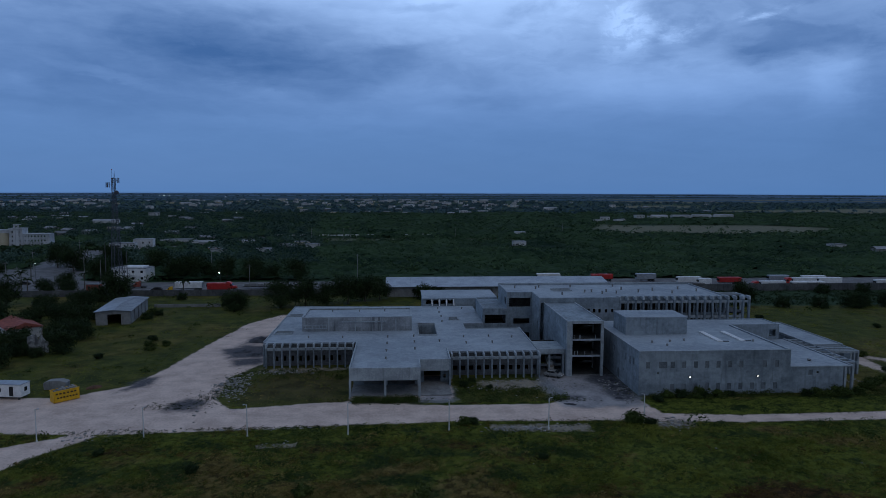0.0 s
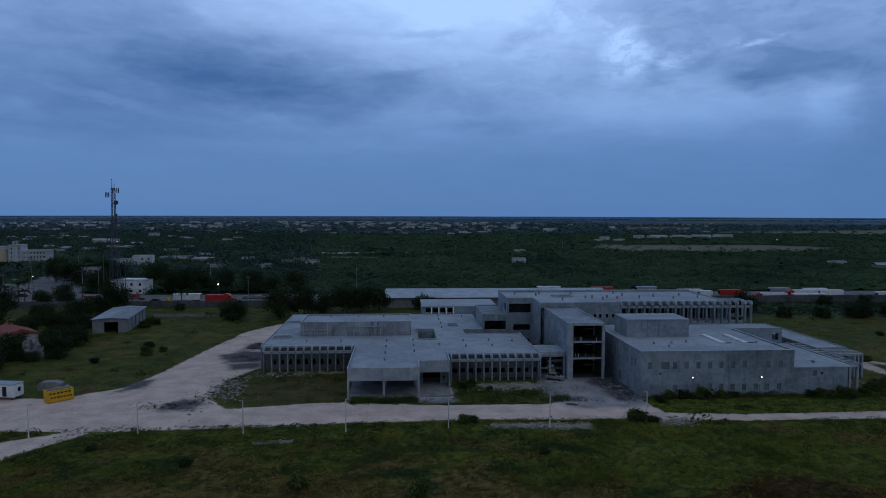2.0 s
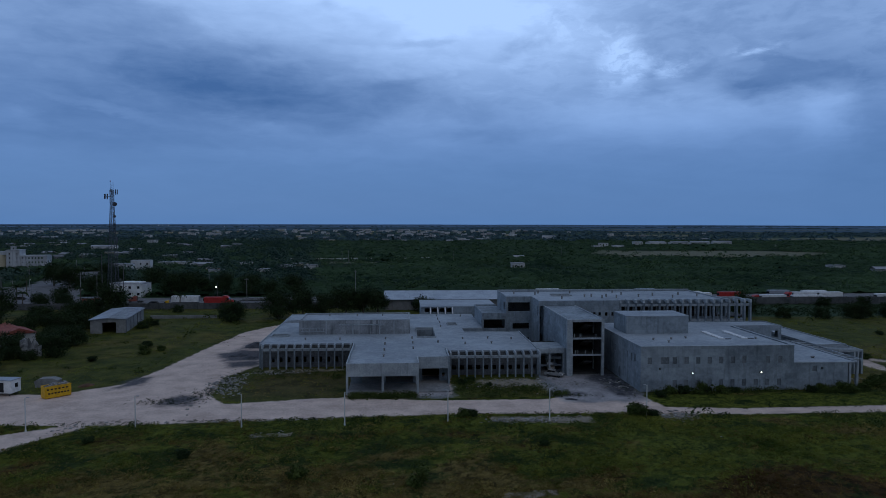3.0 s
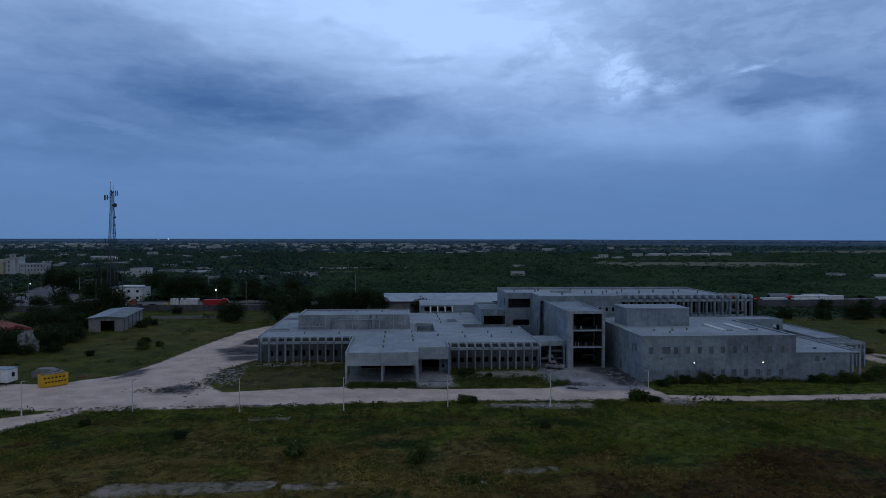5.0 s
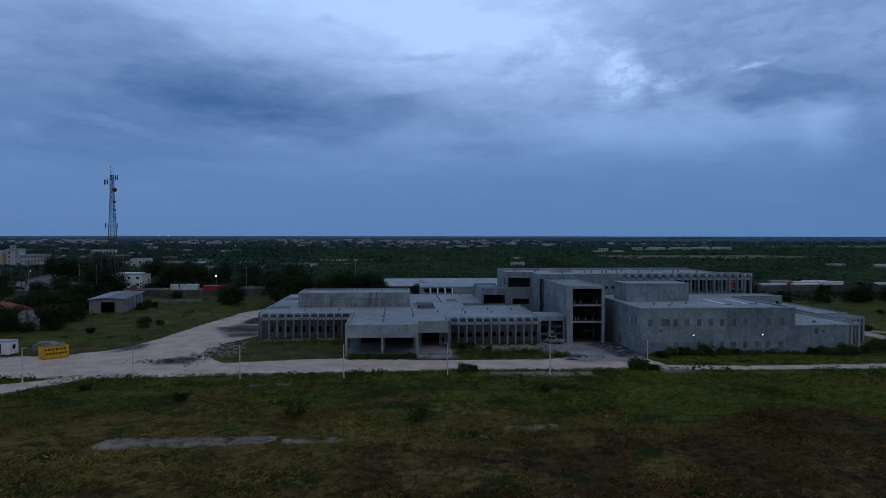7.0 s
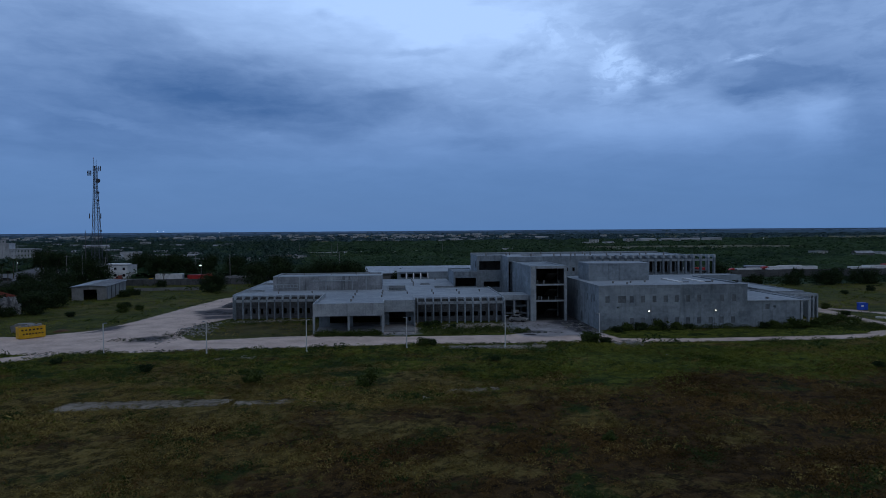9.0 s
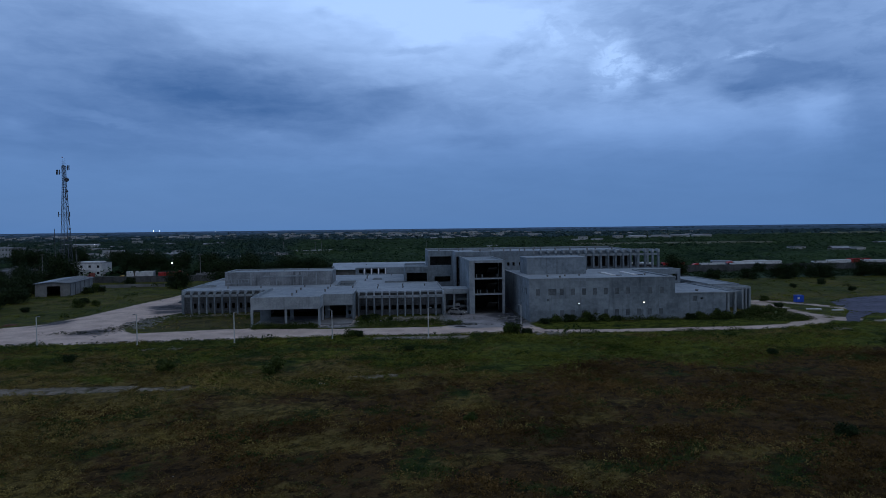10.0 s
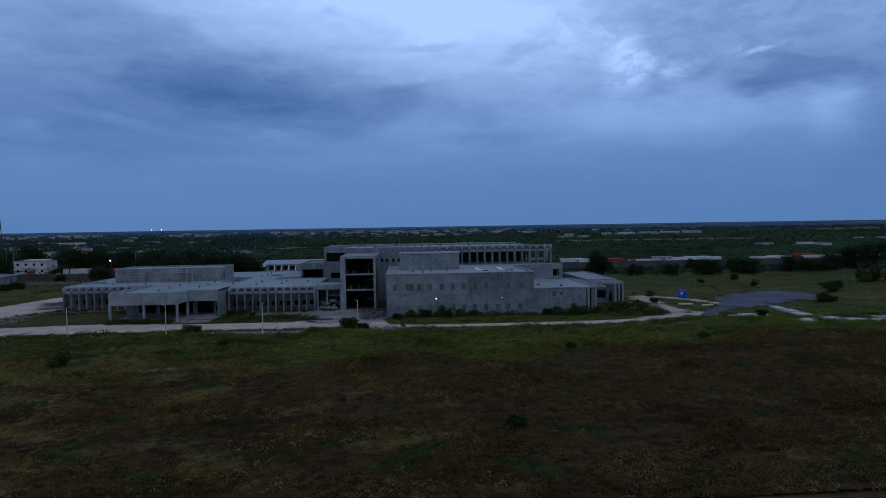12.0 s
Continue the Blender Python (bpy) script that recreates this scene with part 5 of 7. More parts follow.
def woods():
    def belt(k, y0, y1, power):
        y = y0 + (y1 - y0) * rng.random(k) ** power
        x = (rng.random(k) - 0.5) * 2 * (60 + 0.82 * y) + 0.04 * y + 10
        ok = (best(x, y, [YARD_EAST, STREET_WEST, HIGHWAY, PLAZA], 3.0) < 0) & ((best(x, y, FIELDS, 10.0) < 0.2 * rng.normal(0, 1, k)) | (rng.random(k) < 0.10))
        thick = np.array([noise.noise((a * 0.012, b * 0.012, 3.0)) for a, b in zip(x, y)])
        ok &= rng.random(k) < 0.75 + 0.9 * thick
        return x[ok], y[ok]
    # the closed canopy, crown by crown
    ratio, ys = np.linspace(-0.80, 0.92, 440), 292 * 1.0036 ** np.arange(375)
    gu, gy = np.meshgrid(ratio, ys)
    x, y = (gu * gy).ravel(), gy.ravel()
    x, y = x + rng.uniform(-0.3, 0.3, len(x)), y + rng.uniform(-0.25, 0.25, len(x))
    crown, _ = tuft_relief(x, y, 6.5, 3)
    small, _ = tuft_relief(x, y, 3.4, 4)
    bare = np.maximum(best(x, y, [YARD_EAST, STREET_WEST, HIGHWAY, PLAZA], 3.0), best(x, y, FIELDS, 12.0))
    thick = np.clip(0.85 + 1.3 * noise_at(x, y, 0.012, 3.0), 0.15, 1.25)
    h = np.maximum(3.8 * crown, 2.3 * small) * thick * np.clip(-1.6 * bare, 0, 1)
    sheet("thorn_canopy", x, y, rise(x, y) + h, h > 0.15, len(ys), len(ratio), CANOPY, "closed canopy of dark green thorn trees", "woods")
    x, y = belt(7000, 290, 520, 0.9)
    r = rng.uniform(1.6, 3.4, len(x))
    stuff("thorn_scrub", clumps(on_land(x, y), r, r * rng.uniform(0.9, 1.4, len(x)), 30, r * 0.18, 0.1, 0.35), SCRUB, "dense green thorn scrub stretching away", "scrub")
    # taller trees between the houses of the town
    y = 345 + 900 * rng.random(2600) ** 1.1
    x = y * rng.uniform(-0.66, -0.12, 2600)
    ok = best(x, y, [YARD_EAST, STREET_WEST, HIGHWAY, PLAZA], 3.0) < -0.9
    ok &= ~((x > -345) & (x < -225) & (y > 400) & (y < 535)) | (y < 0)
    x, y = x[ok], y[ok]
    r = rng.uniform(2.4, 4.6, len(x))
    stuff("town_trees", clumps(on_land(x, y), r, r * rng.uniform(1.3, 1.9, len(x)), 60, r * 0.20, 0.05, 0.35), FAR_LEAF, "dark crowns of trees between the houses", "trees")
    x, y = belt(15000, 500, 1150, 0.9)
    r = rng.uniform(1.8, 4.2, len(x))
    stuff("far_scrub", clumps(on_land(x, y), r, r * 1.1, 16, r * 0.28, 0.1, 0.32), SCRUB, "dark green scrub in the distance", "scrub")
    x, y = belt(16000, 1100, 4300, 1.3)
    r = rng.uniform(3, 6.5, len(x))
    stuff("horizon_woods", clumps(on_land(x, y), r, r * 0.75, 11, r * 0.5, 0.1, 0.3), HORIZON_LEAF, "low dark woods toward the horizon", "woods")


woods()


def leaf_cloud(h, wide, base, lobes, leaves, size, seed):
    r = np.random.default_rng(seed)
    verts = []
    lowest = 0.08 if base < 0.25 else 0.25
    for k in range(lobes):
        ang = 2 * np.pi * (k + r.random()) / lobes
        d = wide * 0.5 * r.uniform(0.15, 0.66)
        c = np.array([d * np.cos(ang), d * np.sin(ang), base + (h - base) * r.uniform(lowest, 0.8)])
        rad = np.array([wide * r.uniform(0.17, 0.28), wide * r.uniform(0.17, 0.28), (h - base) * r.uniform(0.2, 0.34)])
        q = r.normal(0, 1, (leaves, 3))
        q /= np.linalg.norm(q, axis=1, keepdims=True)
        p = c + q * rad * (r.random((leaves, 1)) ** 0.5) * (1 + 0.22 * np.abs(r.normal(0, 1, (leaves, 1))))
        n = q + np.array([0, 0, 0.35]) + r.normal(0, 0.5, (leaves, 3))
        a = np.cross(n, r.normal(0, 1, (leaves, 3)))
        a /= np.linalg.norm(a, axis=1, keepdims=True)
        b = np.cross(n, a)
        b /= np.linalg.norm(b, axis=1, keepdims=True)
        s = size * r.uniform(0.6, 1.3, (leaves, 1))
        verts.append(np.stack([p - a * s, p - b * s * 0.6, p + a * s, p + b * s * 0.6], 1).reshape(-1, 3))
    v = np.concatenate(verts)
    v[:, 2] = np.maximum(v[:, 2], 0.03)
    return v, np.arange(len(v)).reshape(-1, 4)


def tree_kind(h, wide, seed, lobes=9, leaves=150, size=0.30, base=None, material=None):
    r = random.Random(seed)
    t = thing("tree", pose(0, 0, 0), "leafy dark green tree", "tree")
    b = B()
    top = h * 0.45
    rod(b, (0, 0, -0.1), (0.05 * h * r.uniform(-1, 1), 0.05 * h * r.uniform(-1, 1), top), 0.035 * h, 0.02 * h, sides=7)
    for k in range(6):
        a = 2 * math.pi * (k + r.random()) / 6
        d = wide * r.uniform(0.25, 0.42)
        mid = (0.4 * d * math.cos(a), 0.4 * d * math.sin(a), h * r.uniform(0.5, 0.62))
        rod(b, (0, 0, h * r.uniform(0.22, 0.42)), mid, 0.016 * h, 0.010 * h, sides=5)
        rod(b, mid, (d * math.cos(a), d * math.sin(a), h * r.uniform(0.62, 0.9)), 0.010 * h, 0.003 * h, sides=4)
    part("trunk", b, BARK, t)
    v, f = leaf_cloud(h, wide, h * 0.22 if base is None else base, lobes, leaves, size, seed)
    crown = new("crown", cloud_mesh("crown", v, f, material or LEAF_DARK))
    crown.parent = t
    return t


def bush_kind(h, wide, seed, material, leaves=90, size=0.2):
    t = thing("bush", pose(0, 0, 0), "dense green wild bush", "bush")
    r = random.Random(seed)
    b = B()
    for k in range(5):
        a = 2 * math.pi * (k + r.random()) / 5
        rod(b, (0, 0, -0.05), (wide * 0.3 * math.cos(a), wide * 0.3 * math.sin(a), h * 0.6), 0.03 * h, 0.01, sides=4)
    part("stem", b, BARK, t)
    v, f = leaf_cloud(h, wide, 0.0, 8, leaves, size, seed)
    crown = new("foliage", cloud_mesh("foliage", v, f, material))
    crown.parent = t
    return t


def plant(kinds, spots, label, group):
    used = set()
    for i, (x, y, k, s) in enumerate(spots):
        m = pose(x, y, float(rise(np.array(x), np.array(y))), 0, 0, (i * 137) % 360) @ Matrix.Diagonal((s, s, s, 1))
        if k in used:
            o = copy_thing(kinds[k], pose(0, 0, 0))
        else:
            o = kinds[k]
            used.add(k)
        o.matrix_basis = m
        tagged(o, label, group=group)
    for k, o in enumerate(kinds):
        if k not in used:
            for c in (*o.children_recursive, o):
                bpy.data.objects.remove(c)


def vegetation():
    trees = [tree_kind(9.5, 13.5, 1, 14, 360, 0.28, 0.3), tree_kind(10.5, 11, 2, 13, 360, 0.28, 0.4), tree_kind(6.5, 9.5, 3, 12, 320, 0.25, 0.2), tree_kind(13, 14, 4, 15, 330, 0.36, 1.0),
             tree_kind(4.8, 7.5, 5, 11, 280, 0.22, 0.1)]
    spots = [(-54.6, 220, 2, 1.05), (-58, 226, 4, 1.0), (-41, 224, 0, 1.0), (-33, 226, 1, 1.0), (-26, 228, 0, 0.85), (-19, 231, 1, 1.0), (-13, 235, 0, 1.0), (-8, 239, 1, 0.8), (8.5, 240.5, 4, 1.1), (13, 241, 4, 0.9),
             (-100.8, 236, 1, 1.1), (-108, 240, 2, 0.9), (-102.5, 216, 0, 0.8), (-98.5, 199, 2, 0.9), (-92.6, 195, 4, 0.6), (-86.5, 180, 4, 0.95), (-83.7, 165, 2, 0.88), (-104, 205, 2, 0.9), (-96, 207, 4, 1.0), (-107, 190, 4, 1.0), (-110, 200, 2, 0.8), (-90, 175, 4, 0.9), (-93.5, 181, 2, 0.7), (-91.5, 186, 4, 0.8), (-95, 189, 2, 0.6), (-136, 233, 1, 0.9), (-138.4, 264, 4, 0.8), (-129.7, 264, 2, 0.7),
             (-87.5, 160.5, 4, 0.5), (-91.5, 161.5, 4, 0.6), (-96, 160, 2, 1.0), (-92, 151, 4, 1.0), (-98, 155, 2, 0.8), (-103, 160, 0, 0.6), (-96, 168, 2, 0.7), (-99, 175, 4, 0.9), (-118, 194, 0, 0.9), (-113, 212, 4, 0.9), (-116, 222, 2, 0.8), (-124, 206, 2, 0.7), (-131, 214, 4, 0.8), (-124, 232, 4, 0.8),
             (-111, 230, 4, 1.0), (-95.5, 228, 4, 0.9), (-133, 268, 2, 0.7), (-143, 270, 4, 0.9), (-79.8, 242.5, 4, 0.55), (-78.5, 206, 4, 0.45), (-77, 212, 4, 0.4),
             (119.2, 220, 1, 0.85), (118.5, 221, 4, 1.0), (132, 217, 4, 0.8), (144, 215, 4, 0.85), (156, 215, 2, 0.85), (159.5, 216, 4, 1.0), (170, 216, 4, 1.1), (174.5, 217, 2, 0.8), (190.5, 220, 2, 0.95), (197, 219, 4, 1.0), (203.5, 219, 4, 0.9), (168.5, 161, 4, 0.45), (144.2, 130, 4, 0.4), (154.8, 191, 4, 0.4),
             (212, 228, 2, 0.9), (166, 246, 4, 0.8), (183, 247, 4, 0.8), (222, 232, 0, 0.9), (232, 236, 1, 0.9), (245, 240, 0, 1.0), (259, 238, 1, 1.0), (204, 181, 2, 1.2), (128, 238, 4, 0.8),
             (-136, 274, 2, 1.0), (-128, 258, 4, 0.6), (-100, 296, 1, 1.0), (-96, 303, 0, 1.1), (-88, 300, 0, 0.9), (-78, 298, 1, 1.0), (-66, 296, 0, 1.0), (-132, 296, 1, 1.0),
             (-58, 300, 2, 1.0), (-46, 292, 0, 1.0), (-160, 330, 0, 1.2), (-175, 345, 1, 1.2), (-150, 352, 0, 1.2), (-190, 385, 4, 1.1), (-212, 395, 4, 1.1), (-165, 385, 2, 1.1), (-225, 400, 4, 1.0), (-238, 410, 2, 0.8), (-140, 335, 1, 1.0), (-120, 330, 0, 1.1),
             (-240, 430, 4, 0.9), (-224, 440, 4, 0.9), (-268, 434, 4, 0.9), (-248, 438, 4, 0.7), (-205, 445, 2, 0.8), (-190, 320, 2, 0.9), (-205, 335, 2, 1.0)]
    plant(trees, spots, "leafy dark green tree standing in rough grass", "trees round the site")
    bushes = [bush_kind(2.6, 3.8, 11, LEAF, 200, 0.17), bush_kind(1.8, 2.8, 12, LEAF, 170, 0.15), bush_kind(2.2, 4.6, 13, LEAF, 220, 0.18), bush_kind(1.4, 2.2, 14, LEAF_DARK, 150, 0.13)]
    spots = [(2.0, 81.2, 0, 1.0), (-13.4, 84.2, 1, 1.05), (39.8, 108.0, 2, 1.05), (42.5, 107.4, 3, 1.0), (10.5, 109.0, 1, 0.9), (12.2, 109.3, 3, 0.9), (51.2, 121.4, 1, 1.0), (54.2, 121.5, 3, 1.2), (57.2, 121.2, 0, 0.85),
             (58.6, 121.8, 3, 1.0), (61.6, 121.2, 1, 1.0), (64.2, 121.9, 3, 0.9), (81.6, 121.4, 1, 1.0), (84.4, 120.8, 0, 0.85), (87.2, 120.9, 2, 0.75), (90.5, 121.5, 1, 1.0), (94.5, 124.5, 2, 0.9), (97.5, 127, 2, 0.8),
             (100, 124, 2, 0.8), (101.5, 130, 1, 1.0), (79.5, 121.2, 3, 1.0), (48.7, 119, 3, 1.0), (-63, 166, 0, 0.9), (-60.5, 170, 1, 0.9), (-66, 176, 3, 1.2), (-79, 206, 1, 1.2), (-79.5, 212, 0, 1.0), (-72, 158, 3, 1.0),
             (12.5, 131, 3, 0.9), (14.6, 133.5, 3, 0.8), (17.5, 129.0, 3, 0.7), (-6, 122.6, 3, 0.6),
             (26.5, 57, 1, 0.6), (60.5, 48, 3, 0.9), (75, 84, 3, 0.8), (98, 90, 1, 0.7), (120, 112, 3, 1.0), (108, 137, 3, 0.9), (112, 150, 1, 0.9), (150, 138, 1, 1.0), (147, 131, 3, 1.0), (160, 150, 3, 1.2), (165, 160, 2, 0.9),
             (187, 176, 0, 1.6), (191, 178, 0, 1.7), (195, 174, 2, 1.6), (150, 170, 3, 1.0), (140, 182, 3, 1.0), (103, 210, 2, 1.2), (110, 206, 1, 1.3), (112, 196, 3, 1.2), (-46, 99, 3, 0.8), (-30, 92, 3, 0.9), (21, 94, 3, 0.7)]
    plant(bushes, spots, "dense green wild bush growing on open ground", "wild bushes")


vegetation()


def palm(x, y, h, seed):
    r = random.Random(seed)
    t = thing("palm_tree", pose(x, y, 0), "slim palm tree with drooping fronds", "palm tree", "palms by the street")
    b = B()
    rod(b, (0, 0, -0.1), (0.2, 0.1, h), 0.22, 0.15, sides=7)
    part("trunk", b, BARK, t)
    proto = B()
    pts = [(0.0, 0.0), (0.9, 0.45), (1.8, 0.35), (2.6, -0.35)]
    for (a, za), (c, zc) in zip(pts, pts[1:]):
        w0, w1 = 0.32 * (1 - a / 3.2), 0.32 * (1 - c / 3.2)
        for sgn in (-1, 1):
            q = [proto.verts.new(p) for p in ((a, 0, za), (c, 0, zc), (c, sgn * w1, zc - 0.22), (a, sgn * w0, za - 0.22))]
            proto.faces.new(q)
    first = part("frond", proto, LEAF_DARK, t)
    for k in range(14):
        o = first if k == 0 else new("frond", first.data)
        o.parent = t
        o.matrix_basis = pose(0.2, 0.1, h, 0, r.uniform(-35, 30), 360 * k / 14 + r.uniform(-10, 10))


for i, (x, y, h) in enumerate(((-152, 262, 6.5), (-148, 263.5, 7.5), (-143, 258.5, 5.5), (-128, 272, 6), (-164, 300, 8), (-84.5, 258, 4.5))):
    palm(x, y, h, i)

# ---------------------------------------------------------------- things on the site


def lamp_posts():
    post = thing("lamp_post", pose(-58.2, 105.3, 0), "slim white unlit lamp post beside the track", "lamp post", "lamp posts along the track")
    b = B()
    rod(b, (0, 0, -0.1), (0, 0, 0.35), 0.16, 0.14, sides=8)
    rod(b, (0, 0, 0.35), (0, 0, 5.4), 0.10, 0.07, sides=8)
    part("pole", b, POST_PAINT, post)
    b = B()
    rod(b, (0, 0, 5.3), (0.3, 0, 5.42), 0.04, sides=6)
    part("arm", b, POST_PAINT, post)
    b = B()
    box(b, 0.22, 0.62, -0.11, 0.11, 5.38, 5.5)
    part("lamp_head", bevelled(b, 0.04), SHEET, post)
    for i, (x, y) in enumerate(((-41.6, 105.3), (-25.3, 105.6), (-9.0, 105.6), (7.7, 106.2), (24.6, 106.4), (41.5, 107.6))):
        copy_thing(post, pose(x, y, 0, 0, 0, 180 * (i % 2)))


lamp_posts()


def wheel(parent, x, y, r=0.5, w=0.28, name="wheel"):
    b = B()
    rod(b, (x, y - w / 2, r), (x, y + w / 2, r), r, sides=14)
    tyre = part(name, b, RUBBER, parent)
    b = B()
    rod(b, (x, y - w / 2 - 0.015, r), (x, y + w / 2 + 0.015, r), r * 0.52, sides=10)
    part("rim", b, STEEL, tyre)


def box_trailer(name, label, length, paint, group, top=3.5):
    t = thing(name, pose(0, 0, 0), label, "trailer", group)
    b = B()
    box(b, 0, length, -1.28, 1.28, 1.15, top)
    part("body", bevelled(b, 0.05), paint, t)
    b = B()
    for k in range(int(length / 1.2)):
        box(b, 0.6 + 1.2 * k, 0.68 + 1.2 * k, -1.31, 1.31, 1.2, top - 0.05)
    pieces("side_post", b, paint, t)
    b = B()
    box(b, 0.2, length - 0.2, -0.5, 0.5, 0.85, 1.15)
    part("chassis", b, STEEL, t)
    for x in (length - 1.2, length - 2.5):
        for y in (-1.05, 1.05):
            wheel(t, x, y)
    for y in (-0.7, 0.7):
        b = B()
        box(b, 2.4, 2.55, y - 0.08, y + 0.08, 0.05, 1.0)
        part("landing_leg", b, STEEL, t)
    b = B()
    box(b, length + 0.0, length + 0.04, -1.15, -0.02, 1.3, top - 0.15)
    box(b, length + 0.0, length + 0.04, 0.02, 1.15, 1.3, top - 0.15)
    pieces("rear_door", b, WHITE if paint is not WHITE else SHEET, t)
    b = B()
    box(b, -0.35, 0, -0.8, 0.8, top - 1.4, top - 0.5)
    part("cooling_unit", b, GLASS, t, "dark box on the front wall")
    return t


def tractor(label, paint, group, m):
    t = thing("truck_tractor", m, label, "truck", group)
    b = B()
    prism(b, [(0, 0.95), (1.5, 0.95), (1.5, 1.9), (0.2, 1.75)], "y", -1.0, 1.0)
    part("bonnet", bevelled(b, 0.06), paint, t)
    b = B()
    prism(b, [(1.5, 0.8), (4.0, 0.8), (4.0, 3.5), (2.6, 3.4), (1.9, 2.75), (1.5, 1.9)], "y", -1.2, 1.2)
    part("cab", bevelled(b, 0.06), paint, t)
    b = B()
    prism(b, [(1.56, 1.95), (1.95, 2.7), (1.9, 2.75), (1.5, 2.0)], "y", -1.05, 1.05)
    part("windscreen", b, GLASS, t)
    b = B()
    box(b, 1.9, 2.7, -1.22, -1.19, 1.9, 2.6)
    box(b, 1.9, 2.7, 1.19, 1.22, 1.9, 2.6)
    pieces("side_window", b, GLASS, t)
    b = B()
    box(b, 0.3, 7.0, -0.45, 0.45, 0.6, 0.9)
    part("chassis", b, STEEL, t)
    for x in (0.9, 5.2, 6.4):
        for y in (-1.0, 1.0):
            wheel(t, x, y)
    b = B()
    rod(b, (4.15, 0.9, 0.9), (4.15, 0.9, 3.8), 0.08, sides=8)
    part("exhaust_stack", b, STEEL, t)
    return t


def flatbed(label, group, m, length=13):
    t = thing("flatbed_trailer", m, label, "trailer", group)
    b = B()
    box(b, 0, length, -1.25, 1.25, 1.2, 1.4)
    part("deck", b, STEEL, t)
    b = B()
    box(b, 0.3, length - 0.3, -0.5, 0.5, 0.85, 1.2)
    part("chassis", b, STEEL, t)
    b = B()
    for k in range(5):
        box(b, 0.8 + 2.6 * k, 2.9 + 2.6 * k, -1.0, 1.0, 1.4, 2.1 + 0.25 * (k % 2))
    part("load", b, GREYWALL, t, "grey strapped load on the deck")
    for x in (length - 1.0, length - 2.3):
        for y in (-1.0, 1.0):
            wheel(t, x, y)
    return t


def vehicles():
    g = "trailers parked in the yard"
    white = box_trailer("box_trailer", "white box trailer parked behind the boundary wall", 10.2, WHITE, g)
    red = box_trailer("box_trailer", "red box trailer parked behind the boundary wall", 9.6, RED, g, 3.2)
    grey = box_trailer("box_trailer", "dull grey box trailer parked in the yard", 8.8, SHEET, g)
    low = box_trailer("box_trailer", "low white box trailer close behind the wall", 13.5, WHITE, g, 3.35)
    short = box_trailer("box_trailer", "short white box trailer parked in the yard", 5.2, WHITE, g, 3.7)
    white.matrix_basis = pose(146.6, 257.2, 0, 0, 0, -1)
    red.matrix_basis = pose(136.0, 271.5, 0, 0, 0, -1)
    grey.matrix_basis = pose(160.2, 275.0, 0, 0, 0, -1)
    low.matrix_basis = pose(159.6, 256.8, 0, 0, 0, -1)
    short.matrix_basis = pose(123.9, 264.6, 0, 0, 0, -1)
    for x, y, a in ((118.0, 272, -1), (166.2, 267.2, -1), (174.4, 273.2, -1), (177.2, 266.6, 0), (197.0, 258.8, -1), (209.0, 266.5, 1), (223, 264, -2), (240, 266, 0), (256, 270, 2), (60, 285, 0)):
        copy_thing(white, pose(x, y, 0, 0, 0, a))
    copy_thing(grey, pose(104, 283, 0, 0, 0, 0))
    for x, y, a in ((84, 284, 0), (229, 281, -3)):
        copy_thing(red, pose(x, y, 0, 0, 0, a))
    flatbed("dark red loaded flatbed trailer in the yard", g, pose(112.0, 262.5, 0, 0, 0, -1), 11)
    tractor("red truck tractor hitched in the yard", RED, g, pose(141.4, 257.3, 0))
    tractor("red truck tractor parked between trailers", RED, g, pose(161.4, 267.3, 0))
    # street behind the west meadow
    s = "lorries on the street"
    w = box_trailer("box_trailer", "white box trailer standing on the street", 10.5, WHITE, s)
    w.matrix_basis = pose(-89.5, 264.5, 0)
    w2 = box_trailer("box_trailer", "red cargo trailer standing on the street", 9.0, RED, s, 3.6)
    w2.matrix_basis = pose(-77.0, 264.5, -0.6)
    tractor("red truck tractor standing on the street", RED, s, pose(-65.5, 264.5, 0, 0, 0, 180))
    flatbed("long dark flatbed trailer on the street", s, pose(-64, 268, 0), 14)
    flatbed("long dark flatbed trailer on the street", s, pose(-49, 267, 0), 12)
    tractor("yellow truck tractor pulling out onto the street", YELLOW, s, pose(-92.0, 260.6, 0) @ Matrix.Diagonal((0.6, 0.8, 0.62, 1)))
    tractor("dull red lorry cab parked before the white house", TILE, s, pose(-109.5, 272.5, 0, 0, 0, 4) @ Matrix.Diagonal((0.8, 0.9, 0.75, 1)))


vehicles()


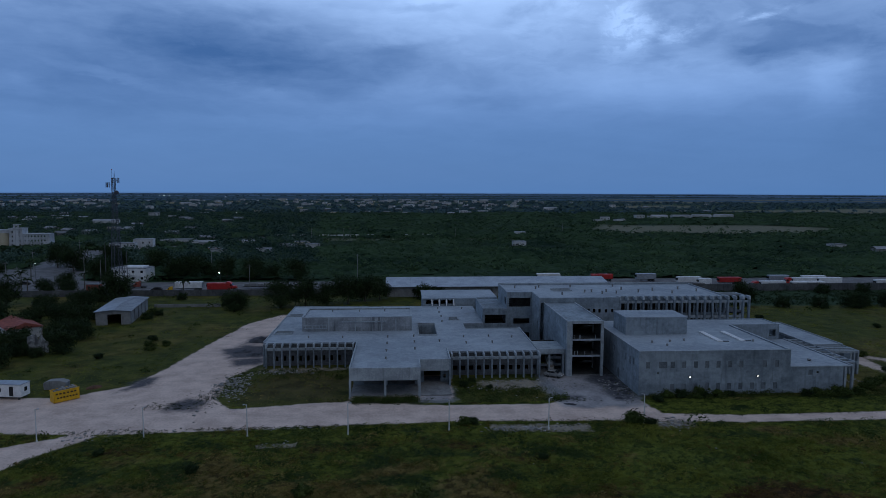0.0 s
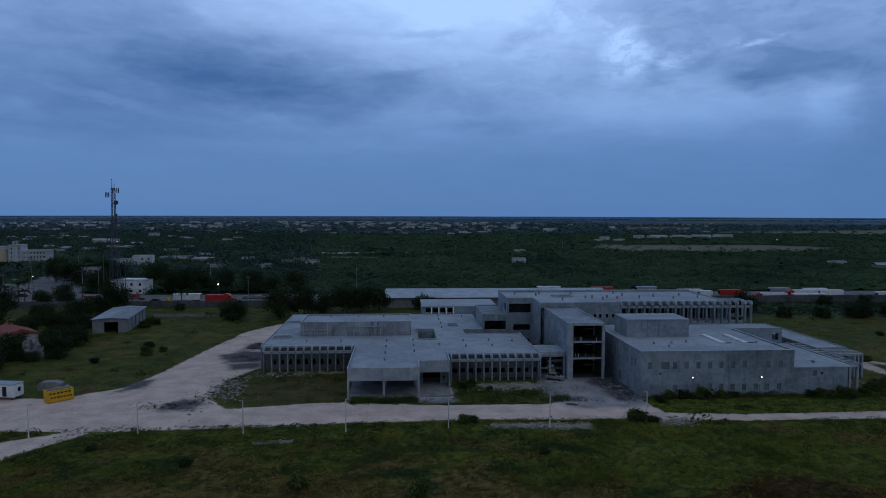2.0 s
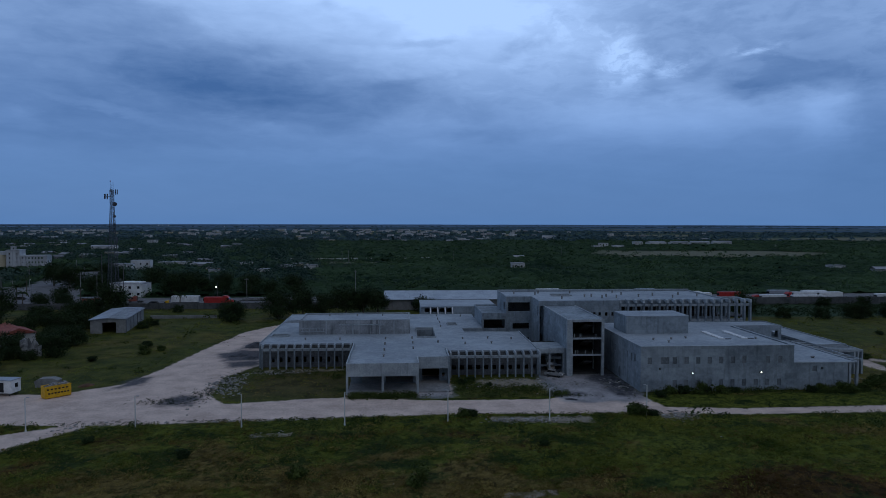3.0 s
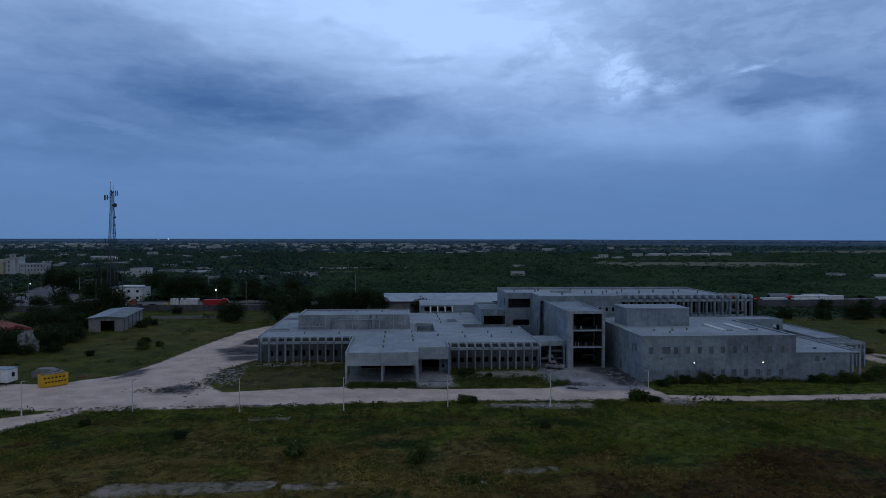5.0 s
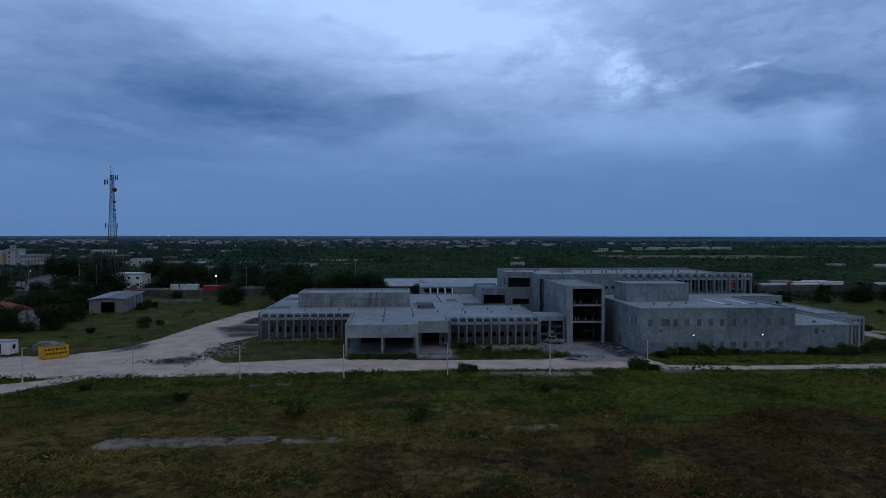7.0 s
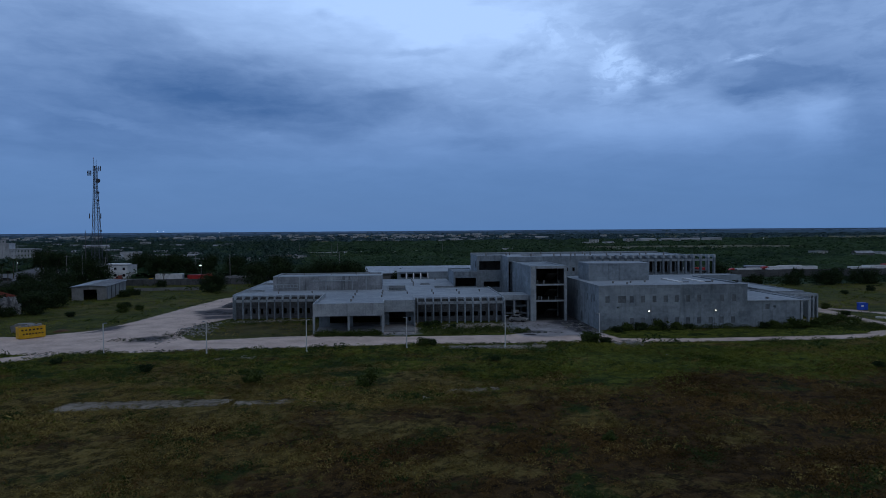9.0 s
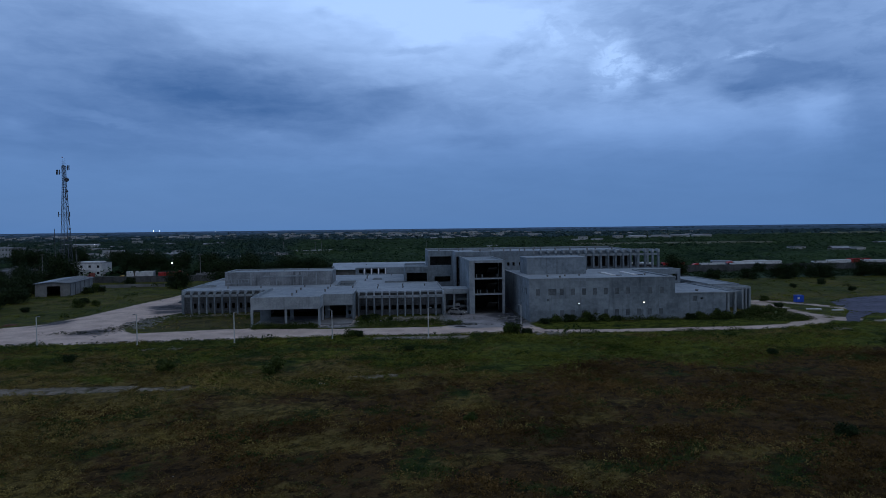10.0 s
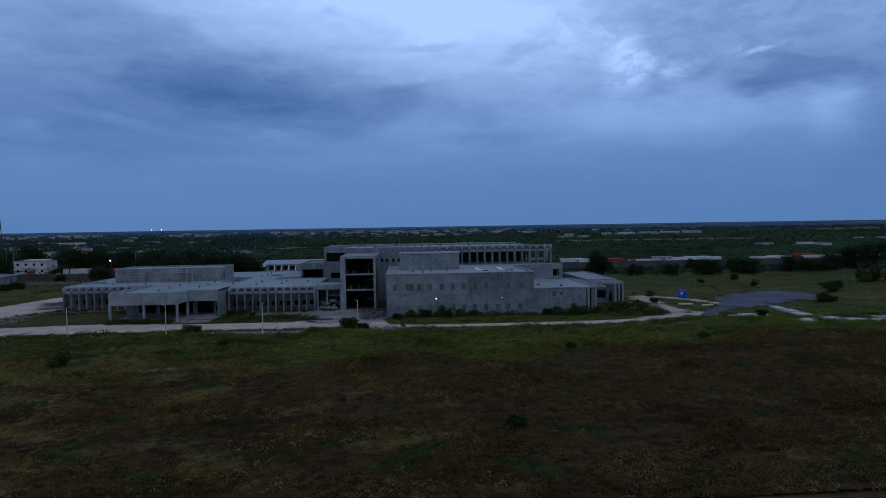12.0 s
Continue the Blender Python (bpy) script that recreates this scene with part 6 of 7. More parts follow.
def car(name, label, m, paint, long=4.3):
    t = thing(name, m, label, "car")
    b = B()
    prism(b, [(0, 0.35), (long, 0.35), (long, 0.85), (long - 0.15, 0.95), (0.9, 0.98), (0.05, 0.75)], "y", -0.85, 0.85)
    part("body", bevelled(b, 0.05), paint, t)
    b = B()
    prism(b, [(0.9, 0.95), (long - 0.3, 0.93), (long - 0.75, 1.45), (1.65, 1.48)], "y", -0.72, 0.72)
    part("cabin", bevelled(b, 0.05), paint, t)
    b = B()
    prism(b, [(0.95, 1.0), (1.6, 1.42), (1.56, 1.46), (0.88, 1.02)], "y", -0.66, 0.66)
    part("windscreen", b, GLASS, t)
    b = B()
    for sgn in (-1, 1):
        box(b, 1.6, 2.4, sgn * 0.75 - 0.01, sgn * 0.75 + 0.01, 1.02, 1.38)
        box(b, 2.48, 3.25, sgn * 0.75 - 0.01, sgn * 0.75 + 0.01, 1.02, 1.38)
    pieces("side_window", b, GLASS, t)
    for x in (0.8, long - 0.8):
        for y in (-0.75, 0.75):
            wheel(t, x, y, 0.31, 0.2)
    b = B()
    for y in (-0.6, 0.6):
        box(b, -0.03, 0.06, y - 0.16, y + 0.16, 0.6, 0.74)
    pieces("headlight", b, WHITE, t)
    return t


car("car", "silver hatchback parked before the link canopy", pose(34.4, 136.0, 0.02, 0, 0, 150), GREYWALL, 3.9)


car("car", "dark saloon car driving along the street", pose(-99.0, 264.2, 0.0), BLACK, 4.4)
car("car", "dark pickup-sized car standing on the plaza", pose(-160.0, 282.0, 0.0, 0, 0, 10), BLACK, 5.0)
car("car", "white saloon car parked by the boundary wall", pose(-116.0, 262.0, 0.0), WHITE, 4.4)


def cargo_truck():
    t = thing("small_cargo_truck", pose(33.1, 141.2, 0.02, 0, 0, 90) @ Matrix.Diagonal((0.72, 0.72, 0.66, 1)), "small white box truck under the link canopy", "truck")
    b = B()
    box(b, 1.7, 5.0, -0.95, 0.95, 0.9, 2.9)
    part("cargo_box", bevelled(b, 0.04), WHITE, t)
    b = B()
    prism(b, [(0, 0.5), (1.6, 0.5), (1.6, 2.1), (0.5, 2.05), (0.05, 1.3)], "y", -0.9, 0.9)
    part("cab", bevelled(b, 0.05), WHITE, t)
    b = B()
    prism(b, [(0.06, 1.35), (0.48, 2.0), (0.43, 2.03), (0.0, 1.36)], "y", -0.8, 0.8)
    part("windscreen", b, GLASS, t)
    for x in (0.8, 4.0):
        for y in (-0.8, 0.8):
            wheel(t, x, y, 0.38, 0.22)


cargo_truck()


def mound(name, label, x, y, w, d, h, seed, material):
    """A tipped heap: steep lumpy middle, ragged skirt."""
    t = thing(name, pose(x, y, 0, 0, 0, 20 * seed), label, "heap", "tipped heaps")
    b = B()
    rings = []
    for i in range(7):
        f = i / 6
        ring = []
        for k in range(22):
            a = 2 * math.pi * k / 22
            r = (1 - f) * (1 + 0.22 * noise.noise((math.cos(a) * 1.6, math.sin(a) * 1.6, seed)))
            z = h * (1 - (1 - f) ** 1.6) + (0.10 * h + 0.04) * noise.noise((r * math.cos(a) * 4, r * math.sin(a) * 4, seed + 3.0)) * (0 if i == 0 else 1)
            ring.append(b.verts.new((r * w / 2 * math.cos(a), r * d / 2 * math.sin(a), z - (0.06 if i == 0 else 0))))
        rings.append(ring)
    for low, high in zip(rings, rings[1:-1]):
        for k in range(22):
            b.faces.new((low[k], low[(k + 1) % 22], high[(k + 1) % 22], high[k]))
    b.faces.new(rings[-2])
    for v in rings[-1]:
        b.verts.remove(v)
    part("mound", b, material, t)


for i, (x, y, w, d, h) in enumerate(((-37.5, 174.2, 6.2, 4.6, 1.3), (-39.2, 163.0, 5.5, 3.4, 0.5), (-36.0, 160.0, 4.5, 3.0, 0.4))):
    mound("gravel_heap", "dark grey gravel heap tipped beside the track", x, y, w, d, h, i, GRAVEL_HEAP)
for i, (x, y, w, d, h) in enumerate(((44.3, 134.5, 2.6, 2.4, 0.5), (43.4, 129.0, 2.4, 1.6, 0.35), (44.8, 125.0, 1.8, 2.6, 0.4), (31.6, 118.8, 3.0, 0.9, 0.25), (42.0, 122.0, 1.6, 1.2, 0.3))):
    mound("debris_heap", "dark heap of building debris in the courtyard", x, y, w, d, h, i + 5, GRAVEL_HEAP)
mound("soil_heap", "rust-brown heap of soil behind the waste container", -62.6, 134.6, 3.6, 2.6, 0.4, 21, RUST_SOIL)


def skip_container():
    t = thing("waste_container", pose(-65.2, 124.4, 0.0, 0, 0, 46) @ Matrix.Diagonal((0.9, 0.9, 0.9, 1)), "yellow steel waste container with dark lettering", "container")
    b = B()
    slab(b, "y", 0, 0.08, 0, 5.0, 0.2, 2.5)
    slab(b, "y", 2.1, 2.18, 0, 5.0, 0.2, 2.5)
    slab(b, "x", 0, 0.08, 0.08, 2.1, 0.2, 2.5)
    slab(b, "x", 4.92, 5.0, 0.08, 2.1, 0.2, 2.5)
    slab(b, "z", 0.12, 0.22, 0, 5.0, 0, 2.18)
    pieces("panel", b, YELLOW, t)
    for k in range(8):
        b = B()
        box(b, 0.08 + 0.68 * k, 0.18 + 0.68 * k, -0.07, 0, 0.2, 2.5)
        part("rib", b, YELLOW, t)
    b = B()
    for y in (-0.08, 2.1):
        box(b, -0.05, 5.05, y, y + 0.16, 2.42, 2.56)
    pieces("top_rail", b, YELLOW, t)
    b = B()
    for k in range(6):
        box(b, 0.35 + 0.72 * k, 0.35 + 0.72 * k + 0.42, -0.085, -0.075, 1.75, 2.05)
    for k in range(7):
        box(b, 0.6 + 0.6 * k, 0.6 + 0.6 * k + 0.36, -0.085, -0.075, 0.9, 1.2)
    pieces("lettering", b, BLACK, t)
    b = B()
    for k in range(9):
        box(b, 0.4 + 0.5 * k, 0.9 + 0.5 * k, 0.2 + 0.15 * (k % 3), 1.7, 2.0, 2.45 + 0.16 * (k % 4))
    pieces("debris", b, STONE, t, "pale debris heaped inside")


def site_office():
    t = thing("site_office_trailer", pose(-72.6, 127.0, 0, 0, 0, 172), "white portable site office on wheels", "trailer")
    b = B()
    box(b, 0, 11.5, -2.6, 0, 0.55, 2.95)
    part("body", bevelled(b, 0.06), WHITE, t)
    b = B()
    box(b, -0.08, 11.6, -2.7, 0.08, 2.95, 3.06)
    part("roof", b, SHEET, t)
    for x0, x1, z0, z1, nm in ((1.5, 2.3, 0.75, 2.6, "door"), (4.0, 5.2, 1.5, 2.3, "window"), (7.5, 8.7, 1.5, 2.3, "window")):
        b = B()
        box(b, x0, x1, 0.0, 0.04, z0, z1)
        part(nm, b, GLASS, t)
    b = B()
    box(b, -0.06, 0.02, -1.7, -1.0, 1.5, 2.3)
    part("window", b, GLASS, t)
    for x in (5.2, 6.3):
        for y in (-2.4, -0.2):
            wheel(t, x, y, 0.38, 0.24)
    for x in (0.6, 11.0):
        for y in (-2.3, -0.3):
            b = B()
            box(b, x - 0.1, x + 0.1, y - 0.1, y + 0.1, 0, 0.55)
            part("jack", b, STEEL, t)


def grey_tanks():
    t = thing("storage_bin", pose(-71.6, 133.2, 0, 0, 0, 5) @ Matrix.Diagonal((0.95, 1, 0.72, 1)), "grey sheet-metal storage bin in the grass", "bin")
    b = B()
    prism(b, [(0, 0.1), (4.2, 0.1), (4.4, 1.9), (-0.2, 1.9)], "y", 0, 2.0)
    part("bin_body", b, GREYWALL, t)
    b = B()
    prism(b, [(-0.2, 1.9), (4.4, 1.9), (3.2, 2.5), (0.8, 2.5)], "y", 0.05, 1.95)
    part("lid", b, GREYWALL, t)


def blue_cabin():
    t = thing("blue_container", pose(118.6, 146.0, 0, 0, 0, -8) @ Matrix.Diagonal((0.68, 0.70, 0.76, 1)), "bright blue water tank cabin on the grass", "container")
    b = B()
    box(b, -1.35, 1.35, -1.1, 1.1, 0.15, 2.3)
    part("shell", bevelled(b, 0.08), BLUE, t)
    b = B()
    box(b, -1.42, 1.42, -1.17, 1.17, 2.3, 2.42)
    part("roof", b, BLUE, t)
    b = B()
    for x in (-1.1, 1.1):
        box(b, x - 0.12, x + 0.12, -1.0, 1.0, 0, 0.15)
    pieces("skid", b, STEEL, t)
    b = B()
    box(b, -0.9, -0.1, -1.13, -1.1, 1.2, 1.8)
    part("notice", b, WHITE, t, "small pale notice")


skip_container()
site_office()
grey_tanks()
blue_cabin()


def pond():
    b = B()
    outline = POND
    top = []
    for i, (x, y) in enumerate(outline):
        x1, y1 = outline[(i + 1) % len(outline)]
        for k in range(10):
            px, py = x + 0.1 * k * (x1 - x), y + 0.1 * k * (y1 - y)
            w = 0.9 * noise.noise((px * 0.35, py * 0.35, 5.0)) + 0.4 * noise.noise((px, py, 2.0))
            top.append(b.verts.new((px + w, py + w, 0.06)))
    b.faces.new(top)
    m = surface("wet_asphalt", (0.042, 0.040, 0.064), (0.105, 0.098, 0.142), 0.12, 0.8, 0.8, 0.12)
    o = part("water", b, m)
    tagged(o, "flooded patch of dark wet asphalt in grass", "puddle", kind="structure")


pond()


def broken_slabs():
    for k, (x, y, w, d, a) in enumerate(((129.5, 123.0, 1.9, 4.6, -4), (129.3, 118.0, 2.1, 4.4, -2), (128.6, 113.0, 2.6, 3.6, 8), (125.4, 105.6, 3.2, 2.6, 40), (118.0, 114.2, 3.0, 1.6, 12), (130.2, 107.2, 3.4, 2.0, 12), (134.0, 104.6, 3.2, 1.8, -8), (137.6, 104.0, 2.6, 1.5, 14),
                                         (140.8, 107.0, 3.6, 1.4, -4), (146.0, 107.8, 4.2, 1.0, 3), (113.5, 132.5, 3.2, 1.6, -20), (117.5, 130.0, 2.6, 1.2, 10), (158.0, 122.0, 4.5, 1.3, -12), (120.5, 112.5, 2.8, 1.3, 16))):
        t = thing("concrete_slab", pose(x, y, 0, 0, 0, a), "pale broken concrete slab lying in the grass", "slab", "broken slabs in the grass")
        b = B()
        r = random.Random(k)
        pts = [(-w / 2, -d / 2), (0.1 * w, -d / 2 - 0.2 * r.random()), (w / 2, -d / 2 + 0.3 * r.random()), (w / 2 + 0.2 * r.random(), d / 2), (0, d / 2 - 0.3 * r.random()), (-w / 2 + 0.3 * r.random(), d / 2)]
        lo = [b.verts.new((px, py, -0.05)) for px, py in pts]
        hi = [b.verts.new((px * 0.97, py * 0.97, 0.22 + 0.06 * r.random())) for px, py in pts]
        b.faces.new(hi)
        b.faces.new(lo[::-1])
        for i in range(6):
            b.faces.new((lo[i], lo[(i + 1) % 6], hi[(i + 1) % 6], hi[i]))
        part("slab", b, PALE_SLAB, t)


broken_slabs()


def mast():
    m = thing("radio_mast", pose(-102.0, 241.3, 0), "tall grey lattice radio mast with antennas", "mast")
    h = 44.0

    def half(z):
        return 1.75 - 1.25 * min(z / 38.0, 1)
    corners = ((-1, -1), (1, -1), (1, 1), (-1, 1))
    levels = [0]
    while levels[-1] < h:
        levels.append(min(h, levels[-1] + max(1.6, 2.6 * half(levels[-1]) + 0.2)))
    for cx, cy in corners:
        b = B()
        rod(b, (cx * half(0), cy * half(0), -0.1), (cx * half(38), cy * half(38), 38), 0.13, 0.09, sides=5)
        rod(b, (cx * half(38), cy * half(38), 37.9), (cx * half(38), cy * half(38), h), 0.09, sides=5)
        part("leg", b, MAST_PAINT, m)
    for z0, z1 in zip(levels, levels[1:]):
        b = B()
        for (ax, ay), (bx, by) in zip(corners, corners[1:] + corners[:1]):
            rod(b, (ax * half(z0), ay * half(z0), z0), (bx * half(z1), by * half(z1), z1), 0.045, sides=4)
            rod(b, (bx * half(z0), by * half(z0), z0), (ax * half(z1), ay * half(z1), z1), 0.045, sides=4)
            rod(b, (ax * half(z1), ay * half(z1), z1), (bx * half(z1), by * half(z1), z1), 0.045, sides=4)
        part("brace", b, MAST_PAINT, m)
    for z, dx, dy in ((41.6, -2.4, -0.4), (41.6, -1.6, -1.2), (43.2, 1.5, -0.5), (43.2, 2.2, -0.8), (43.2, 0.4, -1.4), (26.2, -2.0, -0.8), (26.2, 2.0, -0.9), (24.8, 1.8, -1.2), (41.6, -1.1, -1.0)):
        b = B()
        box(b, dx - 0.14, dx + 0.14, dy - 0.08, dy + 0.08, z - 0.9, z + 0.9)
        part("panel_antenna", b, MAST_PAINT, m)
    for z, x0, x1 in ((41.6, -2.5, 0.0), (43.2, 0.0, 2.3), (26.2, -2.0, 2.0)):
        b = B()
        rod(b, (x0, -0.7, z), (x1, -0.7, z), 0.06, sides=5)
        part("antenna_boom", b, MAST_PAINT, m)
    for z, x, r in ((38.9, 1.1, 0.8), (34.6, 1.1, 0.45), (31.8, 1.1, 0.35), (20.8, 1.7, 0.4), (29.0, 1.3, 0.3)):
        b = B()
        rod(b, (x, -0.5, z), (x + 0.15, -1.0, z), r, r * 0.92, sides=14)
        part("dish_drum", b, MAST_PAINT, m)
    for x, z in ((-0.5, 47.0), (0.45, 46.6), (0.0, 45.8)):
        b = B()
        rod(b, (x, 0, 43.8), (x, 0, z), 0.07, 0.03, sides=5)
        part("whip_aerial", b, MAST_PAINT, m)
    b = B()
    bmesh.ops.create_uvsphere(b, u_segments=8, v_segments=6, radius=0.2, matrix=Matrix.Translation((-0.5, 0, 47.1)))
    part("beacon", b, RED, m, "unlit red warning beacon")
    for x, hh in ((-3.6, 21.0), (3.8, 18.0)):
        t = thing("utility_pole", pose(-102.0 + x, 240.5, 0), "bare grey pole beside the mast", "pole")
        b = B()
        rod(b, (0, 0, -0.1), (0, 0, hh), 0.2, 0.1, sides=7)
        part("pole", b, STEEL, t)


mast()


def shed():
    t = thing("metal_shed", pose(-80.7, 198.5, 0, 0, 0, 9.5) @ pose(80.7, -198.5, 0), "grey sheet-metal shed with dark open doorway", "shed")
    x0, x1, y0, y1 = -90.2, -80.7, 198.5, 223.5
    b = B()
    slab(b, "y", y0, y0 + 0.12, x0, x1, 0, 4.1, [(-87.0, -83.3, 0, 3.2)])
    slab(b, "y", y1 - 0.12, y1, x0, x1, 0, 4.1)
    slab(b, "x", x0, x0 + 0.12, y0 + 0.12, y1 - 0.12, 0, 4.1)
    slab(b, "x", x1 - 0.12, x1, y0 + 0.12, y1 - 0.12, 0, 4.1)
    pieces("wall", b, GREYWALL, t)
    b = B()
    mid = (x0 + x1) / 2
    prism(b, [(x0 - 0.4, 4.0), (mid, 4.45), (x1 + 0.4, 4.0), (x1 + 0.4, 4.15), (mid, 4.6), (x0 - 0.4, 4.15)], "y", y0 - 0.5, y1 + 0.5)
    part("roof", b, SHEET, t)
    b = B()
    for g in (y0 + 0.1, y1 - 0.2):
        prism(b, [(x0, 4.1), (x1, 4.1), (mid, 4.45)], "y", g - 0.05, g + 0.05)
    pieces("gable", b, GREYWALL, t)
    for k in range(5):
        b = B()
        box(b, x1, x1 + 0.12, y0 + 0.4 + 5 * k, y0 + 0.6 + 5 * k, 0, 4.0)
        part("column", b, STEEL, t)
    b = B()
    for k in range(24):
        y = y0 + 1.04 * k
        v = [b.verts.new(p) for p in ((mid, y, 4.6), (x1 + 0.4, y, 4.15), (x1 + 0.4, y + 0.09, 4.15), (mid, y + 0.09, 4.6), (mid, y, 4.66), (x1 + 0.4, y, 4.21), (x1 + 0.4, y + 0.09, 4.21), (mid, y + 0.09, 4.66))]
        for f in ((4, 5, 6, 7), (0, 1, 5, 4), (2, 3, 7, 6)):
            b.faces.new([v[i] for i in f])
    part("roof_seam", b, SHEET, t)


def long_warehouse():
    t = thing("warehouse", pose(0, 0, 0), "long low warehouse with pale metal roof", "warehouse")
    b = B()
    slab(b, "y", 244.5, 244.75, -5.4, 79.5, 0, 3.9, [(4 + 9 * k, 7.5 + 9 * k, 1.6, 3.0) for k in range(8)])
    slab(b, "y", 256.0, 256.25, -5.4, 79.5, 0, 5.6)
    pieces("wall", b, GREYWALL, t)
    b = B()
    for x in (-5.4, 79.3):
        prism(b, [(244.75, 0), (256.0, 0), (256.0, 5.6), (244.75, 3.9)], "x", x, x + 0.2)
    pieces("end_wall", b, GREYWALL, t)
    for k in range(9):
        b = B()
        x = -6.0 + 9.58 * k
        prism(b, [(243.6, 3.85), (256.8, 5.85), (256.8, 6.0), (243.6, 4.0)], "x", x, x + 9.54)
        part("roof_sheet", b, SHEET, t)


def boundary_walls():
    for i, (x0, x1, y) in enumerate(((-170, -20, 250.5), (108, 290, 253.5))):
        w = thing("boundary_wall", pose(0, 0, 0), "weathered grey concrete boundary wall", "wall", kind="structure")
        b = B()
        n = int((x1 - x0) / 4)
        for k in range(n):
            a = x0 + (x1 - x0) * k / n
            c = x0 + (x1 - x0) * (k + 1) / n - 0.3
            box(b, a, c, y, y + 0.18, 0, 2.3 + 0.6 * i + 0.05 * ((k * 7) % 3))
        pieces("wall_panel", b, DARK_WALL, w)
        b = B()
        for k in range(n):
            a = x0 + (x1 - x0) * (k + 1) / n - 0.3
            box(b, a, a + 0.3, y - 0.06, y + 0.24, 0, 2.5 + 0.6 * i)
        pieces("wall_pier", b, DARK_WALL, w)
    w = thing("low_wall", pose(0, 0, 0), "long low ruined wall in the meadow", "wall", kind="structure")
    b = B()
    slab(b, "y", 226.5, 226.8, -84, -62, 0, 1.1)
    part("wall_panel", b, GREYWALL, w)
    w = thing("field_wall", pose(0, 0, 0), "pale broken wall across the scrub", "wall", kind="structure")
    b = B()
    r = random.Random(3)
    for k in range(26):
        if r.random() < 0.8:
            box(b, -105 + 6.4 * k, -105 + 6.4 * k + r.uniform(3, 6), 560, 560.3, 0, r.uniform(1.9, 2.6))
    pieces("wall_panel", b, WHITE, w)


shed()
long_warehouse()
boundary_walls()


def house_kind(w, d, h, paint, label, floors=1, roof="flat"):
    t = thing("house", pose(0, 0, 0), label, "house")
    b = B()
    per = h / floors
    n = max(2, int(w / 3.2))
    gaps = [((k + 0.5) * w / n - w / 2 - 0.5, (k + 0.5) * w / n - w / 2 + 0.5, per * f + 0.9, per * f + 2.1) for k in range(n) for f in range(floors)]
    slab(b, "y", -d / 2, -d / 2 + 0.2, -w / 2, w / 2, 0, h, gaps)
    slab(b, "y", d / 2 - 0.2, d / 2, -w / 2, w / 2, 0, h)
    slab(b, "x", -w / 2, -w / 2 + 0.2, -d / 2 + 0.2, d / 2 - 0.2, 0, h)
    slab(b, "x", w / 2 - 0.2, w / 2, -d / 2 + 0.2, d / 2 - 0.2, 0, h)
    pieces("wall", b, paint, t)
    b = B()
    for x0, x1, z0, z1 in gaps:
        box(b, x0, x1, -d / 2 + 0.08, -d / 2 + 0.12, z0, z1)
    pieces("window", b, GLASS, t)
    b = B()
    if roof == "flat":
        box(b, -w / 2 - 0.15, w / 2 + 0.15, -d / 2 - 0.15, d / 2 + 0.15, h, h + 0.25)
        part("roof", b, OLD_ROOF, t)
    elif roof == "sheet":
        prism(b, [(-d / 2 - 0.4, h), (0, h + 1.2), (d / 2 + 0.4, h), (0, h + 1.35)], "x", -w / 2 - 0.3, w / 2 + 0.3)
        part("roof", b, OLD_ROOF, t)
    else:
        prism(b, [(-d / 2 - 0.4, h), (0, h + 1.6), (d / 2 + 0.4, h)], "x", -w / 2 - 0.3, w / 2 + 0.3)
        part("roof", b, TILE, t)
    return t


def houses():
    g = "houses of the far town"
    kinds = [house_kind(9, 8, 3.4, PLASTER, "small white flat-roofed house among trees"), house_kind(12, 9, 6.2, PLASTER, "white two-storey house among trees", 2), house_kind(10, 8, 3.4, BEIGE, "small beige house among trees"),
             house_kind(11, 8, 3.2, GREYWALL, "grey block house with metal roof", 1, "sheet"), house_kind(26, 12, 5.0, PLASTER, "long pale shed with metal roof", 1, "sheet"), house_kind(9, 7, 3.2, ORANGE, "small orange painted house")]
    r = random.Random(21)
    spots = [(-330, 760, 4), (360, 900, 4), (395, 905, 4), (430, 915, 4), (470, 930, 4), (330, 890, 1), (250, 820, 0), (262, 828, 1), (275, 815, 0), (285, 830, 0), (105, 572, 0), (-118, 425, 5),
             (-112, 410, 0), (-75, 440, 3), (-60, 450, 0), (-135, 470, 3), (-110, 480, 0), (-85, 415, 0), (-70, 470, 2), (-150, 520, 3), (430, 520, 0), (470, 540, 0), (415, 500, 3), (520, 560, 0), (300, 1300, 4), (85, 467, 0), (303, 437, 0), (312, 405, 3), (326, 408, 0)]
    for k in range(230):
        y = 520 + 1900 * r.random() ** 0.9
        x = y * r.uniform(-0.62, 0.14) if k % 5 else y * r.uniform(-0.1, 0.5)
        if x < -0.24 * y or y > 1050:
            spots.append((x, y, r.choice((0, 0, 0, 1, 2, 3, 3, 3))))
    for k in range(80):
        y = 1500 + 900 * r.random()
        spots.append((y * r.uniform(-0.6, 0.2), y, r.choice((0, 1, 1, 2, 4))))
    used = set()
    for x, y, k in spots:
        z = float(rise(np.array(x), np.array(y)))
        m = pose(x, y, z, 0, 0, r.uniform(-25, 25))
        if y > 1900:
            m = m @ Matrix.Diagonal((1.15, 1.1, 1.1, 1))
        o = copy_thing(kinds[k], pose(0, 0, 0)) if k in used else kinds[k]
        used.add(k)
        o.matrix_basis = m
        tagged(o, group=g)


houses()


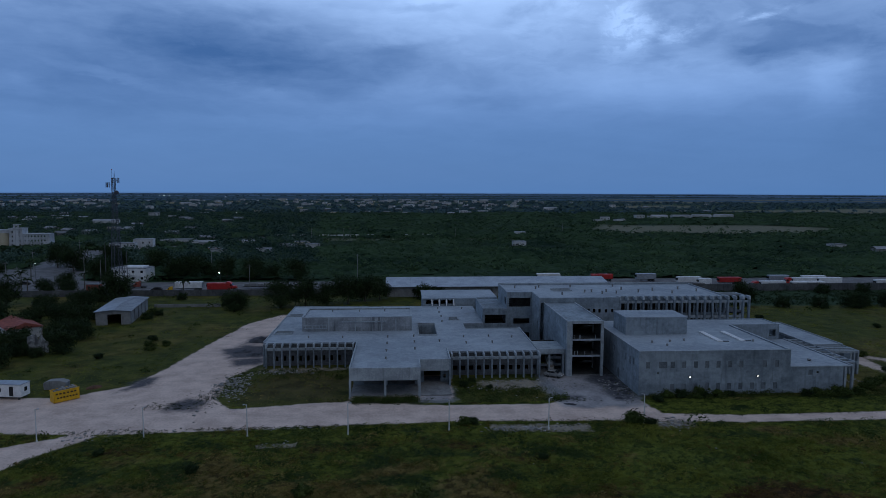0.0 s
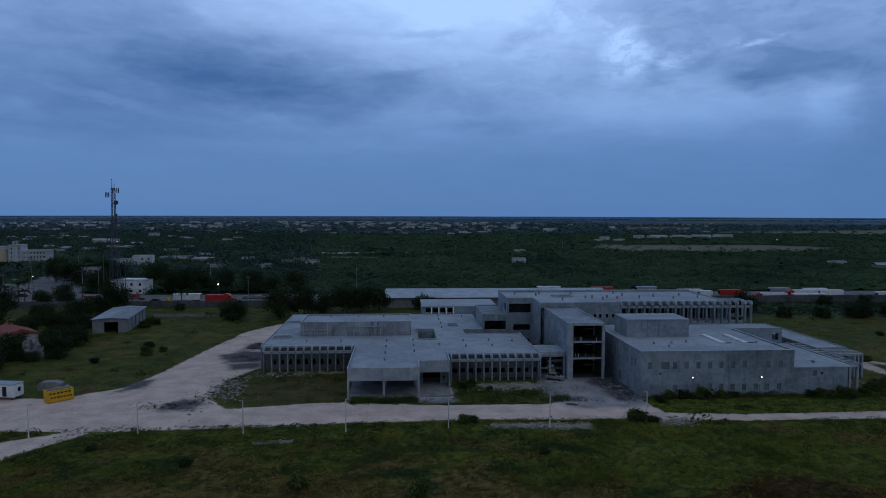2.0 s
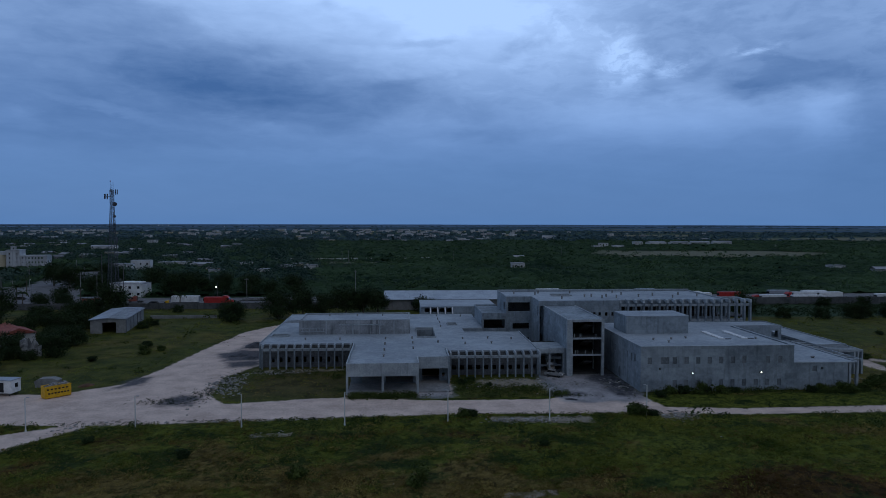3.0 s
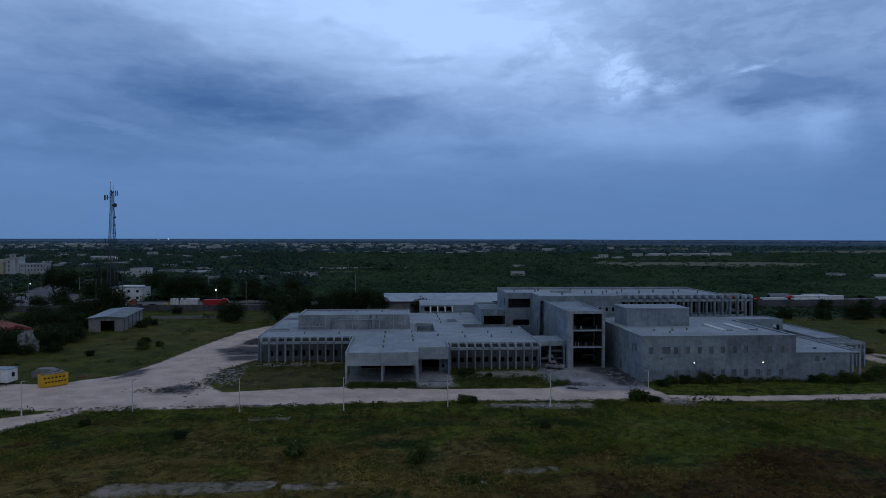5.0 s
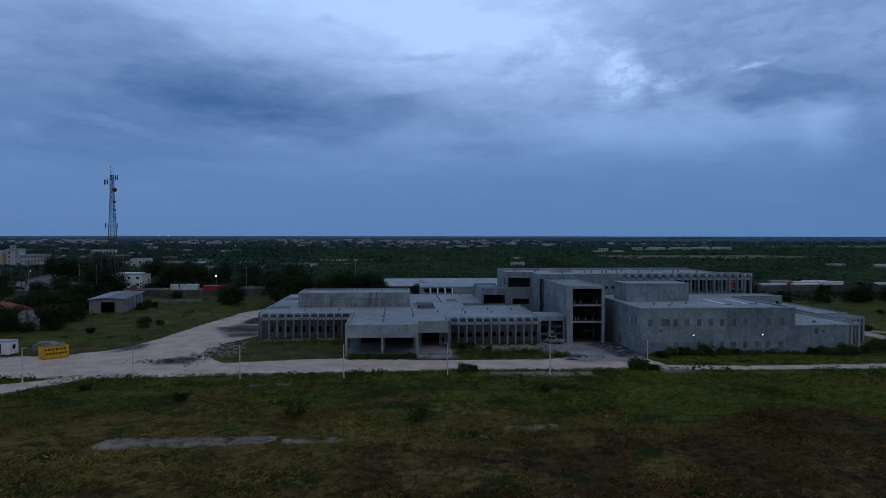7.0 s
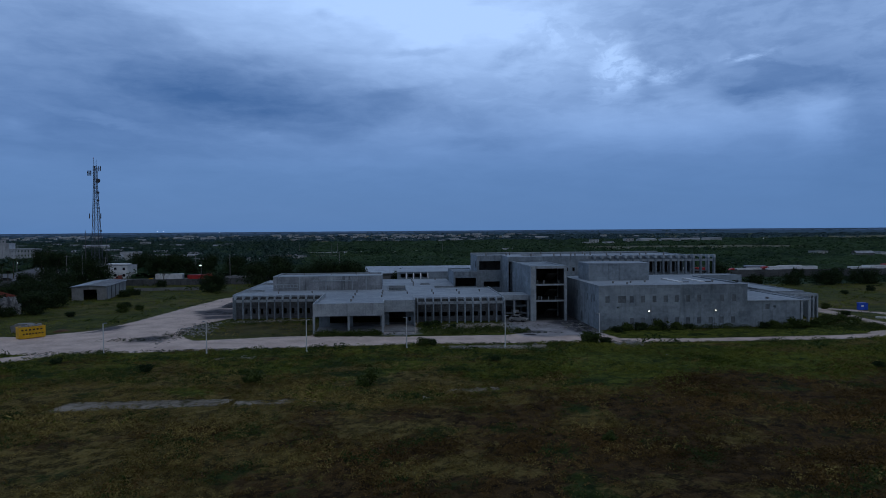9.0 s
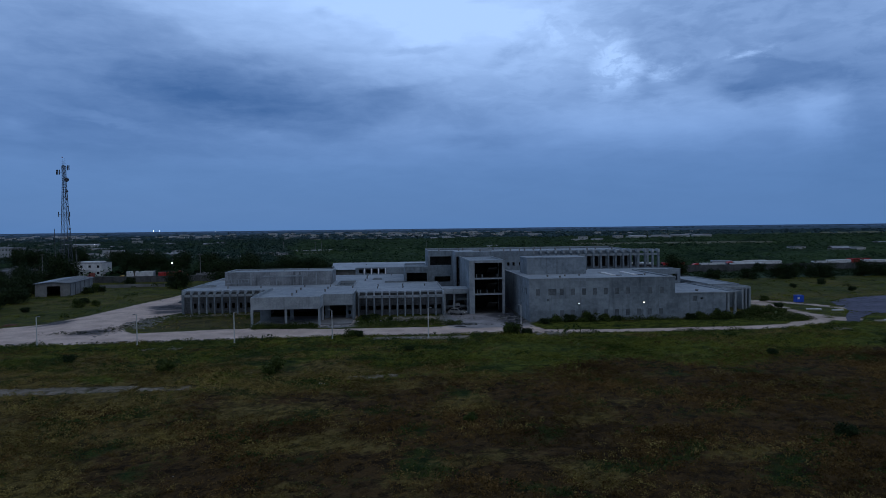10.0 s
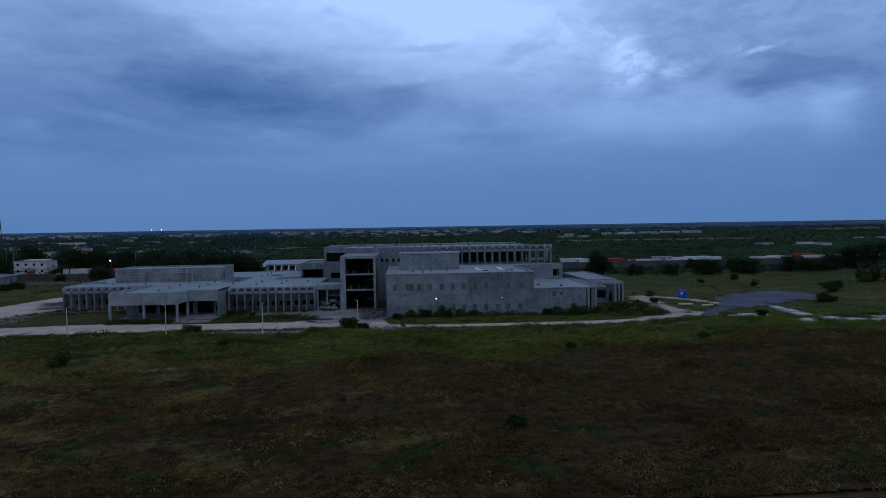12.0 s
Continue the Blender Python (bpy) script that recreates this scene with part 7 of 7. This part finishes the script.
def near_houses():
    t = house_kind(13.5, 8, 6.2, WHITE, "white two-storey house behind the street", 2)
    t.matrix_basis = pose(-118.1, 296, 0, 0, 0, -6) @ Matrix.Diagonal((1.12, 1.0, 0.92, 1))
    t["group"] = "houses near the street"
    b = B()
    box(b, -2.6, 2.6, -5.6, -4.5, 3.3, 3.5)
    part("balcony_slab", b, WHITE, t)
    for k in range(9):
        b = B()
        rod(b, (-2.5 + 0.625 * k, -5.5, 3.5), (-2.5 + 0.625 * k, -5.5, 4.4), 0.05, sides=5)
        part("baluster", b, WHITE, t)
    b = B()
    box(b, -3.0, 5.0, -3.0, 3.0, 6.45, 7.0)
    part("roof_room", b, WHITE, t)
    t = house_kind(14, 8, 2.9, PLASTER, "low house with red clay tile roof", 1, "tile")
    t.matrix_basis = pose(-105.5, 185.5, 0, 0, 0, -48)
    t["group"] = "houses near the street"
    ruin = thing("ruined_wall", pose(-89.2, 164.6, 0, 0, 0, 8), "ragged whitewashed wall of a ruined hut", "wall")
    b = B()
    tops = (3.0, 4.5, 4.1, 4.6, 3.2, 4.4, 3.7, 2.7)
    for k, z in enumerate(tops):
        prism(b, [(-2.2 + 0.55 * k, 0), (-1.65 + 0.55 * k, 0), (-1.65 + 0.55 * k, tops[min(k + 1, 7)]), (-2.2 + 0.55 * k, z)], "y", 0, 0.3)
    bmesh.ops.remove_doubles(b, verts=b.verts, dist=0.001)
    part("wall", b, SHABBY, ruin)
    b = B()
    slab(b, "x", -2.5, -2.2, 0.0, 3.4, 0, 4.0, [(1.0, 2.0, 1.0, 2.4)])
    part("side_wall", b, SHABBY, ruin)
    for x, y, w, h, a in ((-178, 432, 15, 5.5, 8), (-170, 446, 12, 7.0, 8), (-163, 493, 24, 3.4, 3), (-140, 478, 16, 3.2, -3)):
        t = house_kind(w, 8, h, PLASTER, "pale flat-roofed building by the far road", 2 if h > 5 else 1)
        t.matrix_basis = pose(x, y, 0, 0, 0, a)
    t = house_kind(4.6, 4, 2.8, TILE, "dull red roadside kiosk on the street")
    t.matrix_basis = pose(-121.0, 265, 0)


near_houses()


def mill():
    t = thing("grain_mill", pose(-251.5, 462, 0, 0, 0, 6) @ Matrix.Diagonal((0.88, 0.9, 0.86, 1)), "large pale mill with tower and long wing", "building")
    b = B()
    gaps = [(x, x + 1.1, z, z + 1.5) for z in (1.6, 5.0, 8.4, 11.8) for x in (-13.2, -8.0)]
    slab(b, "y", 0, 0.4, -15, -5.5, 0, 15.2, gaps)
    slab(b, "x", -15, -14.6, 0.4, 9.6, 0, 15.2)
    slab(b, "x", -5.9, -5.5, 0.4, 9.6, 0, 15.2)
    slab(b, "y", 9.6, 10, -15, -5.5, 0, 15.2)
    slab(b, "z", 15.2, 15.6, -15.3, -5.2, -0.3, 10.3)
    tower_part = pieces("tower", b, MILL_PLASTER, t, rest="wall")
    b = B()
    slab(b, "y", 3, 3.3, -13, -9, 15.6, 18.2, [(-11.5, -10.5, 16.2, 17.4)])
    slab(b, "z", 18.2, 18.5, -13.2, -8.8, 2.8, 7)
    pieces("roof_room", b, MILL_PLASTER, tower_part)
    b = B()
    gaps = [(-4.6 + 2.3 * k, -3.5 + 2.3 * k, z, z + 1.4) for k in range(7) for z in (1.5, 5.0, 8.4)]
    slab(b, "y", 1, 1.4, -5.5, 13.3, 0, 10.8, gaps)
    slab(b, "x", 12.9, 13.3, 1.4, 10, 0, 10.8)
    slab(b, "z", 10.8, 11.2, -5.5, 13.6, 0.7, 10)
    pieces("wing", b, MILL_PLASTER, t, rest="wall")
    for k in range(4):
        b = B()
        rod(b, (-46 + 8.6 * k, 5, 0), (-46 + 8.6 * k, 5, 11.8), 4.3, sides=18)
        part("silo", b, BEIGE, t, "beige concrete silo")
    b = B()
    box(b, -51, -15.3, 1.0, 9.0, 11.8, 14.4)
    part("silo_gallery", b, MILL_PLASTER, t)


mill()


def street_lights():
    lit = thing("street_lamp", pose(-74.2, 272.3, 0), "lit street lamp on a grey pole", "street lamp", "street lamps")
    b = B()
    rod(b, (0, 0, -0.1), (0, 0, 8.2), 0.12, 0.08, sides=7)
    part("pole", b, STEEL, lit)
    b = B()
    rod(b, (0, 0, 6.0), (0, -1.0, 6.3), 0.05, sides=5)
    part("arm", b, STEEL, lit)
    b = B()
    box(b, -0.3, 0.3, -1.3, -0.9, 6.15, 6.4)
    part("lamp_head", bevelled(b, 0.08), LAMP_GLOW, lit, "glowing lamp head")
    r = random.Random(4)
    for i, (x, y) in enumerate(((-150, 265), (-166, 285), (-141, 300), (-179, 330), (-160, 345), (-190, 400), (-125, 280), (-108, 262), (-60, 262), (-98, 345), (-40, 520), (-45, 520), (-70, 520), (45, 540), (150, 600), (-20, 300))):
        p = thing("utility_pole", pose(x, y, 0, 0, 0, 20 * i), "grey utility pole with crossarm", "pole", "utility poles")
        b = B()
        h = 9.5 + 1.5 * r.random()
        rod(b, (0, 0, -0.1), (0, 0, h), 0.16, 0.1, sides=6)
        part("pole", b, GREYWALL, p)
        b = B()
        box(b, -1.1, 1.1, -0.06, 0.06, h - 0.7, h - 0.55)
        part("crossarm", b, GREYWALL, p)
    for x, y, z, s in ((-735, 2100, 20, 0.75), (-718, 2100, 20, 0.8), (-752, 2110, 20, 0.55), (-560, 2150, 16, 0.55), (-162, 300, 7, 0.14), (-268, 640, 8, 0.25), (410, 690, 8, 0.16), (-220, 900, 9, 0.3)):
        g = float(rise(np.array(x), np.array(y)))
        p = thing("street_lamp", pose(x, y, g), "distant lit lamp on a tall pole", "street lamp", "distant street lamps")
        b = B()
        rod(b, (0, 0, -0.2), (0, 0, z), 0.1 * s + 0.05, sides=5)
        part("pole", b, STEEL, p)
        b = B()
        bmesh.ops.create_uvsphere(b, u_segments=8, v_segments=6, radius=s, matrix=Matrix.Translation((0, 0, z)))
        part("lamp_head", b, TOWN_GLOW, p, "glowing lamp head")


street_lights()
